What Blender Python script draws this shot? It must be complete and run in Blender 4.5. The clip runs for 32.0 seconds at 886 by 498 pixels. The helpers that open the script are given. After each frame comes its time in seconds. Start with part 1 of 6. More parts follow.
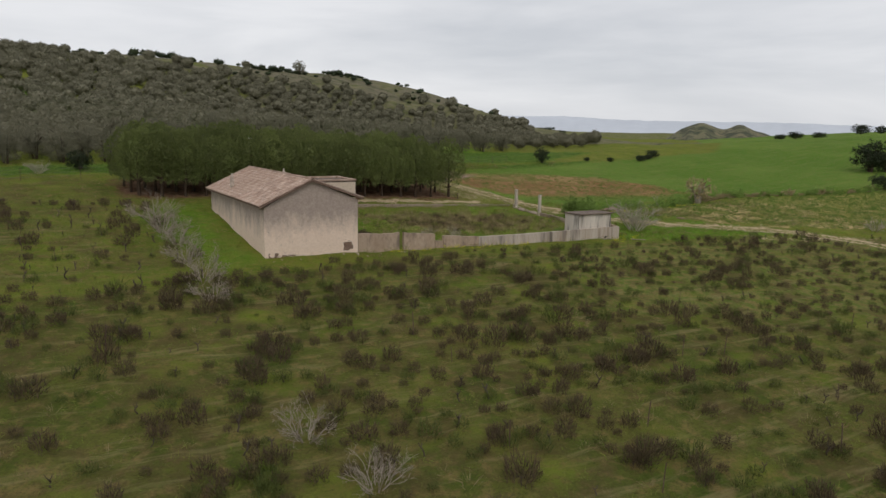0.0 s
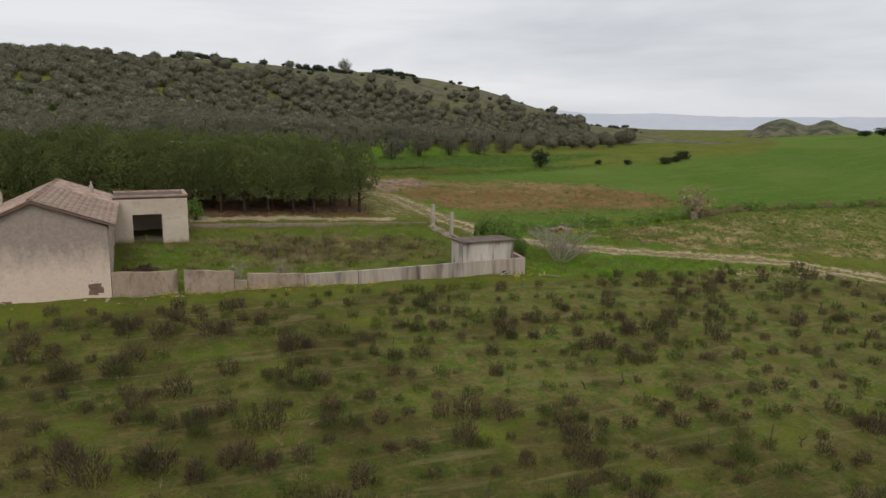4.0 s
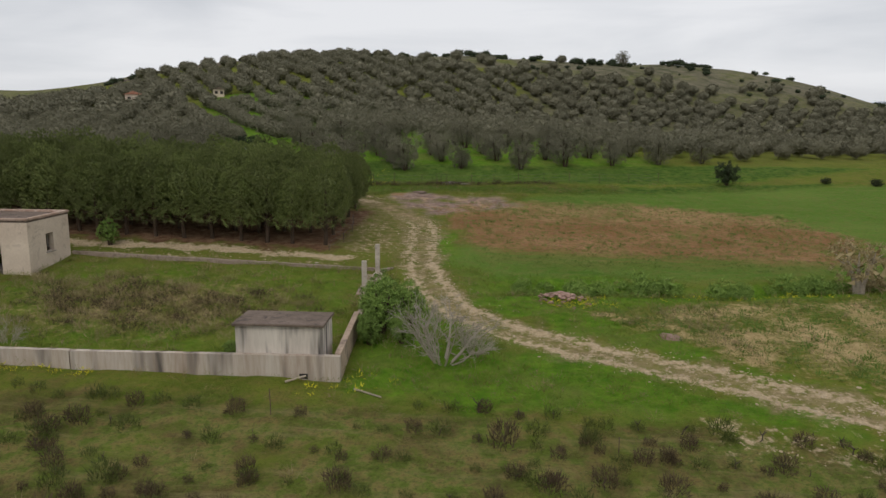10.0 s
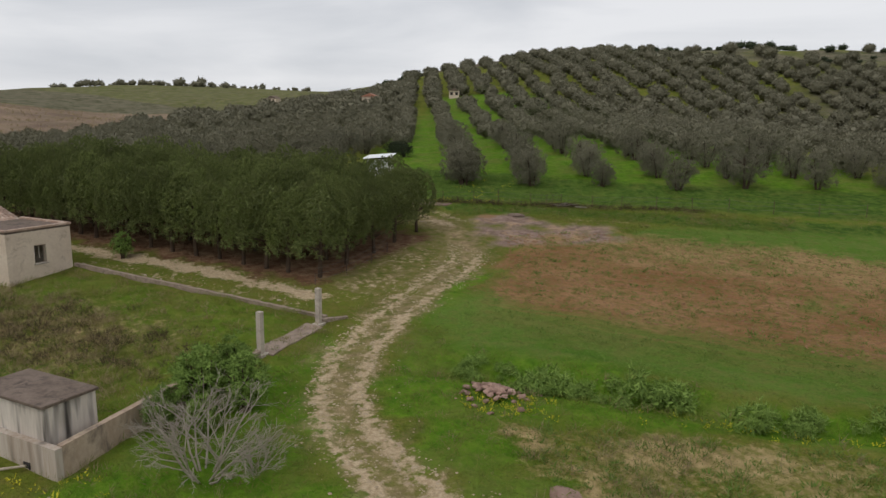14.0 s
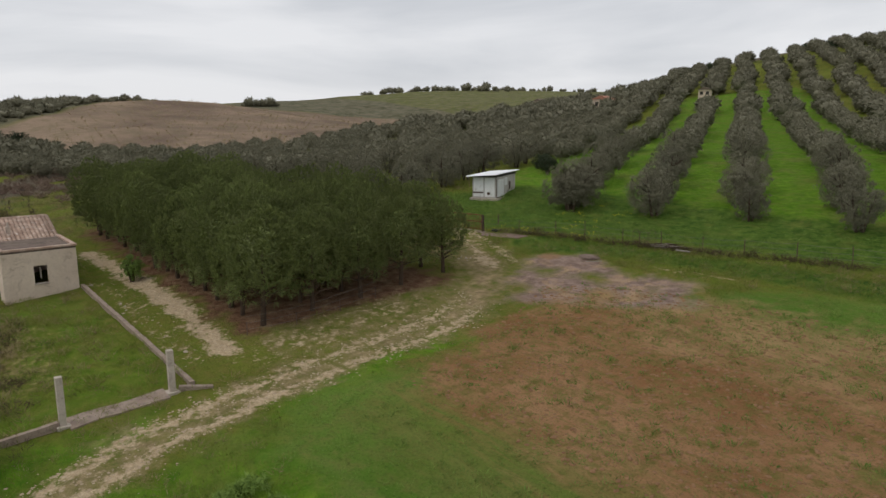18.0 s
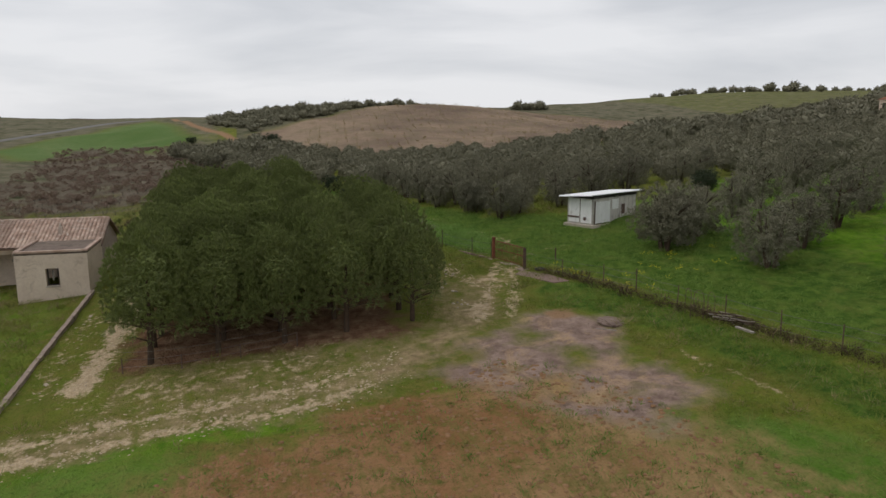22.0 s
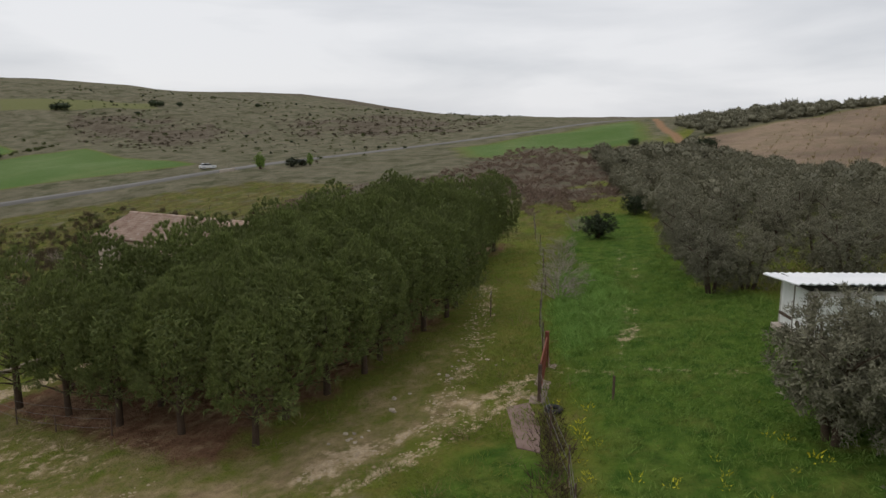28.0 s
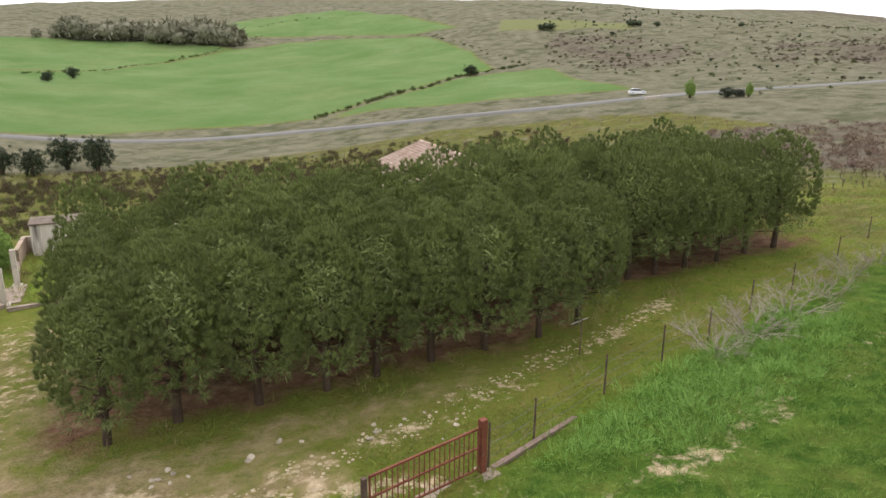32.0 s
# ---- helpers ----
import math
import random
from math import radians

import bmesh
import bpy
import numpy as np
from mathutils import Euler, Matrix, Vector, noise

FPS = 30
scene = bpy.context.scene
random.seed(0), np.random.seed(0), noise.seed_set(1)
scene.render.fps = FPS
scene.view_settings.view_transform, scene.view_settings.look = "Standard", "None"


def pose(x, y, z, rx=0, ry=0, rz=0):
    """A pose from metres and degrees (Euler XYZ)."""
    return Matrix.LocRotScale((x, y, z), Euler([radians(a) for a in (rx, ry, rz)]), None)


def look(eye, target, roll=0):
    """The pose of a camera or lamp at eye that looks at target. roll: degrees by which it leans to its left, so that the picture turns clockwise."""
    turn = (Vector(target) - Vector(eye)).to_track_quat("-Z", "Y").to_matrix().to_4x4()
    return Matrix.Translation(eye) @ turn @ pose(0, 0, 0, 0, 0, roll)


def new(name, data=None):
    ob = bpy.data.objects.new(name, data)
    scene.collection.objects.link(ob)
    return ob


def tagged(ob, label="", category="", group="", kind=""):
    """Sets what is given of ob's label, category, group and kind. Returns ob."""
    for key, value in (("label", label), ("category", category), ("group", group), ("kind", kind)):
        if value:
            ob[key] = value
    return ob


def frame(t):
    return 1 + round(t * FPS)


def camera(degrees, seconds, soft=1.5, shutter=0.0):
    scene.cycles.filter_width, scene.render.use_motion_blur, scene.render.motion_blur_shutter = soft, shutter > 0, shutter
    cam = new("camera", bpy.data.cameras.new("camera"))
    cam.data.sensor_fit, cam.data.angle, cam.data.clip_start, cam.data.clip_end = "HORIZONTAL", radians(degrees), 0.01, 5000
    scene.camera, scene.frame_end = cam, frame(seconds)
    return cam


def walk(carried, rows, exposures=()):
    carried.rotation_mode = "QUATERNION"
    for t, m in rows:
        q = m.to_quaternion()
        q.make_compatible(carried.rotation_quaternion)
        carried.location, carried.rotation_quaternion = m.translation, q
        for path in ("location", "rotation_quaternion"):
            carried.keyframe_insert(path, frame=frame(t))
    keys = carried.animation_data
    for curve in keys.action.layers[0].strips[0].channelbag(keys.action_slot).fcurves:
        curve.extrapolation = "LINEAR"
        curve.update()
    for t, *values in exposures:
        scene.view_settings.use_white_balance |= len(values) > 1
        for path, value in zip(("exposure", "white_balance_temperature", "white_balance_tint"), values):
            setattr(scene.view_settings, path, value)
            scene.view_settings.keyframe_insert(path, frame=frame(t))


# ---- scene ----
# seconds, x, y, z, yaw (left from +y), pitch, lean
cam = camera(63.41, 32.0)
ROWS = [
    (0, 0.19, 0.09, 15.81, -30.43, -9.54, 0.93),
    (0.5, 3.59, 0.96, 15.85, -29.98, -9.55, 0.81),
    (1, 6.96, 1.81, 15.88, -29.45, -9.58, 0.70),
    (1.5, 10.29, 2.65, 15.89, -28.61, -9.60, 0.60),
    (2, 13.57, 3.47, 15.91, -27.64, -9.63, 0.47),
    (2.5, 16.81, 4.26, 15.96, -26.54, -9.64, 0.42),
    (3, 19.97, 5.01, 16.02, -25.50, -9.61, 0.44),
    (3.5, 23.10, 5.80, 16.04, -24.41, -9.63, 0.40),
    (5.5, 35.55, 9.67, 16.26, -18.66, -9.71, 0.18),
    (6, 38.56, 10.75, 16.28, -16.89, -9.68, 0.15),
    (6.5, 41.50, 11.92, 16.31, -14.89, -9.71, 0.18),
    (7, 44.40, 13.17, 16.42, -12.84, -9.74, 0.21),
    (7.5, 47.27, 14.51, 16.54, -10.63, -9.78, 0.24),
    (8, 50.10, 15.93, 16.65, -8.10, -9.85, 0.23),
    (8.5, 52.91, 17.39, 16.78, -5.42, -9.94, 0.27),
    (9, 55.66, 18.94, 16.91, -2.46, -9.99, 0.33),
    (9.5, 58.33, 20.57, 17.06, 0.52, -10.08, 0.37),
    (10, 60.95, 22.33, 17.23, 3.14, -10.14, 0.38),
    (10.5, 63.46, 24.16, 17.36, 5.80, -10.18, 0.35),
    (11, 65.84, 26.06, 17.44, 8.85, -10.26, 0.30),
    (11.5, 68.19, 28.11, 17.56, 11.88, -10.31, 0.27),
    (12, 70.50, 30.28, 17.67, 14.44, -10.36, 0.28),
    (12.5, 72.68, 32.43, 17.84, 17.14, -10.38, 0.35),
    (13, 74.73, 34.68, 18.04, 20.16, -10.39, 0.50),
    (13.5, 76.71, 37.03, 18.29, 23.43, -10.45, 0.58),
    (14, 78.63, 39.38, 18.55, 26.83, -10.53, 0.60),
    (14.5, 80.53, 41.81, 18.80, 29.99, -10.56, 0.42),
    (16.5, 86.20, 53.02, 19.73, 42.34, -10.78, 0.23),
    (17, 87.10, 56.02, 19.80, 45.23, -10.77, -0.00),
    (17.5, 87.83, 59.06, 19.81, 48.04, -10.69, -0.19),
    (18, 88.34, 62.06, 19.78, 51.03, -10.58, -0.32),
    (18.5, 88.73, 65.05, 19.76, 53.70, -10.53, -0.39),
    (19, 89.05, 68.05, 19.78, 56.06, -10.47, -0.39),
    (19.5, 89.27, 70.95, 19.76, 58.83, -10.40, -0.27),
    (20, 89.34, 73.88, 19.75, 61.83, -10.35, -0.23),
    (20.5, 89.23, 76.92, 19.79, 64.97, -10.32, -0.28),
    (21, 88.86, 79.98, 19.85, 68.43, -10.30, -0.34),
    (21.5, 88.29, 83.04, 19.89, 71.85, -10.28, -0.26),
    (22, 87.57, 86.03, 19.87, 75.10, -10.23, -0.21),
    (22.5, 86.71, 88.92, 19.80, 78.19, -10.18, -0.16),
    (23, 85.70, 91.76, 19.73, 81.26, -10.08, -0.06),
    (23.5, 84.50, 94.50, 19.68, 84.69, -10.00, 0.03),
    (24, 83.09, 97.05, 19.72, 88.36, -10.00, 0.05),
    (24.5, 81.50, 99.43, 19.83, 92.03, -10.06, 0.03),
    (26.5, 74.09, 107.52, 20.32, 105.29, -10.29, 0.14),
    (27, 72.04, 109.32, 20.37, 108.86, -10.32, 0.08),
    (27.5, 69.82, 110.98, 20.45, 112.72, -10.33, 0.09),
    (28, 67.45, 112.51, 20.55, 116.85, -10.36, 0.17),
    (28.5, 64.94, 113.86, 20.63, 121.30, -10.44, 0.15),
    (29, 62.38, 114.96, 20.70, 126.06, -11.12, 0.23),
    (29.5, 59.77, 115.89, 20.67, 131.08, -13.06, 0.27),
    (30, 57.11, 116.74, 20.68, 135.79, -15.18, 0.30),
    (30.5, 54.45, 117.41, 20.77, 140.29, -16.25, 0.27),
    (31, 51.80, 117.84, 20.90, 144.99, -16.45, 0.32),
    (31.5, 49.15, 118.04, 21.10, 150.09, -16.57, 0.40),
    (32, 46.60, 118.10, 21.30, 155.43, -16.67, 0.43),
]


def aim(x, y, z, yaw, pitch, lean):
    a, b = radians(yaw), radians(pitch)
    eye = Vector((x, y, z))
    return look(eye, eye + Vector((-math.sin(a) * math.cos(b), math.cos(a) * math.cos(b), math.sin(b))), lean)


EXPOSURE = [(0.0, 0.0), (29.0, 0.0), (29.5, 0.2), (30.0, 0.5), (30.5, 0.87), (31.0, 1.1), (32.0, 1.22)]
walk(cam, [(r[0], aim(*r[1:])) for r in ROWS], EXPOSURE)

# ---- sky and light: bright overcast ----
SUN_EL, SUN_AZ = radians(48), radians(200)
world = bpy.data.worlds.new("overcast_sky")
scene.world = world
world.use_nodes = True
wt = world.node_tree
wt.nodes.clear()
w_out = wt.nodes.new("ShaderNodeOutputWorld")
w_bg = wt.nodes.new("ShaderNodeBackground")
w_sky = wt.nodes.new("ShaderNodeTexSky")
w_sky.sky_type, w_sky.sun_disc = "NISHITA", False
w_sky.sun_elevation, w_sky.sun_rotation = SUN_EL, SUN_AZ
w_dim = wt.nodes.new("ShaderNodeVectorMath")
w_dim.operation = "SCALE"
w_dim.inputs[3].default_value = 0.06
wt.links.new(w_sky.outputs[0], w_dim.inputs[0])
w_co = wt.nodes.new("ShaderNodeTexCoord")
w_map = wt.nodes.new("ShaderNodeMapping")
w_map.inputs["Scale"].default_value = (1.0, 1.0, 5.5)
wt.links.new(w_co.outputs["Generated"], w_map.inputs[0])
w_cloud = wt.nodes.new("ShaderNodeTexNoise")
w_cloud.inputs["Scale"].default_value = 2.1
w_cloud.inputs["Detail"].default_value = 7
w_cloud.inputs["Roughness"].default_value = 0.5
w_cloud.inputs["Distortion"].default_value = 0.35
wt.links.new(w_map.outputs[0], w_cloud.inputs["Vector"])
w_ramp = wt.nodes.new("ShaderNodeValToRGB")
w_ramp.color_ramp.elements[0].position, w_ramp.color_ramp.elements[0].color = 0.33, (0.62, 0.64, 0.68, 1)
w_ramp.color_ramp.elements[1].position, w_ramp.color_ramp.elements[1].color = 0.60, (0.84, 0.845, 0.87, 1)
wt.links.new(w_cloud.outputs[0], w_ramp.inputs[0])
w_mix = wt.nodes.new("ShaderNodeMix")
w_mix.data_type = "RGBA"
w_mix.inputs[0].default_value = 0.92
wt.links.new(w_dim.outputs[0], w_mix.inputs[6])
wt.links.new(w_ramp.outputs[0], w_mix.inputs[7])
wt.links.new(w_mix.outputs[2], w_bg.inputs[0])
w_bg.inputs[1].default_value = 1.0
wt.links.new(w_bg.outputs[0], w_out.inputs[0])

sun_data = bpy.data.lights.new("sun", "SUN")
sun_data.energy, sun_data.angle, sun_data.color = 0.7, radians(25), (1.0, 0.96, 0.9)
sun = new("sun", sun_data)
sun.matrix_basis = look((0, 0, 80), Vector((0, 0, 80)) - Vector((math.sin(SUN_AZ) * math.cos(SUN_EL), math.cos(SUN_AZ) * math.cos(SUN_EL), math.sin(SUN_EL))))

# ---- materials ----
def nodes_of(m):
    m.use_nodes = True
    nt = m.node_tree
    return nt, nt.nodes["Principled BSDF"]


def add(nt, kind, **sets):
    n = nt.nodes.new(kind)
    for k, v in sets.items():
        n.inputs[k.replace("_", " ").title() if k.islower() else k].default_value = v
    return n


def noise_node(nt, scale, detail=4.0, rough=0.55, vec=None, dist=0.0):
    n = nt.nodes.new("ShaderNodeTexNoise")
    n.inputs["Scale"].default_value, n.inputs["Detail"].default_value = scale, detail
    n.inputs["Roughness"].default_value, n.inputs["Distortion"].default_value = rough, dist
    if vec is not None:
        nt.links.new(vec, n.inputs["Vector"])
    return n.outputs[0]


def place(nt, stretch=None):
    g = nt.nodes.new("ShaderNodeNewGeometry")
    out = g.outputs["Position"]
    if stretch:
        m = nt.nodes.new("ShaderNodeMapping")
        m.inputs["Scale"].default_value = stretch
        nt.links.new(out, m.inputs[0])
        out = m.outputs[0]
    return out


def ramp(nt, fac, lo, hi, a=(0, 0, 0), b=(1, 1, 1)):
    r = nt.nodes.new("ShaderNodeValToRGB")
    r.color_ramp.elements[0].position, r.color_ramp.elements[0].color = lo, (*a, 1)
    r.color_ramp.elements[1].position, r.color_ramp.elements[1].color = hi, (*b, 1)
    nt.links.new(fac, r.inputs[0])
    return r.outputs[0]


def mix(nt, fac, a, b, mode="MIX"):
    n = nt.nodes.new("ShaderNodeMix")
    n.data_type, n.blend_type = "RGBA", mode
    for v, i in ((fac, 0), (a, 6), (b, 7)):
        if isinstance(v, (int, float)):
            n.inputs[i].default_value = v
        elif isinstance(v, tuple):
            n.inputs[i].default_value = (*v, 1)
        else:
            nt.links.new(v, n.inputs[i])
    return n.outputs[2]


def calc(nt, op, a, b=0.0, c=0.0):
    n = nt.nodes.new("ShaderNodeMath")
    n.operation = op
    for i, v in enumerate((a, b, c)):
        if isinstance(v, (int, float)):
            n.inputs[i].default_value = v
        else:
            nt.links.new(v, n.inputs[i])
    return n.outputs[0]


def bump(nt, bsdf, h, strength, distance):
    b = nt.nodes.new("ShaderNodeBump")
    b.inputs["Strength"].default_value, b.inputs["Distance"].default_value = strength, distance
    nt.links.new(h, b.inputs["Height"])
    nt.links.new(b.outputs[0], bsdf.inputs["Normal"])


def surface(name, a, b, big=0.5, fine=9.0, rough=0.9, stain=None, rise=0.3, deep=0.02, metal=0.0, rnd=0.0, stretch=None, stain_at=(0.5, 0.68), streaky=False):
    """Two tones mixed at two scales, with an optional third tone as stains."""
    m = bpy.data.materials.new(name)
    nt, p = nodes_of(m)
    v = place(nt, stretch)
    n1, n2 = noise_node(nt, big, 4, 0.6, v), noise_node(nt, fine, 5, 0.65, v)
    col = mix(nt, ramp(nt, calc(nt, "ADD", calc(nt, "MULTIPLY", n1, 0.6), calc(nt, "MULTIPLY", n2, 0.4)), 0.36, 0.64), a, b)
    if stain:
        col = mix(nt, ramp(nt, noise_node(nt, big * 2.3, 2 if streaky else 6, 0.5 if streaky else 0.7, v, 0.1 if streaky else 0.6), *stain_at), col, stain)
    if rnd:
        o = nt.nodes.new("ShaderNodeObjectInfo")
        hsv = nt.nodes.new("ShaderNodeHueSaturation")
        nt.links.new(calc(nt, "ADD", calc(nt, "MULTIPLY", o.outputs["Random"], 2 * rnd), 1 - rnd), hsv.inputs["Value"])
        nt.links.new(col, hsv.inputs["Color"])
        col = hsv.outputs[0]
    nt.links.new(col, p.inputs["Base Color"])
    p.inputs["Roughness"].default_value, p.inputs["Metallic"].default_value = rough, metal
    p.inputs["Specular IOR Level"].default_value = 0.25
    bump(nt, p, n2, rise, deep)
    return m


def leafy(name, a, b, c, rough=0.75, per=True, big=0.9, lump=0.6):
    """Foliage: tone varies leaf by leaf, over the crown and from plant to plant."""
    m = bpy.data.materials.new(name)
    nt, p = nodes_of(m)
    g = nt.nodes.new("ShaderNodeNewGeometry")
    col = mix(nt, g.outputs["Random Per Island"], a, b)
    n1 = noise_node(nt, big, 3, 0.6, g.outputs["Position"])
    col = mix(nt, calc(nt, "MULTIPLY", ramp(nt, n1, 0.42, 0.66), lump), col, c)
    o = nt.nodes.new("ShaderNodeObjectInfo")
    hsv = nt.nodes.new("ShaderNodeHueSaturation")
    nt.links.new(calc(nt, "ADD", calc(nt, "MULTIPLY", o.outputs["Random"], 0.36), 0.82), hsv.inputs["Value"])
    nt.links.new(col, hsv.inputs["Color"])
    nt.links.new(hsv.outputs[0], p.inputs["Base Color"])
    p.inputs["Roughness"].default_value = rough
    p.inputs["Specular IOR Level"].default_value = 0.2
    return m


M_PINE = leafy("pine_needles", (0.095, 0.123, 0.0342), (0.247, 0.29, 0.0902), (0.147, 0.157, 0.0665))
M_OLIVE = leafy("olive_leaves", (0.132, 0.126, 0.082), (0.22, 0.207, 0.14), (0.152, 0.144, 0.097))
M_BUSH = leafy("bush_leaves", (0.096, 0.156, 0.03), (0.228, 0.324, 0.072), (0.132, 0.204, 0.042))
M_OAK = leafy("dark_oak_leaves", (0.02, 0.03, 0.014), (0.05, 0.062, 0.028), (0.03, 0.042, 0.02))
M_SHRUB = leafy("dry_weed_stems", (0.042, 0.034, 0.017), (0.12, 0.088, 0.048), (0.075, 0.045, 0.032))
M_WEED = leafy("green_weed_leaves", (0.05, 0.068, 0.016), (0.115, 0.135, 0.032), (0.075, 0.09, 0.022))
M_BLADE = leafy("grass_blades", (0.1, 0.14, 0.02), (0.2, 0.245, 0.035), (0.22, 0.2, 0.055), big=0.35)
M_LUSH = leafy("lush_grass_blades", (0.1, 0.175, 0.03), (0.18, 0.27, 0.05), (0.17, 0.22, 0.05), big=0.35)
# tall grass green, colour lifted further to offset shade among its own blades
M_TALL = leafy("brightened_tall_blades", (0.14, 0.26, 0.05), (0.26, 0.4, 0.1), (0.18, 0.3, 0.07), big=0.35)
M_YELLOW = leafy("yellow_flowers", (0.55, 0.5, 0.02), (0.8, 0.72, 0.05), (0.6, 0.55, 0.05))
M_STRAW = leafy("straw_tufts", (0.2, 0.16, 0.08), (0.36, 0.29, 0.15), (0.24, 0.17, 0.1))
M_TWIG = surface("grey_bare_twigs", (0.28, 0.235, 0.19), (0.45, 0.395, 0.325), 1.0, 12)
M_TWIG_GREY = surface("dull_grey_twigs", (0.25, 0.205, 0.165), (0.42, 0.355, 0.29), 1.0, 12)
M_BARK = surface("dark_bark", (0.045, 0.029, 0.019), (0.1, 0.068, 0.046), 1.5, 16, deep=0.03)
M_VINEWOOD = surface("dark_vine_wood", (0.045, 0.034, 0.026), (0.11, 0.085, 0.065), 2, 20)
M_PLASTER = surface("weathered_pink_plaster", (0.42, 0.34, 0.275), (0.58, 0.485, 0.4), 0.35, 5, stain=(0.24, 0.2, 0.175), stain_at=(0.5, 0.72))
M_PLASTER_WHITE = surface("pale_lime_plaster", (0.58, 0.465, 0.365), (0.73, 0.61, 0.49), 0.5, 6, stain=(0.4, 0.31, 0.235), stain_at=(0.55, 0.75))
M_CEMENT = surface("streaked_grey_cement", (0.36, 0.27, 0.2), (0.56, 0.49, 0.42), 0.5, 6, stain=(0.12, 0.1, 0.085), stretch=(1.2, 1.2, 0.14), stain_at=(0.48, 0.72), streaky=True)
M_WALL = surface("rusty_yard_wall", (0.34, 0.24, 0.17), (0.52, 0.405, 0.305), 0.45, 6, stain=(0.19, 0.145, 0.115), stretch=(1.0, 1.0, 0.5), stain_at=(0.48, 0.68))
M_WETSLAB = surface("dark_stained_concrete", (0.17, 0.11, 0.09), (0.27, 0.19, 0.16), 0.9, 8)
M_TANK = surface("black_streaked_render", (0.52, 0.455, 0.39), (0.72, 0.65, 0.57), 0.7, 7, stain=(0.075, 0.066, 0.058), stretch=(1.2, 1.2, 0.14), stain_at=(0.52, 0.7), streaky=True)
M_SLAB = surface("brownish_roof_slab", (0.12, 0.088, 0.068), (0.21, 0.16, 0.128), 0.9, 8, stain=(0.08, 0.062, 0.05))
M_TILE = surface("aged_clay_tiles", (0.3, 0.19, 0.14), (0.52, 0.39, 0.31), 1.2, 9, stain=(0.6, 0.52, 0.45), rnd=0.18, stain_at=(0.55, 0.7))
M_TILE_BED = surface("tile_bed", (0.16, 0.1, 0.075), (0.25, 0.17, 0.13), 1.2, 9)
M_CONCRETE = surface("pale_concrete", (0.4, 0.34, 0.28), (0.56, 0.49, 0.41), 0.9, 11, stain=(0.28, 0.24, 0.21))
M_DIRTCON = surface("earth_stained_concrete", (0.25, 0.185, 0.145), (0.38, 0.3, 0.24), 1.0, 10, stain=(0.16, 0.125, 0.095))
M_DARK = surface("dark_interior_plaster", (0.1, 0.085, 0.075), (0.18, 0.155, 0.135), 0.7, 6)
M_RUST = surface("rusted_red_paint", (0.13, 0.035, 0.022), (0.24, 0.085, 0.05), 2, 18, rough=0.75, stain=(0.3, 0.19, 0.13), stain_at=(0.6, 0.75))
M_STEEL = surface("rusted_steel_post", (0.07, 0.045, 0.035), (0.15, 0.1, 0.075), 3, 25, rough=0.8)
M_WIRE = surface("dull_fence_wire", (0.12, 0.11, 0.1), (0.22, 0.2, 0.18), 3, 25, rough=0.6, metal=0.6)
M_HUT = surface("white_painted_panels", (0.7, 0.7, 0.68), (0.82, 0.82, 0.8), 0.9, 8, stain=(0.42, 0.4, 0.37), stretch=(1.5, 1.5, 0.5), stain_at=(0.56, 0.76))
M_HUT_ROOF = surface("white_corrugated_sheet", (0.76, 0.77, 0.78), (0.86, 0.86, 0.86), 0.8, 6, rough=0.55)
M_TIMBER = surface("weathered_grey_timber", (0.2, 0.17, 0.14), (0.36, 0.32, 0.28), 1.5, 14, stretch=(3, 3, 1))
M_STONE = surface("pale_field_stone", (0.32, 0.26, 0.2), (0.5, 0.42, 0.33), 2, 12, rnd=0.2)
M_RUBBLE = surface("brick_rubble", (0.24, 0.145, 0.11), (0.38, 0.26, 0.21), 2, 12, rnd=0.3)
M_ASPHALT = surface("worn_asphalt", (0.14, 0.132, 0.12), (0.19, 0.18, 0.165), 0.2, 3, rise=0.1)
M_HUT_SIDE = surface("dirty_grey_panels", (0.42, 0.39, 0.35), (0.58, 0.55, 0.5), 0.9, 8, stain=(0.28, 0.25, 0.22), stretch=(1.5, 1.5, 0.5))
M_THICKET = leafy("reddish_thicket", (0.146, 0.0952, 0.0728), (0.258, 0.185, 0.14), (0.168, 0.134, 0.0784))
M_RUBBER = surface("black_rubber", (0.02, 0.02, 0.02), (0.035, 0.035, 0.035), 3, 20, rough=0.7)
M_CARPAINT = surface("white_car_paint", (0.72, 0.72, 0.72), (0.78, 0.78, 0.78), 1, 5, rough=0.25, rise=0.0)
M_CARGLASS = surface("dark_car_glass", (0.02, 0.022, 0.025), (0.03, 0.032, 0.035), 1, 5, rough=0.1, rise=0.0)
M_REDROOF = surface("red_tile_roof", (0.32, 0.14, 0.09), (0.44, 0.22, 0.15), 1, 8)
# near-black colour stands for the unlit depth of doorways, windows and holes
M_VOID = surface("unlit_window_void", (0.03, 0.026, 0.024), (0.05, 0.045, 0.04), 1, 5)


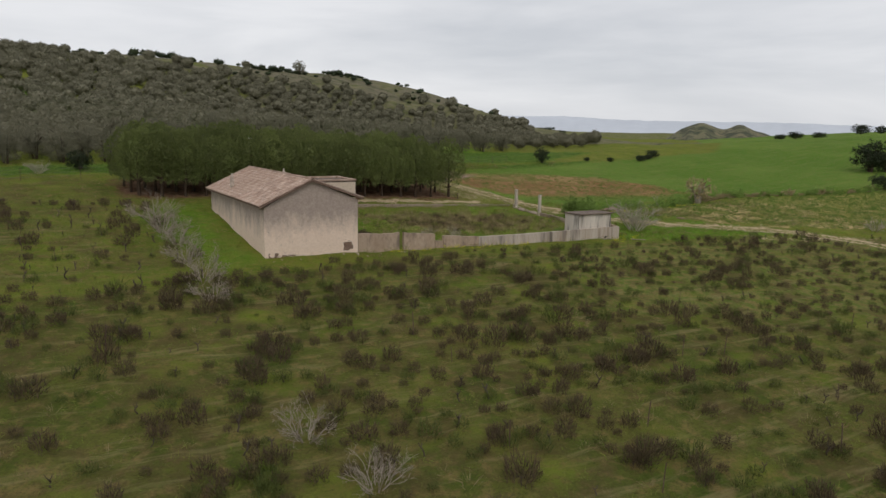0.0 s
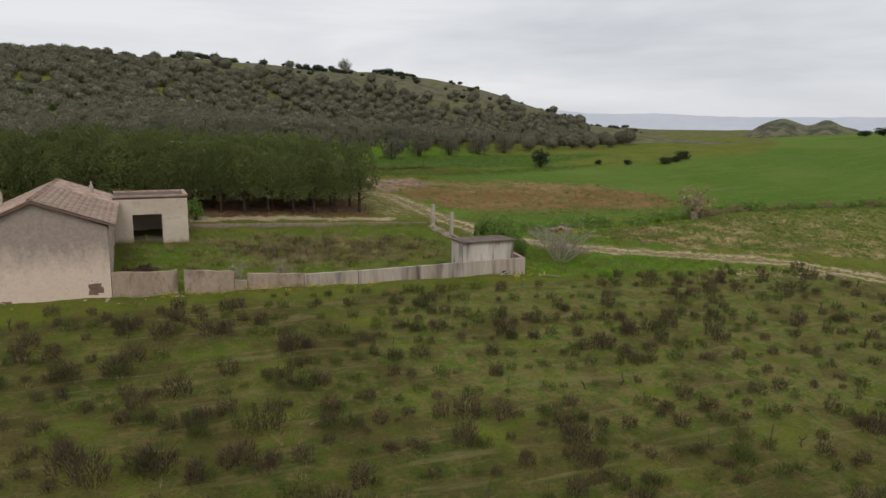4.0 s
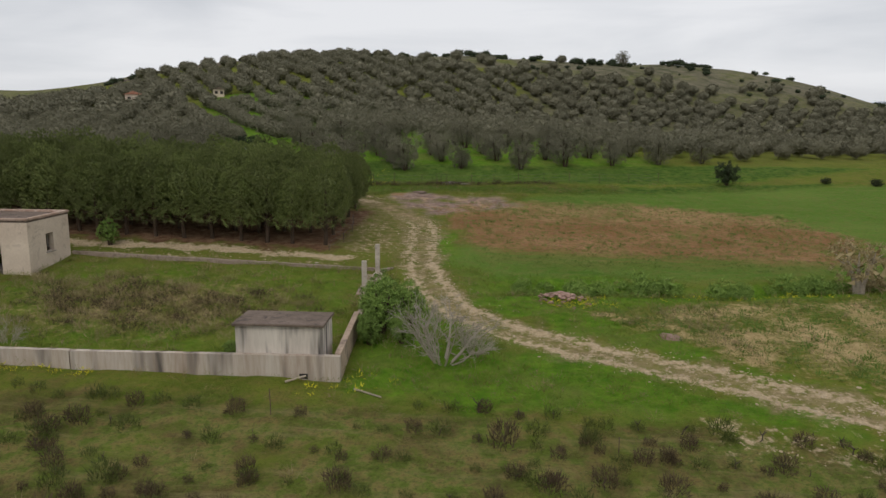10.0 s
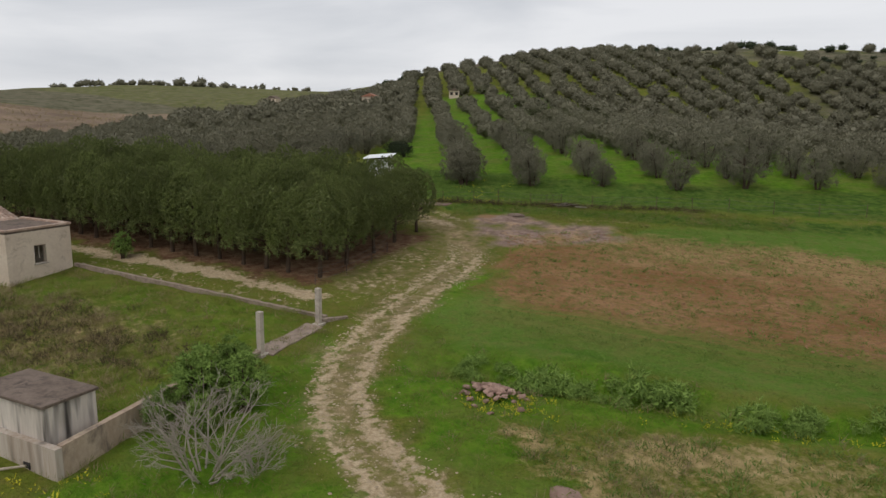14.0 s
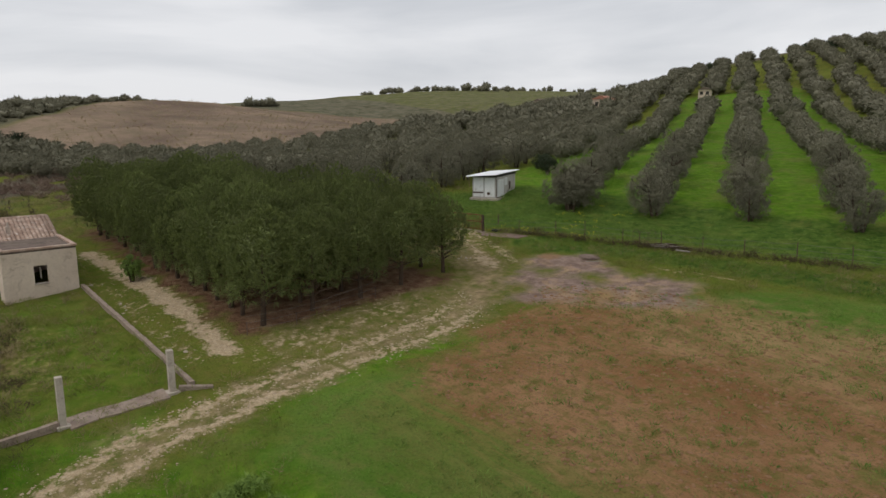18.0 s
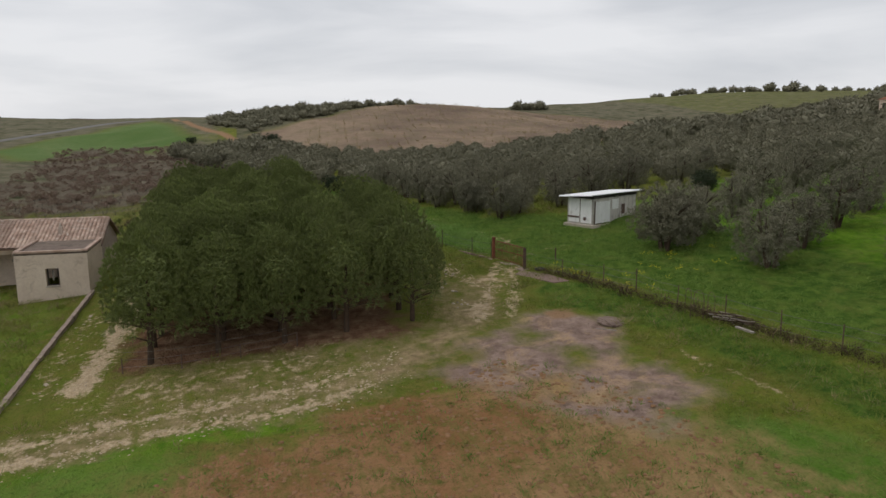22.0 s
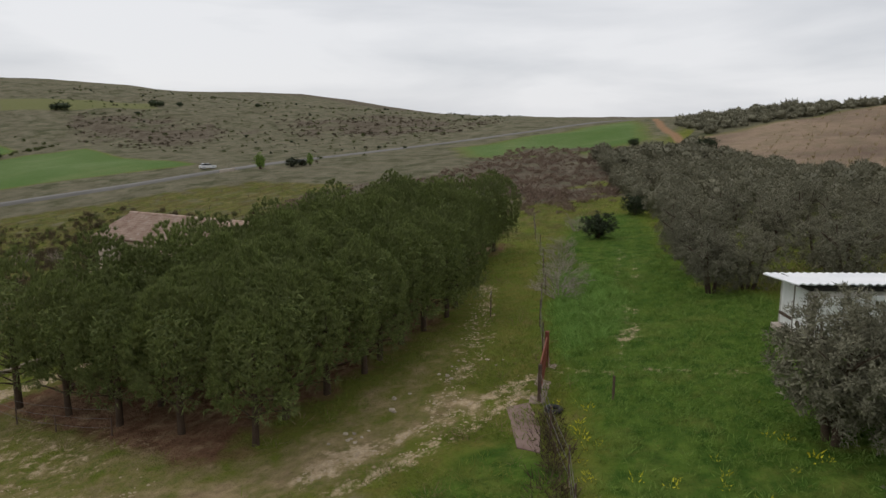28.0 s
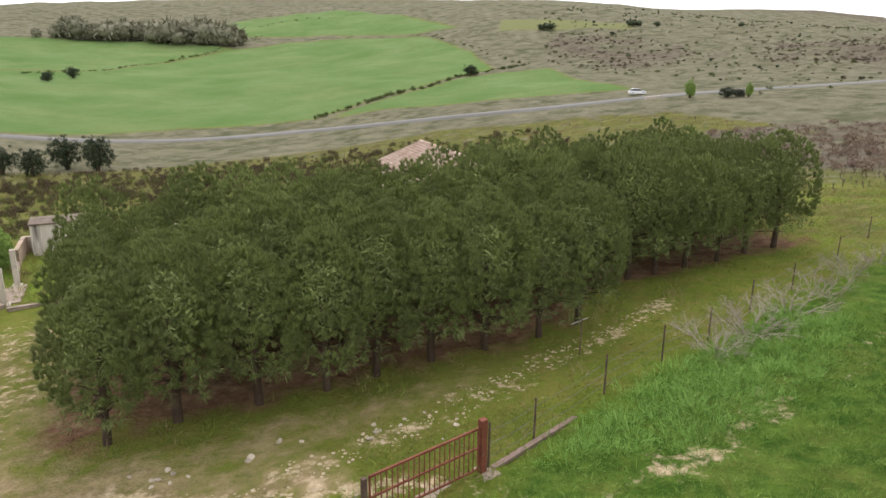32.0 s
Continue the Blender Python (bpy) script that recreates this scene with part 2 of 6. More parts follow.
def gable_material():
    """Lime plaster, greyer and darker high up, pale near the foot."""
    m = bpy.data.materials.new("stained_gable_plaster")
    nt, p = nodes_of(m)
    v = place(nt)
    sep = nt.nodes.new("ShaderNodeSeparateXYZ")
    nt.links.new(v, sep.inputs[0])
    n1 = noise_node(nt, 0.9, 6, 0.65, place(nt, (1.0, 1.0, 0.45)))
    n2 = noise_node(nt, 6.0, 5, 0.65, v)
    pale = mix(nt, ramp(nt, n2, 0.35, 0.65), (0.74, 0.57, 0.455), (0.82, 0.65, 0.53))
    greyed = mix(nt, ramp(nt, n2, 0.35, 0.65), (0.35, 0.275, 0.235), (0.45, 0.365, 0.31))
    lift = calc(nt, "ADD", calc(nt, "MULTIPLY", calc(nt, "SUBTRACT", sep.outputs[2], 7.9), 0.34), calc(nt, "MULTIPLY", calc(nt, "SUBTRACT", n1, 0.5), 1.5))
    col = mix(nt, ramp(nt, calc(nt, "ADD", lift, 0.5), 0.2, 0.85), pale, greyed)
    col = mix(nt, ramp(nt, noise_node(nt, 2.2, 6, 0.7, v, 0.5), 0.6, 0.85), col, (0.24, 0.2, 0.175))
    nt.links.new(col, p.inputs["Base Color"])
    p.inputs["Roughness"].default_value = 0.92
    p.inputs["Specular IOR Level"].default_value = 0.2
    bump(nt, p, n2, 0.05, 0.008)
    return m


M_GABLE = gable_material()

# ---- terrain ----
BASE, SLOPE_X, SLOPE_Y = 22.19, -0.0026, 0.0148
RISES = [
    (-15, 15, 38, -4.63),
    (-15, 60, 38, 0.12),
    (-15, 105, 38, 2.84),
    (35, 15, 38, 1.42),
    (35, 60, 38, -3.24),
    (35, 105, 38, -1.01),
    (85, 15, 38, -4.86),
    (85, 60, 38, 2.89),
    (85, 105, 38, -6.62),
    (130, 60, 55, -8.76),
    (130, 120, 55, -0.81),
    (0, 140, 50, -6.79),
    (60, 150, 50, 7.11),
    (-60, 70, 55, -3.95),
    (-60, 0, 55, 3.91),
    (40, -50, 60, -14.39),
]
HILLS = [
    (0, 360, 90, 22.40),
    (90, 330, 80, 2.28),
    (-90, 300, 80, 1.72),
    (175, 340, 60, 16.26),
    (60, 230, 80, -7.81),
    (-30, 220, 80, 2.21),
    (-200, 140, 80, 11.04),
    (-130, 210, 80, -13.99),
    (-110, 10, 90, -12.08),
    (-110, -50, 80, 2.02),
    (-300, -500, 250, 26.66),
    (-430, -330, 200, -7.38),
    (50, -600, 250, 18.97),
    (-450, 700, 250, 26.28),
    (230, 90, 80, 2.74),
    (-450, -100, 200, -9.10),
    (545, 462, 50, 7.44),
    (0, -250, 150, -25.73),
    (250, 250, 100, -7.81),
    (-700, 100, 300, 2.57),
    (600, 0, 300, -11.78),
    (2150, 2050, 500, 41.92),
    (-30, -40, 70, 0.85),
    (-490, -315, 90, 16.36),
]

NORTH_FOLDS = [
    (-67, 345, 50, 5.15),
    (0, 350, 55, -7.89),
    (55, 345, 50, 5.08),
    (184, 390, 55, 6.59),
    (345, 480, 70, -0.89),
    (160, 305, 45, -7.50),
    (100, 290, 50, -1.64),
    (40, 280, 50, 0.72),
    (-30, 270, 50, -1.74),
    (-110, 330, 60, -5.71),
    (140, 160, 45, 1.85),
    (60, 135, 30, 0.32),
    (110, 210, 50, -6.48),
    (40, 210, 50, -2.51),
    (-30, 215, 50, 2.40),
    (190, 230, 60, -4.88),
    (-170, 260, 70, -6.90),
]
WEST_FOLDS = [
    (250, 330, 60, -4.29),
    (60, 420, 70, -0.37),
    (160, 460, 70, 2.49),
    (-60, 440, 80, 3.65),
    (-345, 60, 70, 1.13),
    (-290, 100, 55, -4.38),
    (-240, 140, 45, -3.46),
    (-211, 152, 40, 3.91),
    (-250, 215, 50, -0.18),
    (-160, 110, 45, -0.78),
    (-120, 150, 50, 0.37),
    (-200, 30, 55, -0.21),
    (-150, -210, 60, 2.30),
    (-190, -165, 50, 1.33),
    (-240, -140, 60, 2.49),
    (-300, -110, 70, 3.09),
    (-370, -70, 80, 2.27),
]
FAR_FOLDS = [
    (-450, -10, 90, -0.24),
    (-130, -110, 45, -1.41),
    (-250, -30, 60, 0.98),
    (-330, -200, 90, -2.81),
    (-220, -280, 90, 13.68),
    (-420, 150, 90, -4.56),
    (-330, 380, 110, 1.32),
    (-160, 190, 50, 2.10),
    (-480, 350, 80, -4.51),
    (-400, 420, 70, 1.48),
    (-307, 421, 60, 1.74),
    (-220, 460, 70, -2.87),
    (-450, 700, 200, -7.68),
    (-300, 620, 120, -2.68),
    (290, 380, 50, -4.15),
    (330, 420, 50, -0.70),
    (230, 380, 45, 1.44),
]

EAST_FOLDS = [
    (300, 260, 60, 0.86),
    (330, 230, 70, 1.91),
    (400, 190, 80, 3.42),
    (400, 120, 80, 3.39),
    (430, 290, 80, -5.72),
    (560, 330, 120, -4.68),
    (600, 150, 130, 6.90),
    (800, 450, 200, -16.71),
    (850, 200, 220, 5.67),
    (1200, 700, 350, -37.98),
    (1300, 350, 350, 8.31),
    (1900, 1100, 500, -53.37),
    (2000, 500, 500, 27.54),
    (2400, 1800, 600, -99.41),
]


def height(x, y):
    """The lie of the land."""
    x, y = np.asarray(x, float), np.asarray(y, float)
    z = BASE + SLOPE_X * 300 * np.tanh((x - 40) / 300) + SLOPE_Y * 170 * np.tanh((y - 60) / 170)
    for cx, cy, s, h in RISES + HILLS + NORTH_FOLDS + WEST_FOLDS + FAR_FOLDS + EAST_FOLDS:
        z = z + h * np.exp(-((x - cx) ** 2 + (y - cy) ** 2) / (2 * s * s))
    return z


def wavy(x, y, size, seed=0.0):
    """Cheap smooth noise, about -1 to 1, with lumps of that size."""
    k = 6.283 / size
    out = 0
    for i in range(5):
        a = seed * 1.7 + i * 2.4
        f = k * (0.6 + 0.23 * i)
        out = out + np.sin(f * (x * math.cos(a) + y * math.sin(a)) + seed * 5.1 + 1.9 * i + 1.3 * np.sin(0.6 * f * (y * math.cos(a) - x * math.sin(a)) + i + seed))
    return out / 2.6


def near_line(x, y, line):
    """Distance to a polyline."""
    best = np.full(np.shape(x), 1e9)
    for (ax, ay), (bx, by) in zip(line, line[1:]):
        dx, dy = bx - ax, by - ay
        s = np.clip(((x - ax) * dx + (y - ay) * dy) / (dx * dx + dy * dy), 0, 1)
        best = np.minimum(best, np.hypot(x - ax - s * dx, y - ay - s * dy))
    return best


def inside(x, y, ring, soft):
    """1 inside a closed ring, fading to 0 across its edge."""
    odd = np.zeros(np.shape(x), bool)
    for (ax, ay), (bx, by) in zip(ring, ring[1:] + ring[:1]):
        if ay != by:
            odd ^= ((ay > y) != (by > y)) & (x < (bx - ax) * (y - ay) / (by - ay) + ax)
    d = near_line(x, y, ring + ring[:1])
    return np.clip(0.5 + np.where(odd, d, -d) / (2 * soft), 0, 1)


def band(d, half, soft):
    return np.clip(0.5 + (half - d) / (2 * soft), 0, 1)


TRACK = [(43, 100.6), (46.9, 99), (50, 97), (54, 92.6), (55.6, 88.6), (55.8, 82.5), (56.5, 75.4), (57.6, 70.2), (59.7, 66), (62.2, 63.3), (65.5, 61.1), (68.5, 59.6), (72, 58), (77, 55.2), (81, 52.2), (83.5, 47.5), (87, 38), (92, 20)]
LANE = [(50.5, 77.0), (47.6, 77.2), (41.6, 77.6), (35, 77.7), (26.7, 77.5), (19, 77)]
FARM_TRACK = [(38, 104.5), (30, 108), (20, 103.5), (10, 99.5), (-4, 94.5)]
ORANGE_TRACK = [(-60, 96), (-74, 93), (-89, 96), (-110, 89), (-140, 80), (-181, 68), (-260, 50)]
DITCH = [(62, 71.2), (68, 72), (74, 72.2), (80, 73), (88, 75.2), (97, 78), (112, 76), (130, 69.5), (160, 62)]
BANK = [(40, 104.2), (47, 106.6), (60, 109.3), (75, 112.8), (92, 118), (120, 124)]
ROAD = [(200, -96), (120, -84), (60, -76), (28, -70), (6, -64.5), (-23, -46.5), (-50, -27), (-74, -19), (-100, -13.5), (-125, -10), (-142, -6.5), (-172, 8), (-203, 26), (-270, 50), (-420, 80)]
RED_FIELD = [(55.5, 97.5), (58.5, 90), (60, 84), (61.5, 78.2), (66, 77), (75, 78), (84, 77.5), (94, 80), (97, 91), (93, 101), (80, 105), (68, 103), (60, 101)]
ASH = [(50, 101), (52.6, 104.8), (57.5, 103.3), (62.6, 104.6), (65.5, 101.5), (62, 98), (57.5, 95.4), (55.5, 93.2), (53, 96.4)]
STRAW_FIELD = [(67.4, 67), (76.7, 69.7), (88, 72), (97, 74.6), (112, 73), (150, 60), (150, 44), (100, 47), (86, 53), (77, 58.5), (71.5, 62.6)]
CROP_EAST = [(58, 78), (62, 74), (80, 75.5), (96, 80), (130, 72), (170, 66), (330, 30), (700, 200), (560, 420), (330, 290), (190, 150), (150, 122), (110, 119), (84, 112), (66, 106)]
PINE_FLOOR = [(9, 79), (48.8, 78.6), (50, 94.4), (30, 94.2), (26, 90.2), (9, 89.6)]
YARD = [(24.4, 55.6), (54, 55.6), (53.6, 74), (30, 74), (29, 69), (24.4, 69)]
VINE_FIELD = [(-60, 40), (12, 52), (30, 54), (56, 53), (70, 52.5), (84, 50), (96, 40), (96, -30), (-20, -30), (-60, 0)]
WEST_VINES = [(-45, 40), (12, 53), (13, 80), (7, 92), (-10, 96), (-45, 80)]
BROWN_HILL = [(-58, 113), (-85, 102), (-112, 93), (-142, 86), (-150, 97), (-160, 107), (-185, 122), (-225, 158), (-235, 200), (-205, 240), (-180, 285), (-128, 290), (-80, 255), (-66, 160)]
W_WOOD = [(-146, 86), (-153, 97), (-163, 107), (-188, 122), (-228, 158), (-270, 180), (-320, 120), (-205, 74), (-184, 71)]
CROP_WEST = [(-110, 30), (-140, 12), (-185, 34), (-230, 48), (-185, 62), (-142, 72), (-118, 62)]
CROP_SW = [(90, -86), (55.5, -83), (30, -89), (-3.5, -81), (-86, -129), (-99, -173), (-106, -238), (-65, -290), (-12, -291), (56, -224), (130, -232), (150, -100)]
CROP_SW_SMALL = [(-9, -77), (-40, -62), (-80, -40), (-98, -108), (-84, -118), (-50, -103)]
CROP_SW_HIGH = [(5, -354), (-46, -391), (-109, -400), (-126, -335), (-128, -249), (-106, -250), (-72, -302), (-36, -326)]
CROP_SW_BACK = [(56, -229), (-3, -288), (-15, -294), (4, -319), (56, -343), (150, -348), (150, -238)]
PALE_SW = [(-133, -210), (-177, -162), (-188, -174), (-152, -242)]
HEATH = [(-145, -184), (-170, -152), (-165, -94), (-117, -85), (-106, -116), (-122, -150)]
HEATH_WEST = [(-195, -107), (-241, -81), (-245, -10), (-182, -12), (-156, -54), (-168, -84)]
HILL_TOP = [(20, 322), (53, 314), (94, 314), (125, 320), (155, 311), (190, 312), (225, 301), (330, 380), (400, 500), (200, 470), (80, 420), (10, 400)]
KNOB = [(-100, 318), (-60, 322), (-35, 335), (-40, 380), (-110, 380)]
SCRUB_WEST = [(-22, 90), (-24, 60), (-32, 28), (-46, 24), (-60, 27), (-76, 38), (-134, 35), (-124, 76), (-100, 86), (-72, 90), (-40, 96)]
LUSH = [(34.5, 101.6), (29, 99.8), (22, 97.6), (12, 95), (-8, 90.5), (-10, 97), (10, 103), (24, 108), (32, 121), (60, 122), (95, 133), (120, 131), (92, 119), (60, 111.5), (45, 107)]

VERGE_WEST = [(54.4, 53.8), (62, 53), (72, 52.6), (80, 51.6), (75, 55), (68, 58.4), (62, 62), (58.6, 66), (56.4, 72), (54.4, 72), (54.4, 61)]
EAST_APRON = [(48.4, 78.4), (56, 79), (57.4, 92), (50, 98.4), (42, 100), (30, 96.4), (49, 95)]
FENCE_STRIP = [(44.5, 103), (50, 102.2), (54, 105.2), (62, 106.8), (75, 108.5), (94, 112), (110, 120), (92, 118.5), (75, 113), (60, 109.8), (47, 106.9)]
VERGE_EAST = [(58.5, 74.5), (60.5, 68.5), (65.5, 63), (72, 60), (79, 56.5), (84, 54), (77, 58.2), (71.4, 62.8), (67, 67), (76, 70), (88, 72.6), (88, 75), (72, 74.6), (60, 80), (57.8, 90), (57, 84)]
HOUSE_SIDE = [(8, 70), (11.5, 52), (16.4, 54), (16.4, 75), (12, 78)]


def lie(x, y):
    """The ground's height with its ditch, bank, ruts and lumps."""
    x, y = np.asarray(x, float), np.asarray(y, float)
    z = height(x, y)
    near = np.exp(-(((x - 45) / 110) ** 2 + ((y - 60) / 110) ** 2) ** 2)
    z = z + near * (0.07 * wavy(x, y, 6.0, 1) + 0.035 * wavy(x, y, 1.7, 2)) + (1 - near) * 0.5 * wavy(x, y, 45.0, 3) * (1 - np.exp(-((near_line(x, y, ROAD) / 14) ** 2)))
    z = z - 0.55 * np.exp(-((near_line(x, y, DITCH) / 1.4) ** 2))
    z = z - 0.08 * np.exp(-((near_line(x, y, TRACK) / 1.5) ** 2))
    z = z - 0.06 * np.exp(-((near_line(x, y, LANE) / 1.2) ** 2))
    return z


def gz(x, y):
    return float(lie(x, y))


def spaced(parts):
    out = [parts[0][0]]
    for a, b, step in parts:
        n = max(1, round((b - a) / step))
        out += [a + (b - a) * (i + 1) / n for i in range(n)]
    return out


def reach(edge, far, first, grow):
    out, step = [], first
    while edge < far:
        step *= grow
        edge += step
        out.append(edge)
    return out


gx = spaced([(-230, -60, 2.5), (-60, -5, 1.1), (-5, 98, 0.5), (98, 135, 1.1), (135, 250, 2.6)])
gy = spaced([(-330, -45, 3.0), (-45, 18, 1.2), (18, 124, 0.5), (124, 150, 1.1), (150, 380, 2.8)])
gx = [-v - 0 for v in reversed(reach(230, 3400, 3, 1.16))] + gx + reach(250, 3400, 3, 1.16)
gy = [-v for v in reversed(reach(330, 3400, 3, 1.16))] + gy + reach(380, 3400, 3, 1.16)
GX, GY = np.meshgrid(np.array(gx), np.array(gy))
PX, PY = GX.ravel(), GY.ravel()
PZ = lie(PX, PY)


def mesh_of(name, verts, faces, material, smooth=False):
    """A mesh from arrays of corners and of triangles or quads."""
    verts, faces = np.asarray(verts, np.float32), np.asarray(faces, np.int32)
    me = bpy.data.meshes.new(name)
    me.vertices.add(len(verts))
    me.vertices.foreach_set("co", verts.ravel())
    k = faces.shape[1]
    me.loops.add(faces.size)
    me.loops.foreach_set("vertex_index", faces.ravel())
    me.polygons.add(len(faces))
    me.polygons.foreach_set("loop_start", np.arange(0, faces.size, k, dtype=np.int32))
    me.polygons.foreach_set("loop_total", np.full(len(faces), k, np.int32))
    if smooth:
        me.polygons.foreach_set("use_smooth", np.ones(len(faces), bool))
    me.update(calc_edges=True)
    me.materials.append(material)
    return me


nx, ny = len(gx), len(gy)
idx = np.arange(nx * ny).reshape(ny, nx)
quads = np.stack([idx[:-1, :-1], idx[:-1, 1:], idx[1:, 1:], idx[1:, :-1]], -1).reshape(-1, 4)

wob = 0.5 * wavy(PX, PY, 5, 7) + 0.35 * wavy(PX, PY, 1.8, 8)
d_track = near_line(PX, PY, TRACK)
zones = {}
along = np.clip((93.5 - PY) / 4, 0, 1)
rut = np.maximum(band(np.abs(d_track - 0.95 + 0.25 * wob), 0.42, 0.4), 0.33 * band(d_track + 0.3 * wob, 1.7, 0.9))
zones["track"] = np.maximum.reduce([
    0.78 * np.where(PY > 77, 0.84, 1.0) * rut * along * np.clip((PX < 90) * 1.0, 0, 1),
    0.85 * band(near_line(PX, PY, LANE) + 0.5 * wob, 0.8, 0.6),
    0.66 * band(near_line(PX, PY, [(39.8, 102.7), (41.9, 101.6), (44.9, 100.6), (47.2, 99), (49.8, 98.2)]) + 0.4 * wob, 0.5, 0.45),
    0.58 * band(near_line(PX, PY, [(41.5, 103.2), (44.9, 102), (47.6, 101.3), (50.1, 100)]) + 0.4 * wob, 0.4, 0.4),
    0.5 * band(near_line(PX, PY, [(38.7, 103.9), (38, 107.3), (38.3, 110.6)]) + 0.4 * wob, 0.4, 0.5),
    0.42 * band(np.minimum(near_line(PX, PY, [(26.4, 103.1), (11.8, 99.8)]), near_line(PX, PY, [(25, 103.9), (11.8, 101.1)])) + 0.3 * wob, 0.25, 0.4),
    0.55 * band(near_line(PX, PY, [(37, 105.8), (33, 105), (28, 104.2)]) + wob, 0.5, 0.7),
    0.38 * band(near_line(PX, PY, [(52, 79.5), (51, 88)]) + wob, 2.4, 2.0),
    0.42 * band(near_line(PX, PY, [(44, 100.2), (41, 99.8), (37.9, 99.1), (33.8, 97.7), (29.6, 96), (24.1, 93.9)]) + wob, 0.7, 0.9),
    0.4 * band(near_line(PX, PY, [(50, 75.4), (40, 75.4), (31, 75.4)]) + wob, 0.6, 0.7),
    0.6 * band(near_line(PX, PY, [(57.6, 105.1), (59.5, 105.5), (61.6, 105.8), (64.5, 106.6)]) + 0.2 * wob, 0.2, 0.35),
    0.42 * band(near_line(PX, PY, [(72, 51.5), (80, 49.8), (86, 47)]) + wob, 1.5, 1.5),
])
zones["red"] = inside(PX + wob, PY + wob, RED_FIELD, 2.6) * (0.55 + 0.45 * np.clip(1.2 - (PX - 62) / 40, 0, 1)) * np.clip(0.95 + 0.25 * wavy(PX, PY, 9, 12), 0, 1.1)
zones["ash"] = inside(PX + 0.8 * wob, PY + 0.8 * wob, ASH, 1.0) * np.clip(0.75 + 0.4 * wavy(PX, PY, 4.5, 4), 0, 1)
zones["straw"] = np.maximum(inside(PX + wob, PY + wob, STRAW_FIELD, 0.9) * np.clip(0.68 - 0.012 * (PX - 68) + 0.3 * wavy(PX, PY, 7, 5), 0.36, 1), 0.5 * inside(PX, PY, YARD, 2.0) * band(np.hypot((PX - 40) / 1.7, PY - 64.5) + wob, 5, 3))
zones["crop"] = inside(PX + wob, PY + wob, CROP_EAST, 2.0)
# distant crop fields, kept apart so they take the hazier green
zones["hazed_crop"] = np.maximum.reduce([0.72 * inside(PX, PY, CROP_WEST, 5), inside(PX, PY, CROP_SW, 2.5), inside(PX, PY, CROP_SW_SMALL, 2), 0.9 * inside(PX, PY, CROP_SW_HIGH, 4), 0.95 * inside(PX, PY, CROP_SW_BACK, 3)])
zones["fallow"] = inside(PX, PY, PALE_SW, 3)
zones["lush"] = np.maximum.reduce([inside(PX + wob, PY + wob, LUSH, 2.0), 0.9 * inside(PX + wob, PY + wob, [(30, 110), (60, 112), (95, 120), (75, 160), (0, 250), (-25, 240), (12, 150)], 4.0), 0.85 * inside(PX + wob, PY + wob, FENCE_STRIP, 1.0), 0.85 * inside(PX + wob, PY + wob, VERGE_WEST, 1.2), 0.85 * inside(PX + wob, PY + wob, VERGE_EAST, 1.0), 0.5 * inside(PX + wob, PY + wob, YARD, 2.0), 0.6 * inside(PX + wob, PY + wob, HOUSE_SIDE, 2.0)])
zones["deep"] = np.maximum(inside(PX, PY, LUSH, 2.0), inside(PX, PY, FENCE_STRIP, 1.0))
zones["litter"] = inside(PX + wob, PY + wob, PINE_FLOOR, 1.3)
zones["weedy"] = np.maximum(inside(PX, PY, VINE_FIELD, 2.0), 0.7 * inside(PX, PY, WEST_VINES, 3.0)) * np.clip(0.8 + 0.3 * wavy(PX, PY, 6, 6), 0, 1)
zones["pale"] = inside(PX + 2 * wob, PY + 2 * wob, [(38, 36), (60, 27), (96, 16), (96, 46), (80, 51), (56, 53), (40, 51)], 4.0)
zones["brown"] = inside(PX, PY, BROWN_HILL, 4)
zones["scrub"] = np.maximum.reduce([inside(PX, PY, SCRUB_WEST, 6) * np.clip(0.75 + 0.4 * wavy(PX, PY, 18, 2), 0, 1),
                                    0.9 * np.maximum(inside(PX, PY, HEATH, 20), inside(PX, PY, HEATH_WEST, 24)) * np.clip(0.75 + 0.35 * wavy(PX, PY, 40, 5), 0, 1),
                                    0.8 * np.clip((np.hypot(PX + 40, PY + 40) - 420) / 60, 0, 1) * ((PX < -60) & (PY < -60)) * np.clip(0.8 + 0.4 * wavy(PX, PY, 90, 4), 0, 1), 0.75 * inside(PX, PY, KNOB, 8)])
west_rough = np.clip((-PX - 4) / 16, 0, 1) * np.clip((84 - PY) / 12, 0, 1)
hill_top = inside(PX, PY, HILL_TOP, 6)
zones["dry"] = np.clip(np.maximum.reduce([0.8 * west_rough * (1 - np.maximum(zones["crop"], zones["hazed_crop"])), 0.62 * np.clip((PX - 30 - 0.2 * (PY - 150)) / 25, 0, 1) * np.clip((PY - 165) / 25, 0, 1) * (PX < 260), hill_top * np.clip(0.75 + 0.3 * wavy(PX, PY, 30, 9), 0, 1), (PX > 300) * 0.5 + 0 * PX, np.where(PY < 300, 0.9, 0.55) * ((PX < -90) & (PY > 82)) * (1 - zones["brown"]), inside(PX, PY, W_WOOD, 3), (PY < -330) * 0.8 + 0 * PX, 0.75 * np.clip((4 - PY) / 14, 0, 1) * (1 - np.maximum(zones["crop"], zones["hazed_crop"]))]), 0, 1)
zones["dirt"] = np.maximum.reduce([0.75 * band(near_line(PX, PY, [(42.5, 101.0), (46, 99.8), (49, 98.2), (52, 95.5), (54.5, 92)]) + 0.6 * wob, 0.9, 0.9), 0.5 * band(near_line(PX, PY, TRACK) + wob, 2.2, 1.2) * (PX < 82), 0.3 * zones["litter"], 0.43 * inside(PX + wob, PY + wob, EAST_APRON, 1.2)])
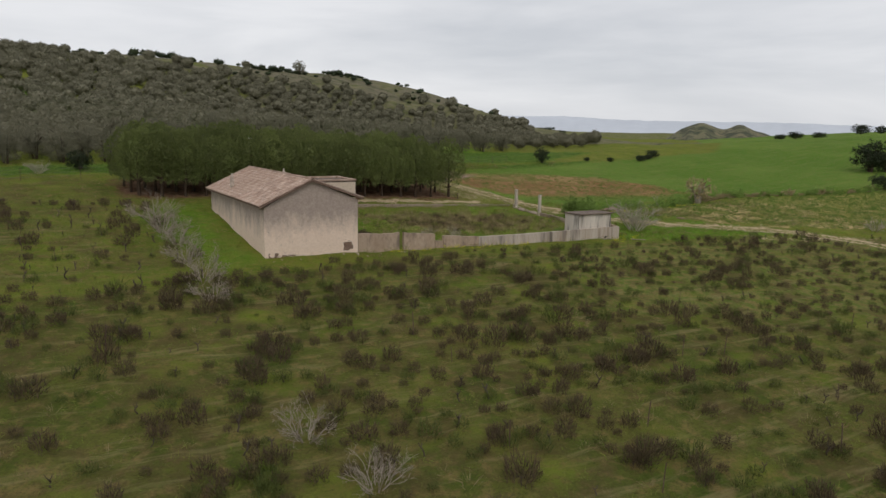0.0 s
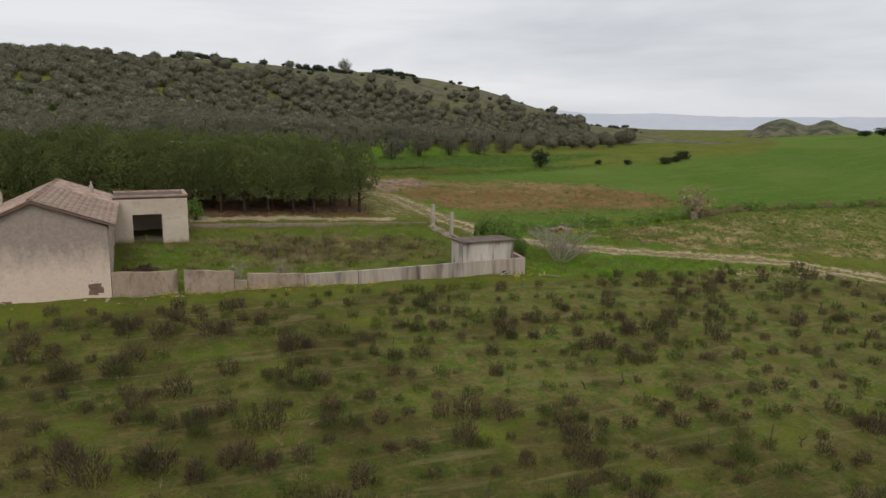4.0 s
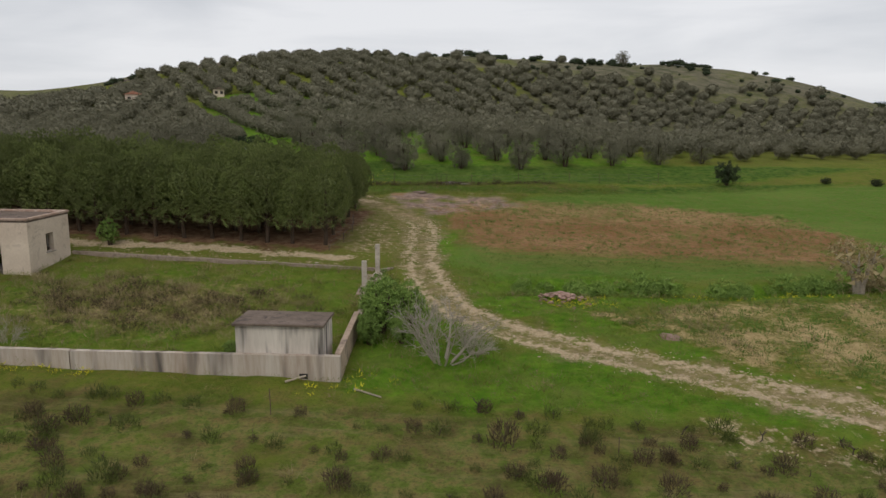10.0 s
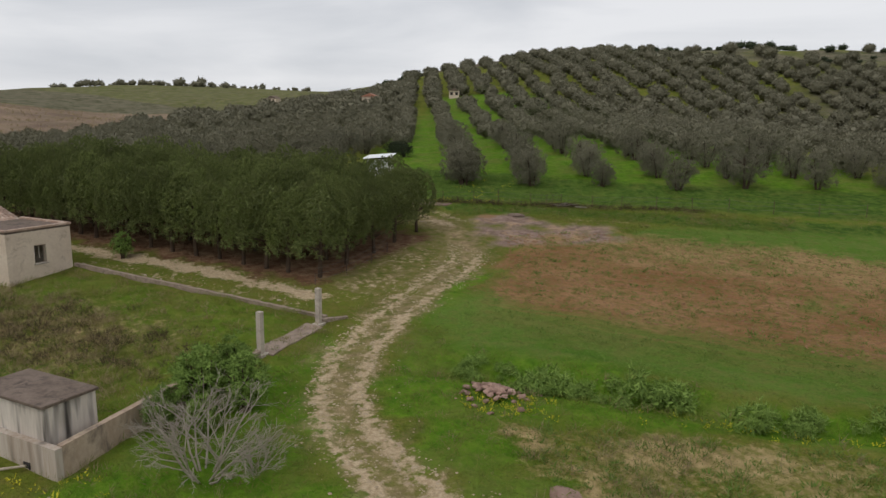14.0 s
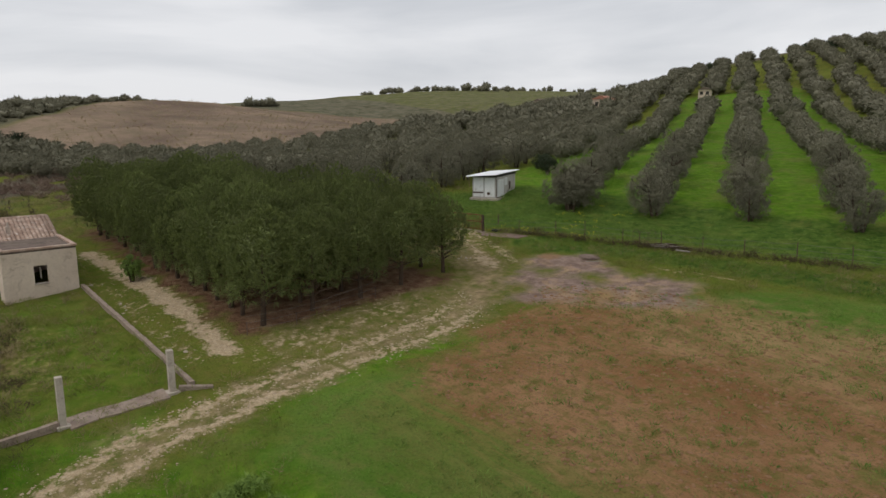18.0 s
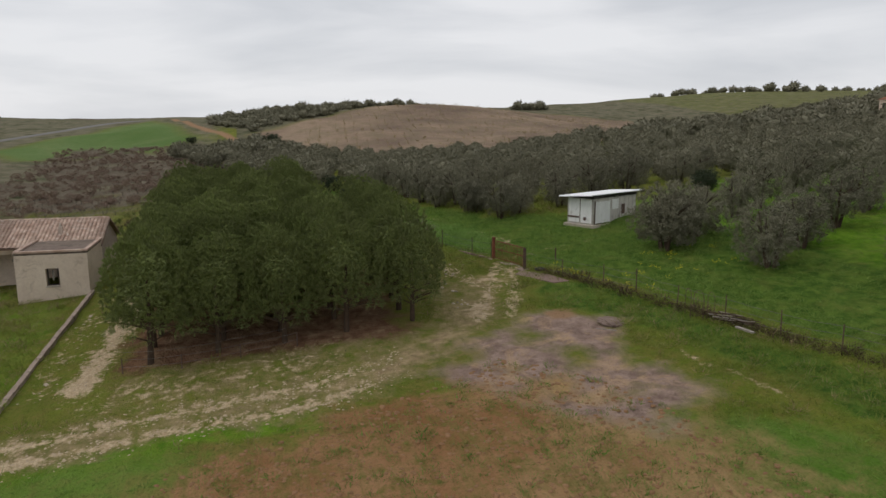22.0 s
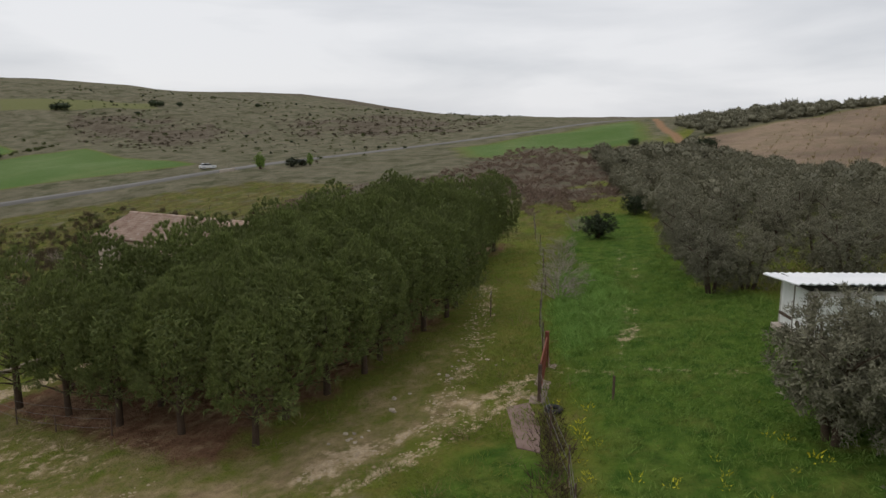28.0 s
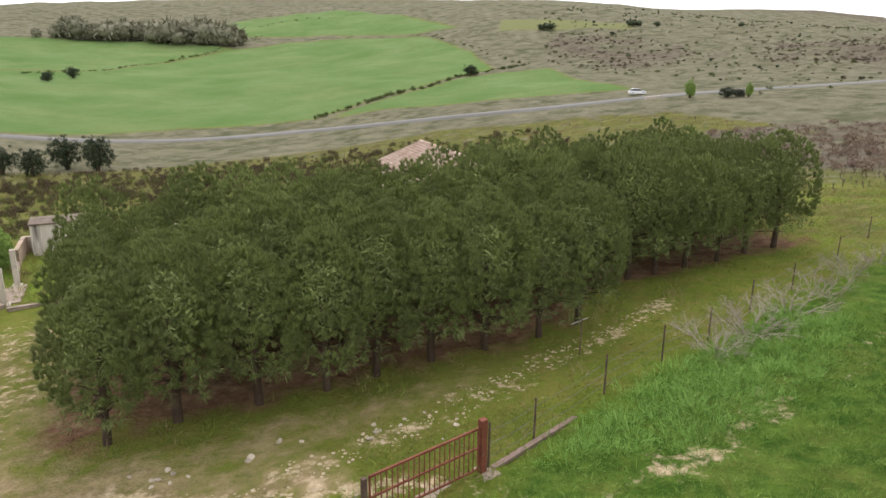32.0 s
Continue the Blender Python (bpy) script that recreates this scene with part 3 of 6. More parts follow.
zones["orange"] = np.maximum(band(near_line(PX, PY, ORANGE_TRACK), 1.3, 1.2), 0.9 * band(np.hypot(PX - 51.6, PY - 102.4) + 0.5 * wob, 0.9, 0.5))

ground_mesh = mesh_of("ground", np.stack([PX, PY, PZ], 1), quads, bpy.data.materials.new("ground_cover"), True)
for zname, zval in zones.items():
    att = ground_mesh.attributes.new(zname, "FLOAT", "POINT")
    att.data.foreach_set("value", np.asarray(zval, np.float32))
ground = tagged(new("ground", ground_mesh), "rolling farmland with green grass, weeds, bare red soil and a pale gravel track", "ground", kind="structure")


def ground_material(m):
    nt, p = nodes_of(m)
    v = place(nt)

    def zone(name, edge=0.5, soft=0.22, amp=0.9, size=1.3, detail=6):
        a = nt.nodes.new("ShaderNodeAttribute")
        a.attribute_name = name
        n = noise_node(nt, size, detail, 0.68, v)
        s = calc(nt, "ADD", a.outputs["Fac"], calc(nt, "MULTIPLY", calc(nt, "SUBTRACT", n, 0.5), amp))
        s = calc(nt, "MULTIPLY", s, calc(nt, "MINIMUM", calc(nt, "MULTIPLY", a.outputs["Fac"], 8.0), 1.0))
        return ramp(nt, s, edge - soft, edge + soft)

    n_wide, n_mid, n_fine, n_tiny = (noise_node(nt, s, 5, 0.62, v) for s in (0.035, 0.22, 1.4, 7.0))
    grass = mix(nt, ramp(nt, n_mid, 0.36, 0.64), (0.0994, 0.146, 0.0164), (0.175, 0.211, 0.0292))
    grass = mix(nt, ramp(nt, n_fine, 0.42, 0.7), grass, (0.199, 0.175, 0.0445))
    grass = mix(nt, calc(nt, "MULTIPLY", ramp(nt, n_tiny, 0.5, 0.75), 0.5), grass, (0.0351, 0.0585, 0.014))
    grass = mix(nt, calc(nt, "MULTIPLY", ramp(nt, n_wide, 0.4, 0.65), 0.5), grass, (0.14, 0.135, 0.0351))
    lush = mix(nt, ramp(nt, n_fine, 0.38, 0.66), (0.0814, 0.179, 0.0131), (0.146, 0.26, 0.0217))
    lush = mix(nt, calc(nt, "MULTIPLY", ramp(nt, n_mid, 0.48, 0.66), 0.5), lush, (0.185, 0.174, 0.0543))
    lush = mix(nt, zone("deep", size=0.6), lush, mix(nt, ramp(nt, n_fine, 0.38, 0.66), (0.0456, 0.0957, 0.0141), (0.109, 0.174, 0.0282)))
    lush = mix(nt, calc(nt, "MULTIPLY", ramp(nt, noise_node(nt, 0.5, 6, 0.7, v, 0.5), 0.5, 0.66), 0.45), lush, (0.174, 0.179, 0.0434))
    crop = mix(nt, ramp(nt, n_wide, 0.4, 0.6), (0.0918, 0.179, 0.0224), (0.14, 0.224, 0.0381))
    crop = mix(nt, calc(nt, "MULTIPLY", ramp(nt, n_fine, 0.46, 0.66), 0.6), crop, (0.179, 0.179, 0.0504))
    crop = mix(nt, calc(nt, "MULTIPLY", ramp(nt, n_tiny, 0.5, 0.72), 0.6), crop, (0.0448, 0.084, 0.0157))
    crop = mix(nt, calc(nt, "MULTIPLY", ramp(nt, noise_node(nt, 0.35, 6, 0.68, place(nt, (0.35, 1.5, 1.0)), 0.5), 0.5, 0.66), 0.45), crop, (0.19, 0.215, 0.06))
    # crop green paled and greyed, with distance haze put into the colour
    hazed_crop = mix(nt, ramp(nt, n_wide, 0.36, 0.64), (0.1, 0.168, 0.048), (0.15, 0.21, 0.08))
    hazed_crop = mix(nt, calc(nt, "MULTIPLY", ramp(nt, noise_node(nt, 0.02, 5, 0.6, place(nt, (1.0, 2.4, 1.0)), 0.8), 0.5, 0.68), 0.55), hazed_crop, (0.18, 0.215, 0.085))
    hazed_crop = mix(nt, calc(nt, "MULTIPLY", ramp(nt, n_mid, 0.45, 0.7), 0.35), hazed_crop, (0.085, 0.15, 0.04))
    weedy = mix(nt, ramp(nt, n_mid, 0.35, 0.62), (0.0731, 0.102, 0.0176), (0.137, 0.137, 0.0332))
    weedy = mix(nt, zone("pale", size=0.5), weedy, mix(nt, ramp(nt, n_fine, 0.4, 0.62), (0.116, 0.161, 0.0273), (0.243, 0.228, 0.0731)))
    weedy = mix(nt, ramp(nt, n_fine, 0.48, 0.68), weedy, (0.205, 0.156, 0.0585))
    weedy = mix(nt, calc(nt, "MULTIPLY", ramp(nt, n_tiny, 0.48, 0.74), 0.7), weedy, (0.0535, 0.0535, 0.0214))
    weedy = mix(nt, calc(nt, "MULTIPLY", ramp(nt, noise_node(nt, 0.3, 6, 0.72, v, 0.3), 0.46, 0.6), 0.65), weedy, (0.0974, 0.0731, 0.0311))
    lines = noise_node(nt, 1.0, 5, 0.65, place(nt, (0.14, 1.25, 1.0)), 0.4)
    weedy = mix(nt, calc(nt, "MULTIPLY", ramp(nt, lines, 0.54, 0.68), 0.6), weedy, (0.253, 0.209, 0.0974))
    dry = mix(nt, ramp(nt, n_mid, 0.35, 0.65), (0.125, 0.115, 0.072), (0.195, 0.175, 0.12))
    dry = mix(nt, ramp(nt, noise_node(nt, 0.16, 6, 0.7, v), 0.5, 0.62), dry, (0.085, 0.09, 0.048))
    scrub = mix(nt, ramp(nt, noise_node(nt, 0.3, 6, 0.7, v), 0.4, 0.62), (0.1, 0.081, 0.058), (0.165, 0.138, 0.102))
    brown = mix(nt, ramp(nt, n_wide, 0.38, 0.62), (0.168, 0.118, 0.0918), (0.314, 0.23, 0.162))
    brown = mix(nt, calc(nt, "MULTIPLY", ramp(nt, n_mid, 0.45, 0.65), 0.6), brown, (0.19, 0.157, 0.0952))
    red = mix(nt, ramp(nt, n_mid, 0.35, 0.65), (0.248, 0.124, 0.0562), (0.367, 0.211, 0.108))
    red = mix(nt, ramp(nt, n_fine, 0.5, 0.68), red, (0.162, 0.135, 0.0378))
    red = mix(nt, calc(nt, "MULTIPLY", ramp(nt, n_tiny, 0.55, 0.7), 0.6), red, (0.0756, 0.108, 0.027))
    sep = nt.nodes.new("ShaderNodeSeparateXYZ")
    nt.links.new(v, sep.inputs[0])
    north = ramp(nt, calc(nt, "ADD", calc(nt, "MULTIPLY", calc(nt, "SUBTRACT", sep.outputs[1], 95.0), 0.06), n_mid), 0.45, 0.9)
    red = mix(nt, calc(nt, "MULTIPLY", north, 0.75), red, (0.378, 0.265, 0.124))
    south = ramp(nt, calc(nt, "ADD", calc(nt, "MULTIPLY", calc(nt, "SUBTRACT", 83.0, sep.outputs[1]), 0.1), noise_node(nt, 1.0, 6, 0.7, place(nt, (0.12, 1.3, 1.0)))), 0.42, 0.78)
    red = mix(nt, calc(nt, "MULTIPLY", south, 0.85), red, crop)
    streaks = noise_node(nt, 1.0, 6, 0.7, place(nt, (0.25, 2.2, 1.0)), 0.3)
    red = mix(nt, calc(nt, "MULTIPLY", ramp(nt, streaks, 0.5, 0.68), 0.6), red, (0.162, 0.151, 0.0432))
    ash = mix(nt, ramp(nt, n_fine, 0.35, 0.65), (0.2, 0.135, 0.11), (0.362, 0.263, 0.213))
    ash = mix(nt, ramp(nt, noise_node(nt, 0.45, 6, 0.7, v, 0.6), 0.52, 0.66), ash, (0.438, 0.3, 0.188))
    straw = mix(nt, ramp(nt, n_fine, 0.35, 0.65), (0.346, 0.254, 0.119), (0.54, 0.405, 0.205))
    dirt = mix(nt, ramp(nt, n_fine, 0.35, 0.65), (0.24, 0.174, 0.096), (0.408, 0.306, 0.18))
    litter = mix(nt, ramp(nt, n_fine, 0.35, 0.68), (0.132, 0.066, 0.0374), (0.253, 0.154, 0.0935))
    gravel = mix(nt, ramp(nt, noise_node(nt, 5.0, 6, 0.75, v), 0.36, 0.62), (0.4, 0.29, 0.17), (0.62, 0.49, 0.33))
    col = grass
    flecks = noise_node(nt, 2.6, 7, 0.78, place(nt, (1.0, 1.6, 1.0)), 0.4)
    for name, tone, args in (
        ("dry", dry, dict(size=0.5)), ("weedy", weedy, dict(size=0.7)), ("lush", lush, dict(size=0.6)), ("crop", crop, dict(size=0.9, amp=0.6)),
        ("hazed_crop", hazed_crop, dict(size=0.35, amp=0.35)), ("fallow", (0.17, 0.175, 0.075), dict(size=0.2, amp=0.5)), ("brown", brown, dict(size=0.2, amp=0.5)), ("scrub", scrub, dict(size=0.06, amp=1.6, soft=0.12)), ("litter", litter, dict(size=0.9)), ("straw", straw, dict(size=2.4, amp=1.6)),
        ("red", red, dict(size=0.75, amp=1.2, edge=0.45)), ("ash", ash, dict(size=0.6, amp=1.5, soft=0.35)), ("dirt", dirt, dict(size=1.0, amp=1.2)), ("orange", (0.31, 0.19, 0.11), dict(size=0.9)), ("track", gravel, dict(size=2.0, amp=1.9, soft=0.14)),
    ):
        if name == "track":
            col = mix(nt, calc(nt, "MULTIPLY", ramp(nt, flecks, 0.56, 0.72), 0.45), col, (0.24, 0.19, 0.065))
            col = mix(nt, calc(nt, "MULTIPLY", ramp(nt, flecks, 0.28, 0.44, (1, 1, 1), (0, 0, 0)), 0.7), col, (0.03, 0.036, 0.01))
        col = mix(nt, zone(name, **args), col, tone)
    nt.links.new(col, p.inputs["Base Color"])
    p.inputs["Roughness"].default_value = 0.95
    p.inputs["Specular IOR Level"].default_value = 0.04
    h = calc(nt, "ADD", calc(nt, "MULTIPLY", n_fine, 1.0), calc(nt, "MULTIPLY", n_tiny, 0.6))
    bump(nt, p, h, 1.0, 0.3)


ground_material(ground_mesh.materials[0])


# ---- far ridges round the horizon ----
def far_ridge(name, cx, cy, dist, bearings, crest, foot, material, label):
    """A long hill seen far off: crest heights along bearings, with a front and a back slope."""
    b = np.linspace(bearings[0], bearings[-1], 140)
    top = np.interp(b, bearings, crest)
    top = np.convolve(np.pad(top, 4, mode="edge"), np.ones(9) / 9, "valid") + 0.02 * (crest[0] + 20) * wavy(b * 40, 0 * b, 90, 3)
    rows = []
    for d, h in ((0.8, 0.0), (0.88, 0.3), (0.94, 0.68), (0.98, 0.92), (1.0, 1.0), (1.08, 0.6), (1.2, 0.0)):
        r = dist * d * (1 + 0.012 * wavy(b * 40, 0 * b + d * 50, 60, 5))
        rows.append(np.stack([cx + r * np.cos(np.radians(b)), cy + r * np.sin(np.radians(b)), foot + (top - foot) * h * (1 + (0.05 * wavy(b * 40, 0 * b + d * 90, 50, 7) if 0 < h < 1 else 0))], 1))
    k = np.arange(len(rows) * 140).reshape(len(rows), 140)
    q = np.stack([k[:-1, :-1], k[1:, :-1], k[1:, 1:], k[:-1, 1:]], -1).reshape(-1, 4)
    return tagged(new(name, mesh_of(name, np.concatenate(rows), q, material, True)), label, "hills", kind="structure")


# distance haze is put into this pale blue base colour
M_FAR_HAZE = surface("haze_tinted_hills", (0.5, 0.53, 0.58), (0.56, 0.59, 0.64), 0.003, 0.02, rise=0.0)
M_FAR_DRAB = surface("distant_drab_hills", (0.104, 0.111, 0.052), (0.189, 0.156, 0.091), 0.06, 0.3, rise=0.0, stain=(0.0455, 0.052, 0.0286), stain_at=(0.46, 0.56))
far_ridge("mountains_east", 0, 0, 3000, [14, 22, 28.4, 34.2, 44, 47, 50.2, 54, 57, 59.5, 62, 68], [34, 40, 46, 57, 59, 62, 74, 68, 80, 98, 92, 60], 0, M_FAR_HAZE, "mountains along the eastern horizon, haze put into their pale blue")
far_ridge("hillock_east", 0, 0, 420, [33.5, 34.6, 36, 37.5, 38.8, 40.2, 41.3, 42.5, 43.5], [9, 12.5, 16.5, 19.5, 18.2, 20.8, 19, 12.5, 9], 6, M_FAR_DRAB, "small scrubby hillock beyond the green field")

# ---- shaping helpers ----
def part(name, bm, material, parent=None, label=""):
    """Links a bmesh as one mesh object, under a thing or a part when given."""
    me = bpy.data.meshes.new(name)
    bm.to_mesh(me)
    bm.free()
    me.materials.append(material)
    ob = new(name, me)
    ob.parent = parent
    return tagged(ob, label)


def hung(name, me, parent=None, label=""):
    ob = new(name, me)
    ob.parent = parent
    return tagged(ob, label)


def box_into(bm, x0, x1, y0, y1, z0, z1, bevel=0.0, m=None):
    made = bmesh.ops.create_cube(bm, size=1.0)["verts"]
    t = Matrix.Translation(((x0 + x1) / 2, (y0 + y1) / 2, (z0 + z1) / 2)) @ Matrix.Diagonal((x1 - x0, y1 - y0, z1 - z0, 1))
    bmesh.ops.transform(bm, matrix=(m @ t) if m else t, verts=made)
    if bevel:
        edges = list({e for v in made for e in v.link_edges})
        bmesh.ops.bevel(bm, geom=edges, offset=bevel, segments=2, affect="EDGES", profile=0.6)
    return bm


def block(x0, x1, y0, y1, z0, z1, bevel=0.0, m=None):
    return box_into(bmesh.new(), x0, x1, y0, y1, z0, z1, bevel, m)


def solid(points, faces):
    bm = bmesh.new()
    vs = [bm.verts.new(p) for p in points]
    for f in faces:
        bm.faces.new([vs[i] for i in f])
    bmesh.ops.recalc_face_normals(bm, faces=bm.faces)
    return bm


def prism(section, y0, y1):
    """A section in x and z drawn out along y."""
    n = len(section)
    pts = [(x, y0, z) for x, z in section] + [(x, y1, z) for x, z in section]
    return solid(pts, [tuple(range(n)), tuple(range(2 * n - 1, n - 1, -1))] + [(i, (i + 1) % n, n + (i + 1) % n, n + i) for i in range(n)])


def roughen(bm, amount, size=0.6, cuts=0):
    if cuts:
        bmesh.ops.subdivide_edges(bm, edges=bm.edges[:], cuts=cuts, use_grid_fill=True)
    for v in bm.verts:
        v.co += amount * noise.noise_vector(v.co / size)
    return bm


def rod(a, b, r, sides=6, r2=None):
    a, b = Vector(a), Vector(b)
    bm = bmesh.new()
    m = Matrix.Translation((a + b) / 2) @ (b - a).to_track_quat("Z", "Y").to_matrix().to_4x4()
    bmesh.ops.create_cone(bm, cap_ends=True, segments=sides, radius1=r, radius2=r if r2 is None else r2, depth=(b - a).length, matrix=m)
    return bm


def base_empty(name, x, y, z, rz=0.0, label="", category="", group=""):
    e = new(name)
    e.matrix_basis = pose(x, y, z, 0, 0, rz)
    return tagged(e, label, category, group)


# ---- the farmhouse ----
HX0, HX1, HY0, HY1 = 16.4, 24.4, 55.6, 73.7
RIDGE_X, RIDGE_Z, EAVE_W, EAVE_E = 20.35, 11.6, 9.55, 9.95
house = base_empty("farmhouse", 0, 0, 0, 0, "abandoned farmhouse with flaking pink plaster and an old clay-tile roof", "house")
south = [(HX0, 4.6), (HX1, 4.6), (HX1, EAVE_E - 0.12), (RIDGE_X, RIDGE_Z - 0.14), (HX0, EAVE_W - 0.12)]
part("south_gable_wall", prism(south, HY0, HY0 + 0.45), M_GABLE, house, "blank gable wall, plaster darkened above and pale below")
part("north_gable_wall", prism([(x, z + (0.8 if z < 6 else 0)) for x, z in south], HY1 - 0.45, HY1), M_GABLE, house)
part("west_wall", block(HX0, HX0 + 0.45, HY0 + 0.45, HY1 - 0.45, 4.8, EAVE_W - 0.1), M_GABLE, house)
part("back_wall_of_porch", block(21.7, 22.0, HY0 + 0.45, HY1 - 0.45, 5.0, 10.9), M_PLASTER_WHITE, house, "pale inner wall behind the porch columns")
part("porch_floor", block(22.0, HX1, HY0 + 0.45, 69.0, 5.0, 6.35), M_CONCRETE, house)
part("porch_side_wall", block(22.0, HX1, HY0 + 0.46, HY0 + 2.2, 6.2, EAVE_E - 0.14), M_PLASTER, house)
part("porch_beam", block(HX1 - 0.4, HX1, HY0 + 0.45, 69.2, EAVE_E - 0.52, EAVE_E - 0.1, 0.02), M_PLASTER_WHITE, house)
for y in (59.9, 62.7, 65.5, 68.3):
    col = part("column", block(HX1 - 0.4, HX1, y - 0.2, y + 0.2, 5.6, EAVE_E - 0.52, 0.02), M_PLASTER_WHITE, house)
    part("capital", block(HX1 - 0.46, HX1 + 0.05, y - 0.26, y + 0.26, EAVE_E - 0.62, EAVE_E - 0.53, 0.02), M_PLASTER_WHITE, col)
for y in (60.4, 64.6, 67.2):
    d = part("doorway", block(21.96, 22.04, y - 0.5, y + 0.5, 6.35, 8.4), M_VOID, house, "dark open doorway")
    part("lintel", block(21.98, 22.1, y - 0.7, y + 0.7, 8.4, 8.6, 0.01), M_CONCRETE, d)


def roof_slope(x_low, z_low, name):
    dx = x_low - RIDGE_X
    dz = z_low - RIDGE_Z
    return part(name, solid([(RIDGE_X, HY0 - 0.28, RIDGE_Z - 0.02), (RIDGE_X, HY1 + 0.28, RIDGE_Z - 0.02), (x_low, HY1 + 0.28, z_low - 0.02), (x_low, HY0 - 0.28, z_low - 0.02),
                             (RIDGE_X, HY0 - 0.28, RIDGE_Z - 0.16), (RIDGE_X, HY1 + 0.28, RIDGE_Z - 0.16), (x_low, HY1 + 0.28, z_low - 0.14), (x_low, HY0 - 0.28, z_low - 0.14)],
                            [(0, 1, 2, 3), (7, 6, 5, 4), (0, 3, 7, 4), (1, 5, 6, 2), (3, 2, 6, 7), (0, 4, 5, 1)]), M_TILE_BED, house)


slope_w = roof_slope(HX0 - 0.42, EAVE_W, "west_roof_slope")
slope_e = roof_slope(HX1 + 0.45, EAVE_E, "east_roof_slope")
for k, (x, y) in enumerate(((17.0, 67.6), (22.9, 70.6))):
    ch = part("chimney", block(x - 0.15, x + 0.15, y - 0.15, y + 0.15, 9.6, 11.1 + 0.2 * k, 0.02), M_PLASTER, house, "thin plastered chimney stub")
    part("chimney_cap", rod((x, y, 11.1 + 0.2 * k), (x, y, 11.4 + 0.2 * k), 0.09, 8, 0.06), M_CONCRETE, ch)
for x0, x1, z0, z1 in ((23.1, 23.95, 5.55, 6.25), (23.3, 23.85, 6.35, 6.5), (16.7, 17.5, 5.35, 5.75), (17.6, 18.9, 5.35, 5.55)):
    part("plaster_loss", roughen(block(x0, x1, HY0 - 0.006, HY0 + 0.04, z0, z1), 0.05, 0.3, 3), M_TILE_BED, house, "patch where the plaster has fallen off")

# flat-roofed annexe with a wide opening
annexe = base_empty("flat_roofed_annexe", 0, 0, 0, 0, "flat-roofed annexe in pale plaster with a wide dark opening", "outbuilding")
AX0, AX1, AY0, AY1, AZ = 24.4, 30.0, 69.0, 73.9, 10.4
part("front_wall", block(AX0 + 0.0, 25.8, AY0, AY0 + 0.35, 6.2, AZ - 0.2), M_PLASTER_WHITE, annexe)
part("front_wall", block(28.0, AX1, AY0, AY0 + 0.35, 6.0, AZ - 0.2), M_PLASTER_WHITE, annexe)
part("front_lintel", block(25.8, 28.0, AY0, AY0 + 0.35, 8.95, AZ - 0.2), M_PLASTER_WHITE, annexe)
part("side_wall", block(AX1 - 0.35, AX1, AY0 + 0.35, 71.0, 6.0, AZ - 0.2), M_PLASTER_WHITE, annexe)
part("side_wall", block(AX1 - 0.35, AX1, 71.9, AY1, 6.0, AZ - 0.2), M_PLASTER_WHITE, annexe)
part("window_breast", block(AX1 - 0.35, AX1, 71.0, 71.9, 6.0, 7.75), M_PLASTER_WHITE, annexe)
part("window_head", block(AX1 - 0.35, AX1, 71.0, 71.9, 9.15, AZ - 0.2), M_PLASTER_WHITE, annexe)
win = part("window_sill", block(AX1 - 0.37, AX1 + 0.09, 70.93, 71.97, 7.75, 7.83, 0.01), M_CONCRETE, annexe)
part("broken_shutter_slat", block(AX1 - 0.2, AX1 - 0.16, 71.4, 71.5, 8.2, 9.0, m=None), M_TIMBER, annexe)
part("rear_wall", block(AX0, AX1 - 0.35, AY1 - 0.35, AY1, 6.2, AZ - 0.2), M_PLASTER_WHITE, annexe)
part("inner_floor", block(AX0, AX1 - 0.35, AY0 + 0.02, AY1 - 0.35, 6.2, 6.85), M_DARK, annexe)
part("roof_slab", block(AX0, AX1, AY0, AY1, AZ - 0.2, AZ - 0.05), M_SLAB, annexe)
for x0, x1, y0, y1 in ((AX0, AX1 + 0.08, AY0 - 0.08, AY0 + 0.22), (AX0, AX1 + 0.08, AY1 - 0.22, AY1 + 0.08), (AX1 - 0.22, AX1 + 0.08, AY0 + 0.22, AY1 - 0.22)):
    part("parapet", block(x0, x1, y0, y1, AZ - 0.05, AZ + 0.1, 0.02), M_TILE, annexe, "low parapet capped with clay tiles")
for x in (24.75, 29.0):
    part("inner_pier", block(x, x + 0.35, AY0 + 1.6, AY0 + 1.95, 6.85, AZ - 0.2), M_DARK, annexe)

# ---- the yard's walls ----
def wall_run(name, a, b, thick, z_top_a, z_top_b, depth, material, label, ragged=0.04, cat="wall"):
    (ax, ay), (bx, by) = a, b
    run = math.hypot(bx - ax, by - ay)
    n = max(2, int(run / 0.5))
    ux, uy = (bx - ax) / run, (by - ay) / run
    px, py = -uy * thick / 2, ux * thick / 2
    pts, faces = [], []
    for i in range(n + 1):
        s = i / n
        x, y = ax + (bx - ax) * s, ay + (by - ay) * s
        top = z_top_a + (z_top_b - z_top_a) * s + ragged * noise.noise((x * 1.3, y * 1.3, 3))
        low = min(gz(x, y) - 0.35, top - depth)
        pts += [(x - px, y - py, low), (x + px, y + py, low), (x + px, y + py, top), (x - px, y - py, top)]
        if i:
            k = 4 * i
            faces += [(k - 4 + j, k - 4 + (j + 1) % 4, k + (j + 1) % 4, k + j) for j in range(4)]
    faces += [(0, 1, 2, 3), (4 * n + 3, 4 * n + 2, 4 * n + 1, 4 * n)]
    return tagged(part(name, solid(pts, faces), material), label, cat)


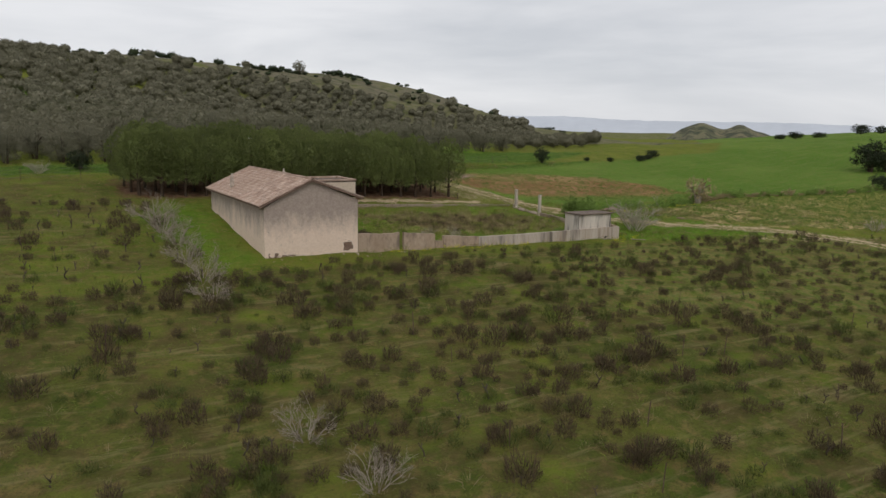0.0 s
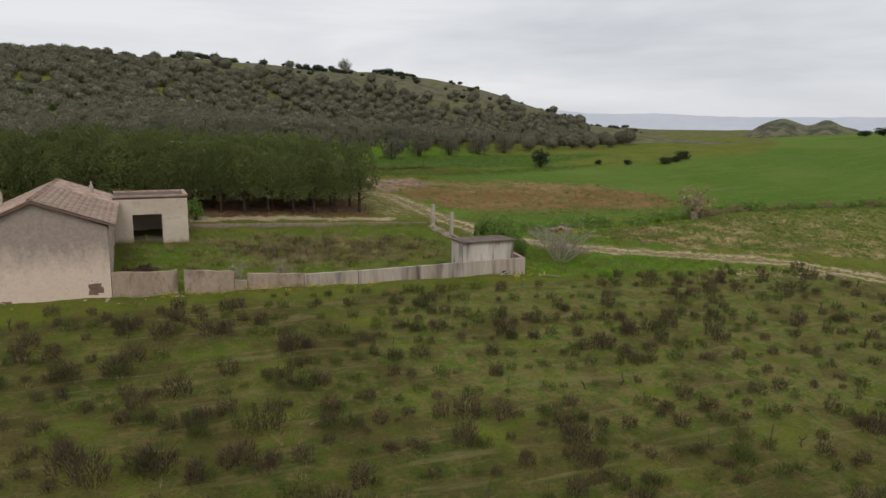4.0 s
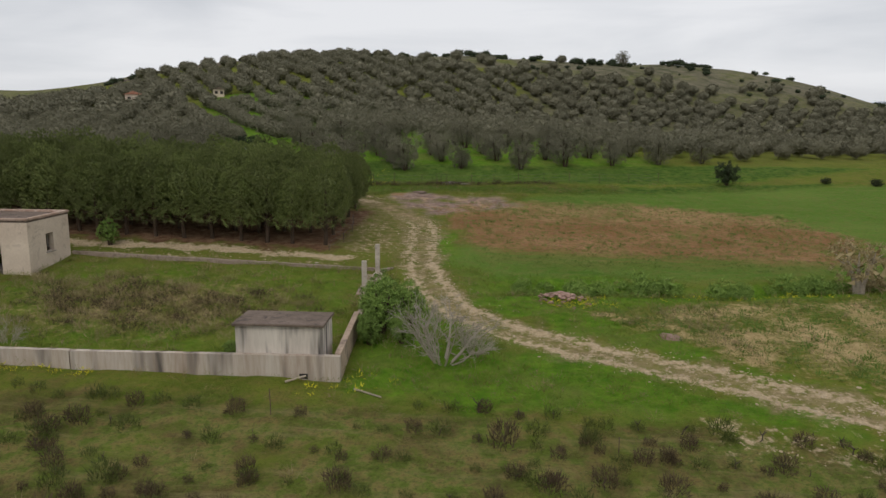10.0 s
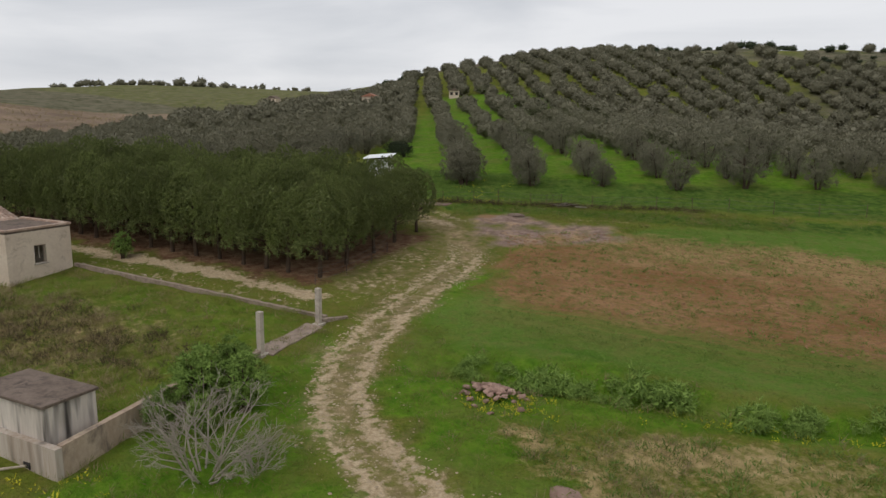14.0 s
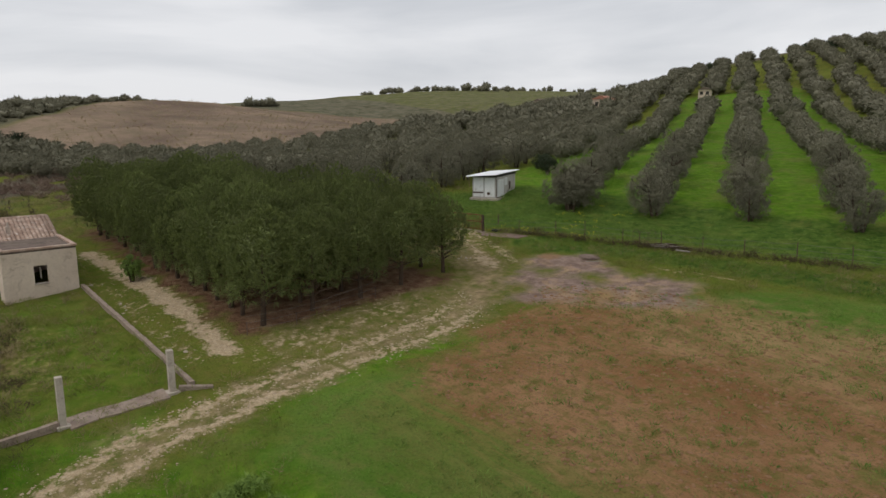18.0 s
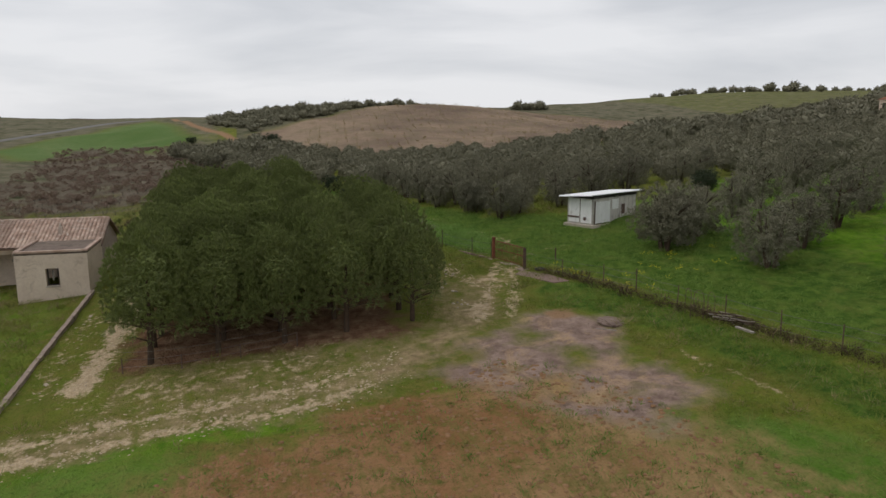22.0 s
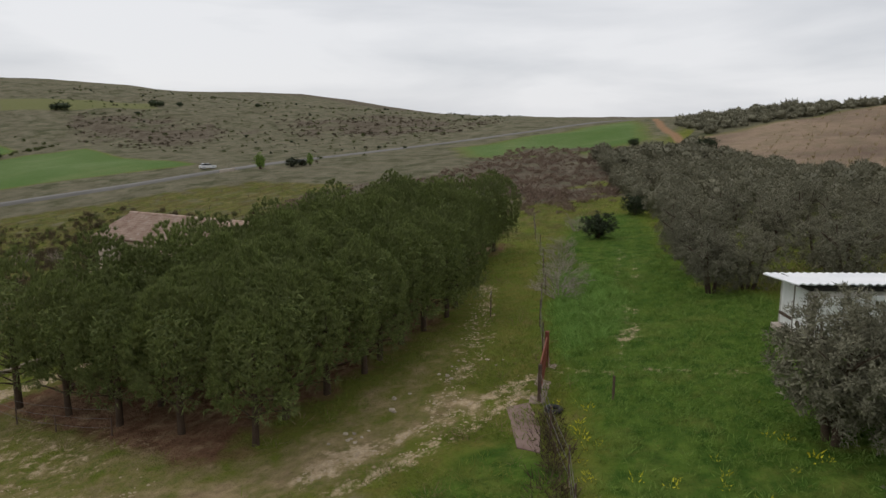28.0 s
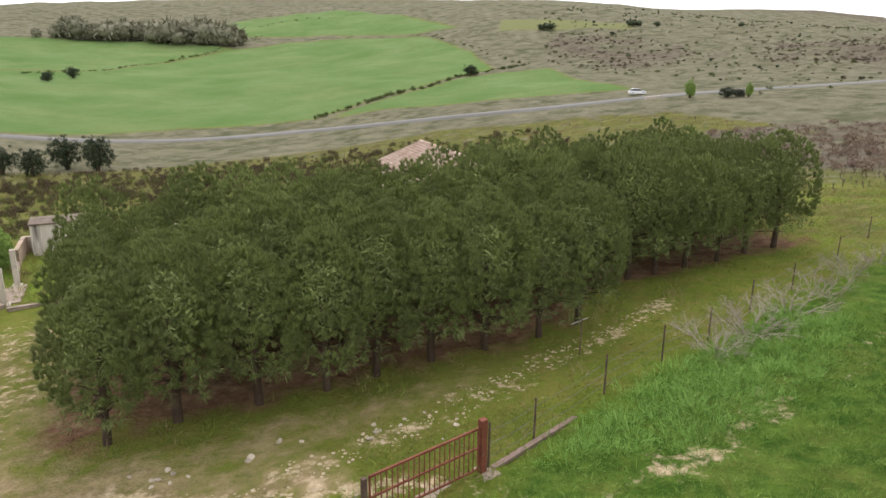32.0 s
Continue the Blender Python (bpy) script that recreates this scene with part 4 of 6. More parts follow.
wall_run("yard_wall", (24.45, 55.75), (28.35, 55.72), 0.3, 6.88, 6.74, 1.6, M_WALL, "low ruined plastered wall with a crumbled top beside the house", 0.12)
wall_run("yard_wall", (28.75, 55.7), (31.9, 55.68), 0.3, 6.72, 6.42, 1.6, M_WALL, "low plastered yard wall with a broken gap at its end", 0.12)
wall_run("yard_wall", (31.95, 55.68), (32.75, 55.67), 0.3, 5.85, 5.8, 1.2, M_WALL, "broken-down stub of the yard wall", 0.1)
wall_run("yard_wall", (32.8, 55.66), (36.6, 55.64), 0.3, 6.25, 5.9, 1.6, M_WALL, "low plastered yard wall stained dark along the top", 0.08)
wall_run("yard_wall", (36.65, 55.64), (40.5, 55.62), 0.3, 5.87, 5.86, 1.6, M_CEMENT, "low cement-rendered yard wall blackened with damp", 0.03)
wall_run("yard_wall", (40.55, 55.62), (54.15, 55.5), 0.3, 5.84, 5.92, 1.6, M_CEMENT, "cement-rendered yard wall with rust and dark streaks", 0.02)
wall_run("yard_wall", (54.0, 55.66), (53.9, 61.6), 0.3, 5.97, 6.5, 1.6, M_WALL, "short return of the yard wall beside the cistern", 0.02)
wall_run("kerb_wall", (53.9, 61.7), (53.3, 67.7), 0.26, 5.72, 6.1, 0.6, M_DIRTCON, "knee-high concrete kerb wall in grass", 0.03)
wall_run("kerb_wall", (30.05, 74.1), (53.2, 73.95), 0.26, 7.38, 6.48, 0.6, M_DIRTCON, "long low concrete kerb wall along the lane", 0.05)
wall_run("kerb_wall", (53.45, 73.2), (54.3, 74.6), 0.26, 6.5, 6.45, 0.6, M_DIRTCON, "broken corner of the kerb wall by a gate pillar", 0.06)
for x, y, top in ((53.45, 72.85, 8.45), (53.3, 67.9, 8.2)):
    pil = base_empty("gate_pillar", x, y, gz(x, y) - 0.15, 0, "slim square pale concrete gate pillar", "pillar", "yard gate pillars")
    h = top - gz(x, y) + 0.15
    part("shaft", roughen(block(-0.15, 0.15, -0.15, 0.15, 0, h, 0.02), 0.01, 0.3), M_CONCRETE, pil)
    part("plinth", roughen(block(-0.3, 0.3, -0.3, 0.3, 0, 0.28, 0.03), 0.03, 0.3), M_CONCRETE, pil)
thr_pts = [(53.2 + 0.0 * s, 68.1 + 4.5 * s / 6) for s in range(7)]
tv, tf = [], []
for s, (x, y) in enumerate(thr_pts):
    for k in range(3):
        xx = x - 0.5 + 0.62 * k + 0.1 * noise.noise((s, k, 0))
        tv += [(xx, y, gz(xx, y) + 0.07), (xx, y, gz(xx, y) - 0.2)]
for s in range(6):
    for k in range(2):
        a = 6 * s + 2 * k
        tf += [(a, a + 2, a + 8, a + 6), (a + 1, a + 7, a + 9, a + 3)]
    a, b = 6 * s, 6 * s + 4
    tf += [(a, a + 6, a + 7, a + 1), (b, b + 1, b + 7, b + 6)]
tf += [(0, 1, 3, 2), (2, 3, 5, 4), (36, 38, 39, 37), (38, 40, 41, 39)]
tagged(part("gate_threshold", solid(tv, tf), M_DIRTCON), "cracked pale concrete threshold between the gate pillars", "threshold")

# ---- the cistern in the yard's corner ----
cist = base_empty("water_cistern", 0, 0, 0, 0, "square rendered water cistern streaked with black, under a brown slab", "cistern")
part("tank", roughen(block(48.9, 53.25, 55.7, 57.92, 4.2, 7.32, 0.03), 0.015, 0.8, 2), M_TANK, cist)
part("cover_slab", roughen(block(48.8, 53.35, 55.5, 58.02, 7.3, 7.43, 0.03), 0.02, 0.8, 2), M_SLAB, cist)
part("outlet_hole", roughen(block(52.15, 52.55, 55.325, 55.37, 4.75, 5.0), 0.03, 0.2, 2), M_VOID, cist, "dark broken outlet hole at the wall's foot")
tagged(part("fallen_post", rod((55.0, 54.4, gz(55.0, 54.4) + 0.08), (56.4, 53.7, gz(56.4, 53.7) + 0.08), 0.06, 7, 0.04), M_STONE), "short pale broken post lying in grass", "post")
tagged(part("fallen_post", rod((51.6, 54.7, gz(51.6, 54.7) + 0.06), (52.5, 55.2, gz(52.5, 55.2) + 0.3), 0.06, 7, 0.05), M_STONE), "pale post stub leaning on the cistern wall", "post")

# ---- the white hut ----
HUT_TURN = 26.5
hut_x, hut_y = 31.55, 115.2
hut_z = gz(hut_x, hut_y) - 0.2
hut = base_empty("white_hut", hut_x, hut_y, hut_z - 0.05, HUT_TURN, "white panel hut with a sloping white sheet roof in grass", "hut")
# local x runs across the hut, y along it
part("plinth", roughen(block(-1.55, 1.55, -3.3, 3.3, -0.6, 0.12, 0.03), 0.03, 0.5, 2), M_CONCRETE, hut)
part("body", block(-1.3, 1.3, -3.0, 3.0, 0.1, 2.35), M_HUT_SIDE, hut)
wide_panel = part("wall_panel", block(1.29, 1.36, -2.75, -0.75, 0.22, 2.02, 0.01), M_HUT, hut, "large white sheet leaning on the side wall")
part("panel_edge", block(1.3, 1.35, -2.86, -2.76, 0.18, 2.08), M_STEEL, wide_panel)
part("panel_foot", block(1.3, 1.35, -2.75, -0.75, 0.14, 0.215), M_STEEL, wide_panel)
part("wall_panel", block(1.29, 1.34, -0.45, 0.45, 1.25, 2.1, 0.01), M_HUT, hut)
for y in (0.75, 2.0):
    part("wall_panel", block(1.29, 1.33, y - 0.1, y + 1.0, 0.25, 2.15, 0.01), M_HUT_SIDE, hut)
part("side_hatch", block(1.3, 1.37, 0.9, 1.35, 0.75, 1.6), M_STEEL, hut, "dark rusty hatch")
for k in range(2):
    x = -0.64 + 1.27 * k
    dr = part("end_door", block(x - 0.6, x + 0.6, -3.06, -2.98, 0.24, 2.2, 0.01), M_HUT, hut)
    part("door_edge", block(x + 0.585, x + 0.63, -3.075, -2.98, 0.24, 2.22), M_TIMBER, dr)
part("door_strap", block(-1.24, -0.1, -3.1, -3.062, 0.62, 0.76), M_STEEL, hut, "dark iron strap across the door")
part("latch_plate", rod((0.5, -3.06, 0.6), (0.5, -3.1, 0.6), 0.16, 12), M_STEEL, hut)
for x in (-1.24, 1.24):
    for y in (-3.0, 3.0):
        part("corner_post", block(x - 0.06, x + 0.06, y - 0.07, y + 0.07, 0.2, 2.4), M_HUT_SIDE, hut)
# added black strips stand for the shade under the roof's overhang
part("eave_board", block(1.32, 1.38, -3.1, 3.05, 2.3, 2.5), M_VOID, hut, "black strip drawn as shade under the roof's edge")
part("eave_board", block(-1.3, 1.3, -3.12, -3.08, 2.3, 2.5), M_VOID, hut)
rp, rf = [], []
NR = 42
for i in range(NR + 1):
    y = -3.75 + 7.3 * i / NR
    c = 0.035 * (1 if i % 2 else -1)
    rp += [(-1.75, y, 2.42 + c), (1.65, y, 2.68 + c), (1.65, y, 2.63 + c), (-1.75, y, 2.37 + c)]
    if i:
        k = 4 * i
        rf += [(k - 4 + j, k - 4 + (j + 1) % 4, k + (j + 1) % 4, k + j) for j in range(4)]
rf += [(0, 1, 2, 3), (4 * NR + 3, 4 * NR + 2, 4 * NR + 1, 4 * NR)]
part("roof_sheet", solid(rp, rf), M_HUT_ROOF, hut, "white corrugated roof sheet")
for y in (-2.9, 0, 2.9):
    part("rafter", block(-1.6, 1.55, y - 0.04, y + 0.04, 2.33, 2.42), M_TIMBER, hut)

# ---- rusty field gate, its posts and the wire fence ----
gate = base_empty("field_gate", 38.45, 102.95, gz(38.45, 102.95), math.degrees(math.atan2(0.95, 3.6)), "closed rust-red steel bar gate between two posts", "gate")
gw = 3.68
part("hinge_post", block(-0.1, 0.1, -0.09, 0.09, -0.3, 1.62, 0.012), M_RUST, gate, "thick rust-red post")
part("latch_post", block(gw + 0.08, gw + 0.2, -0.07, 0.07, -0.3, 1.42, 0.012), M_STEEL, gate)
leaf = part("gate_leaf", block(0.14, gw, -0.025, 0.025, 1.36, 1.42), M_RUST, gate)
for z in (0.12, 0.78):
    part("rail", block(0.14, gw, -0.022, 0.022, z, z + 0.05), M_RUST, leaf)
for k in range(22):
    x = 0.16 + (gw - 0.18) * k / 21
    part("bar", rod((x, 0, 0.12), (x, 0, 1.4), 0.017 if 0 < k < 21 else 0.028, 6), M_RUST, leaf)
part("latch", block(gw - 0.05, gw + 0.16, -0.05, -0.02, 0.72, 0.8), M_STEEL, gate)
slab_pts = [(42.4, 103.6), (43.0, 102.9), (46.0, 104.5), (46.3, 105.4), (44.4, 104.75)]
tagged(part("concrete_slab", roughen(solid([(x, y, gz(x, y) + 0.05) for x, y in slab_pts] + [(x, y, gz(x, y) - 0.25) for x, y in slab_pts], [tuple(range(5)), (9, 8, 7, 6, 5)] + [(i, 5 + i, 5 + (i + 1) % 5, (i + 1) % 5) for i in range(5)]), 0.03, 0.7), M_WETSLAB), "tilted brownish concrete slab beside the gate", "slab")
tagged(part("gate_sill", solid([(x, y, gz(x, y) + dz) for dz in (0.03, -0.2) for x, y in ((38.2, 102.6), (42.5, 103.6), (42.4, 104.2), (38.0, 103.3))], [(0, 1, 2, 3), (7, 6, 5, 4), (0, 4, 5, 1), (1, 5, 6, 2), (2, 6, 7, 3), (3, 7, 4, 0)]), M_DIRTCON), "pale concrete sill under the gate", "sill")
tagged(part("sill_strip", solid([(x, y, gz(x, y) + dz) for dz in (0.03, -0.2) for x, y in ((34.4, 101.4), (38.1, 102.8), (38.05, 102.98), (34.33, 101.56))], [(0, 1, 2, 3), (7, 6, 5, 4), (0, 4, 5, 1), (1, 5, 6, 2), (2, 6, 7, 3), (3, 7, 4, 0)]), M_WETSLAB), "narrow pale concrete strip under the fence", "kerb")


def fence(points, label, tall=1.35):
    f = base_empty("wire_fence", 0, 0, 0, 0, label, "fence")
    spots = []
    for i, (x, y) in enumerate(points):
        h = tall * (1 + 0.15 * noise.noise((x, y, 7)))
        lean = 0.12 * noise.noise((x, y, 11))
        z = gz(x, y)
        part("post", rod((x, y, z - 0.2), (x + lean, y + 0.5 * lean, z + h), 0.035, 6, 0.03), M_STEEL, f)
        spots.append(Vector((x, y, z)))
    for a, b in zip(spots, spots[1:]):
        for hh in (0.35, 0.75, 1.15):
            mid = (a + b) / 2 + Vector((0, 0, hh - 0.06))
            w = rod(a + Vector((0, 0, hh)), mid, 0.009, 4)
            part("wire", w, M_WIRE, f)
            part("wire", rod(mid, b + Vector((0, 0, hh)), 0.009, 4), M_WIRE, f)
    return f


fence([(42.25, 104.0), (45.2, 105.4), (48.0, 106.9), (50.4, 107.8), (53.6, 108.5), (56.6, 109.4), (59.6, 110.3), (62.3, 111.3), (65.4, 112.8), (68.7, 113.9), (72, 115.0), (76, 116.2), (80, 117.4), (84, 118.4)], "leaning rusty posts with slack wire along the olive grove")
fence([(38.2, 102.85), (36.2, 102.0), (32.6, 100.6), (29.2, 99.5), (26.2, 98.7), (22.5, 97.3), (18.2, 95.8), (12, 93.4), (5.9, 90.8), (0, 88.6), (-6, 86.4)], "rusty posts and slack wire beside the pine grove", 1.45)
fence([(48.6, 79.0), (49.2, 82.0), (49.4, 85.0), (49.0, 88.0)], "short rusty stakes strung with wire before the pines", 0.8)
for x, y in ((41.3, 106.6),):
    tagged(part("lone_post", rod((x, y, gz(x, y) - 0.1), (x, y, gz(x, y) + 0.95), 0.05, 6), M_STEEL), "short dark steel post standing alone in grass", "post")
tag_x, tag_y = 31.2, 97.2
st = base_empty("crossed_stake", tag_x, tag_y, gz(tag_x, tag_y), 20, "thin dark stake with a crossbar among grass", "stake")
part("upright", rod((0, 0, -0.1), (0, 0, 1.5), 0.03, 6), M_STEEL, st)
part("crossbar", rod((-0.4, 0, 1.42), (0.7, 0, 1.46), 0.02, 6), M_TIMBER, st)
tyre = bmesh.new()
for i in range(24):
    a = 6.2832 * i / 24
    for j in range(8):
        b = 6.2832 * j / 8
        tyre.verts.new(((0.27 + 0.1 * math.cos(b)) * math.cos(a), (0.27 + 0.1 * math.cos(b)) * math.sin(a), 0.09 + 0.09 * math.sin(b)))
tyre.verts.ensure_lookup_table()
for i in range(24):
    for j in range(8):
        tyre.faces.new([tyre.verts[8 * i + j], tyre.verts[8 * ((i + 1) % 24) + j], tyre.verts[8 * ((i + 1) % 24) + (j + 1) % 8], tyre.verts[8 * i + (j + 1) % 8]])
bmesh.ops.transform(tyre, matrix=Matrix.Translation((42.9, 104.75, gz(42.9, 104.75) + 0.03)), verts=tyre.verts)
tagged(part("old_tyre", tyre, M_RUBBER), "old black tyre lying in grass by the gate", "tyre")

# ---- the country road ----
rv, rq = [], []
rl = []
for (ax, ay), (bx, by) in zip(ROAD, ROAD[1:]):
    n = max(1, int(math.hypot(bx - ax, by - ay) / 3))
    rl += [(ax + (bx - ax) * i / n, ay + (by - ay) * i / n) for i in range(n)]
rl = np.array(rl + [ROAD[-1]])
for _ in range(10):
    rl[1:-1] = (rl[:-2] + rl[2:] + 2 * rl[1:-1]) / 4
tan = np.gradient(rl, axis=0)
tan /= np.linalg.norm(tan, axis=1)[:, None]
for (x, y), (tx, ty) in zip(rl, tan):
    for k in (-2.1, 0, 2.1):
        xx, yy = x - ty * k, y + tx * k
        rv.append((xx, yy, float(np.max([gz(x - ty * q, y + tx * q) for q in (-2.6, 0, 2.6)])) + 0.12))
    for k in (-2.9, 2.9):
        xx, yy = x - ty * k, y + tx * k
        rv.append((xx, yy, gz(xx, yy) - 0.6))
for i in range(len(rl) - 1):
    a, b = 5 * i, 5 * i + 5
    rq += [(a, a + 1, b + 1, b), (a + 1, a + 2, b + 2, b + 1), (a + 3, a, b, b + 3), (a + 2, a + 4, b + 4, b + 2)]
tagged(new("road", mesh_of("road", rv, rq, M_ASPHALT, True)), "narrow worn grey asphalt country road", "road", kind="structure")

# ---- plants ----
rng = np.random.default_rng(4)


def tube(points, radii, sides=6):
    """Corners and quads of a tapering limb."""
    pts = np.asarray(points, float)
    v, f = [], []
    for i, p in enumerate(pts):
        t = pts[min(i + 1, len(pts) - 1)] - pts[max(i - 1, 0)]
        t = t / (np.linalg.norm(t) + 1e-9)
        a = np.cross(t, (0.3, 1, 0.2))
        a /= np.linalg.norm(a)
        b = np.cross(t, a)
        for k in range(sides):
            c = 6.2832 * k / sides
            v.append(p + radii[i] * (math.cos(c) * a + math.sin(c) * b))
        if i:
            o = sides * (i - 1)
            f += [(o + k, o + (k + 1) % sides, o + sides + (k + 1) % sides, o + sides + k) for k in range(sides)]
    return np.array(v), np.array(f)


def joined(pieces):
    v, f, n = [], [], 0
    for a, b in pieces:
        v.append(a)
        f.append(b + n)
        n += len(a)
    return np.concatenate(v), np.concatenate(f)


def unit(n):
    d = rng.normal(size=(n, 3))
    return d / np.linalg.norm(d, axis=1)[:, None]


def blades(base, way, length, width, face=None):
    """One slim triangle for each base point, turned towards face, as corners and triangles."""
    side = np.cross(way, unit(len(way)) if face is None else face)
    side /= np.linalg.norm(side, axis=1)[:, None] + 1e-9
    w = (np.asarray(width) * np.ones(len(base)))[:, None] / 2
    tip = base + way * (np.asarray(length) * np.ones(len(base)))[:, None]
    v = np.stack([base - side * w, base + side * w, tip], 1).reshape(-1, 3)
    return v, np.arange(len(v)).reshape(-1, 3)


def leaf_crown(centres, radius, per, length, width, up=0.3, out=None, outward=0.6, burst=False):
    """Tufts of leaves round the centres."""
    n = len(centres)
    c = np.repeat(centres, per, 0)
    d = unit(n * per)
    if out is not None:
        d = d + outward * np.repeat(out, per, 0)
    d[:, 2] += up
    d /= np.linalg.norm(d, axis=1)[:, None]
    rad = np.repeat(np.asarray(radius) * np.ones(n), per)
    base = c + d * (rad * rng.uniform(0.1, 0.75, n * per))[:, None]
    way = (1.0 if burst else 0.55) * d + (0.4 if burst else 0.9) * unit(n * per) + (0, 0, 0.5 * up)
    way /= np.linalg.norm(way, axis=1)[:, None]
    face = unit(n * per) + (0 if burst else 2.2) * d
    if out is not None and not burst:
        face = face + 0.7 * np.repeat(out, per, 0)
    return blades(base, way, length * rng.uniform(0.7, 1.3, n * per), width * rng.uniform(0.7, 1.3, n * per), face)


def inner_leaves(centre, half, n, length, width):
    """Broad sprays that fill the shaded middle of a crown."""
    base = unit(n) * np.array(half) * (rng.uniform(0.15, 1.0, n) ** 0.5)[:, None] + np.array(centre)
    return blades(base, unit(n), length * rng.uniform(0.7, 1.3, n), width)


def pine_meshes(seed, tall=6.1, wide=1.95, clear=1.25, n=680, per=34):
    """A round-headed pine: a dense bumpy dome set all over with small upturned needle tufts."""
    global rng
    rng = np.random.default_rng(seed)
    bend = rng.uniform(-0.2, 0.2, 2)
    half = (tall - clear) * 0.5
    zz = np.linspace(-0.3, clear + half, 8)
    stem = np.stack([bend[0] * np.sin(zz / tall * 3), bend[1] * np.sin(zz / tall * 2.5), zz], 1)
    limbs = [tube(stem, np.linspace(0.18, 0.07, 8), 8)]
    knobs, swell = unit(30), rng.uniform(0.12, 0.46, 30)

    def dome(d, fill):
        """Points of the crown's skin in the directions d."""
        near = np.sqrt(np.clip((d @ knobs.T - 0.84) / 0.16, 0, 1))
        r = fill * (0.76 + (near * swell).max(1))
        z = np.clip(d[:, 2], -0.6, 1)
        girth = (1.0 - 0.22 * np.clip(z, 0, 1) - 0.12 * np.clip(-z, 0, 1))
        return np.stack([d[:, 0] * wide * 0.84 * girth * r, d[:, 1] * wide * girth * r, clear + half * 0.9 + z * half * r * 1.08], 1)

    k = np.arange(n) + 0.5
    zt = 1 - 1.78 * k / n
    az = k * 2.39996 + seed
    d = np.stack([np.sqrt(1 - zt ** 2) * np.cos(az), np.sqrt(1 - zt ** 2) * np.sin(az), zt], 1) + rng.normal(0, 0.05, (n, 3))
    d /= np.linalg.norm(d, axis=1)[:, None]
    tuft = dome(d, 1.04 - 0.16 * rng.uniform(0, 1, n) ** 1.4)
    o = d + (0, 0, 0.5)
    o /= np.linalg.norm(o, axis=1)[:, None]
    needles = leaf_crown(tuft, rng.uniform(0.09, 0.16, n), per, 0.19, 0.03, 0.95, o, 0.9, True)
    m = 70
    a = rng.uniform(0, 6.28, m)
    r = wide * rng.uniform(0.5, 0.95, m)
    sp = np.stack([0.7 * r * np.cos(a), r * np.sin(a), clear + half * rng.uniform(-0.05, 0.4, m)], 1)
    so = np.stack([np.cos(a), np.sin(a), np.full(m, -0.1)], 1)
    sprays = leaf_crown(sp, rng.uniform(0.2, 0.4, m), 20, 0.26, 0.035, 0.0, so, 1.0, True)
    for b in sp[::5]:
        limbs.append(tube([(0, 0, b[2] - 0.5), b * (0.5, 0.5, 1) - (0, 0, 0.2), b], [0.05, 0.03, 0.012], 5))
    crown = joined([needles, sprays, inner_leaves((0, 0, clear + half * 0.95), (wide * 0.44, wide * 0.6, half * 0.66), 1300, 0.3, 0.08)])
    tv, tf = joined(limbs)
    return mesh_of("trunk", tv, tf, M_BARK, True), mesh_of("crown", *crown, M_PINE)


def round_tree(seed, tall, wide, stems, n, per, leaf, leafw, leafmat, clear=0.5, lump=0.42, barkmat=None):
    global rng
    rng = np.random.default_rng(seed)
    limbs = []
    for k in range(stems):
        a = 6.2832 * k / stems + rng.uniform(0, 1)
        s = rng.uniform(0.15, 0.4) * wide
        pts = [(0.1 * math.cos(a), 0.1 * math.sin(a), -0.2), (0.35 * s * math.cos(a), 0.35 * s * math.sin(a), clear), (s * math.cos(a), s * math.sin(a), tall * 0.5), (1.3 * s * math.cos(a), 1.3 * s * math.sin(a), tall * 0.75)]
        limbs.append(tube(pts, [0.2, 0.13, 0.07, 0.025], 6))
        for j in range(3):
            b = a + rng.uniform(-1.2, 1.2)
            o = np.array(pts[2]) * rng.uniform(0.7, 1.1)
            limbs.append(tube([o, o + np.array([math.cos(b), math.sin(b), 0.7]) * wide * 0.4], [0.05, 0.015], 5))
    lobes = unit(7) * np.array([wide * 0.42, wide * 0.42, tall * 0.14]) + np.array([0, 0, clear + (tall - clear) * 0.47])
    lobes[:, 2] = np.maximum(lobes[:, 2], tall * 0.4)
    pts = []
    while len(pts) < n:
        c = lobes[rng.integers(7)]
        q = c + unit(1)[0] * np.array([wide * 0.58, wide * 0.58, tall * 0.36]) * rng.uniform(0.7, 1.0)
        if q[2] > clear * 0.8 + 0.1:
            pts.append(q)
    pts = np.array(pts)
    o = pts - np.array([0, 0, tall * 0.42])
    o /= np.linalg.norm(o, axis=1)[:, None]
    tufts = leaf_crown(pts, lump * rng.uniform(0.7, 1.25, n), per, leaf, leafw, 0.3, o, 0.6)
    crown = joined([tufts, inner_leaves((0, 0, tall * 0.46), (wide * 0.68, wide * 0.68, tall * 0.32), max(24, n * per // 10), min(0.24 * wide, 0.34 if n < 200 else 0.2), min(0.1 * wide, 0.14 if n < 200 else 0.055)) if n > 60 else inner_leaves((0, 0, tall * 0.46), (wide * 0.75, wide * 0.75, tall * 0.33), 30, 0.3 * wide, 0.16 * wide)])
    tv, tf = joined(limbs)
    return mesh_of("trunk", tv, tf, barkmat or M_BARK, True), mesh_of("crown", *crown, leafmat)


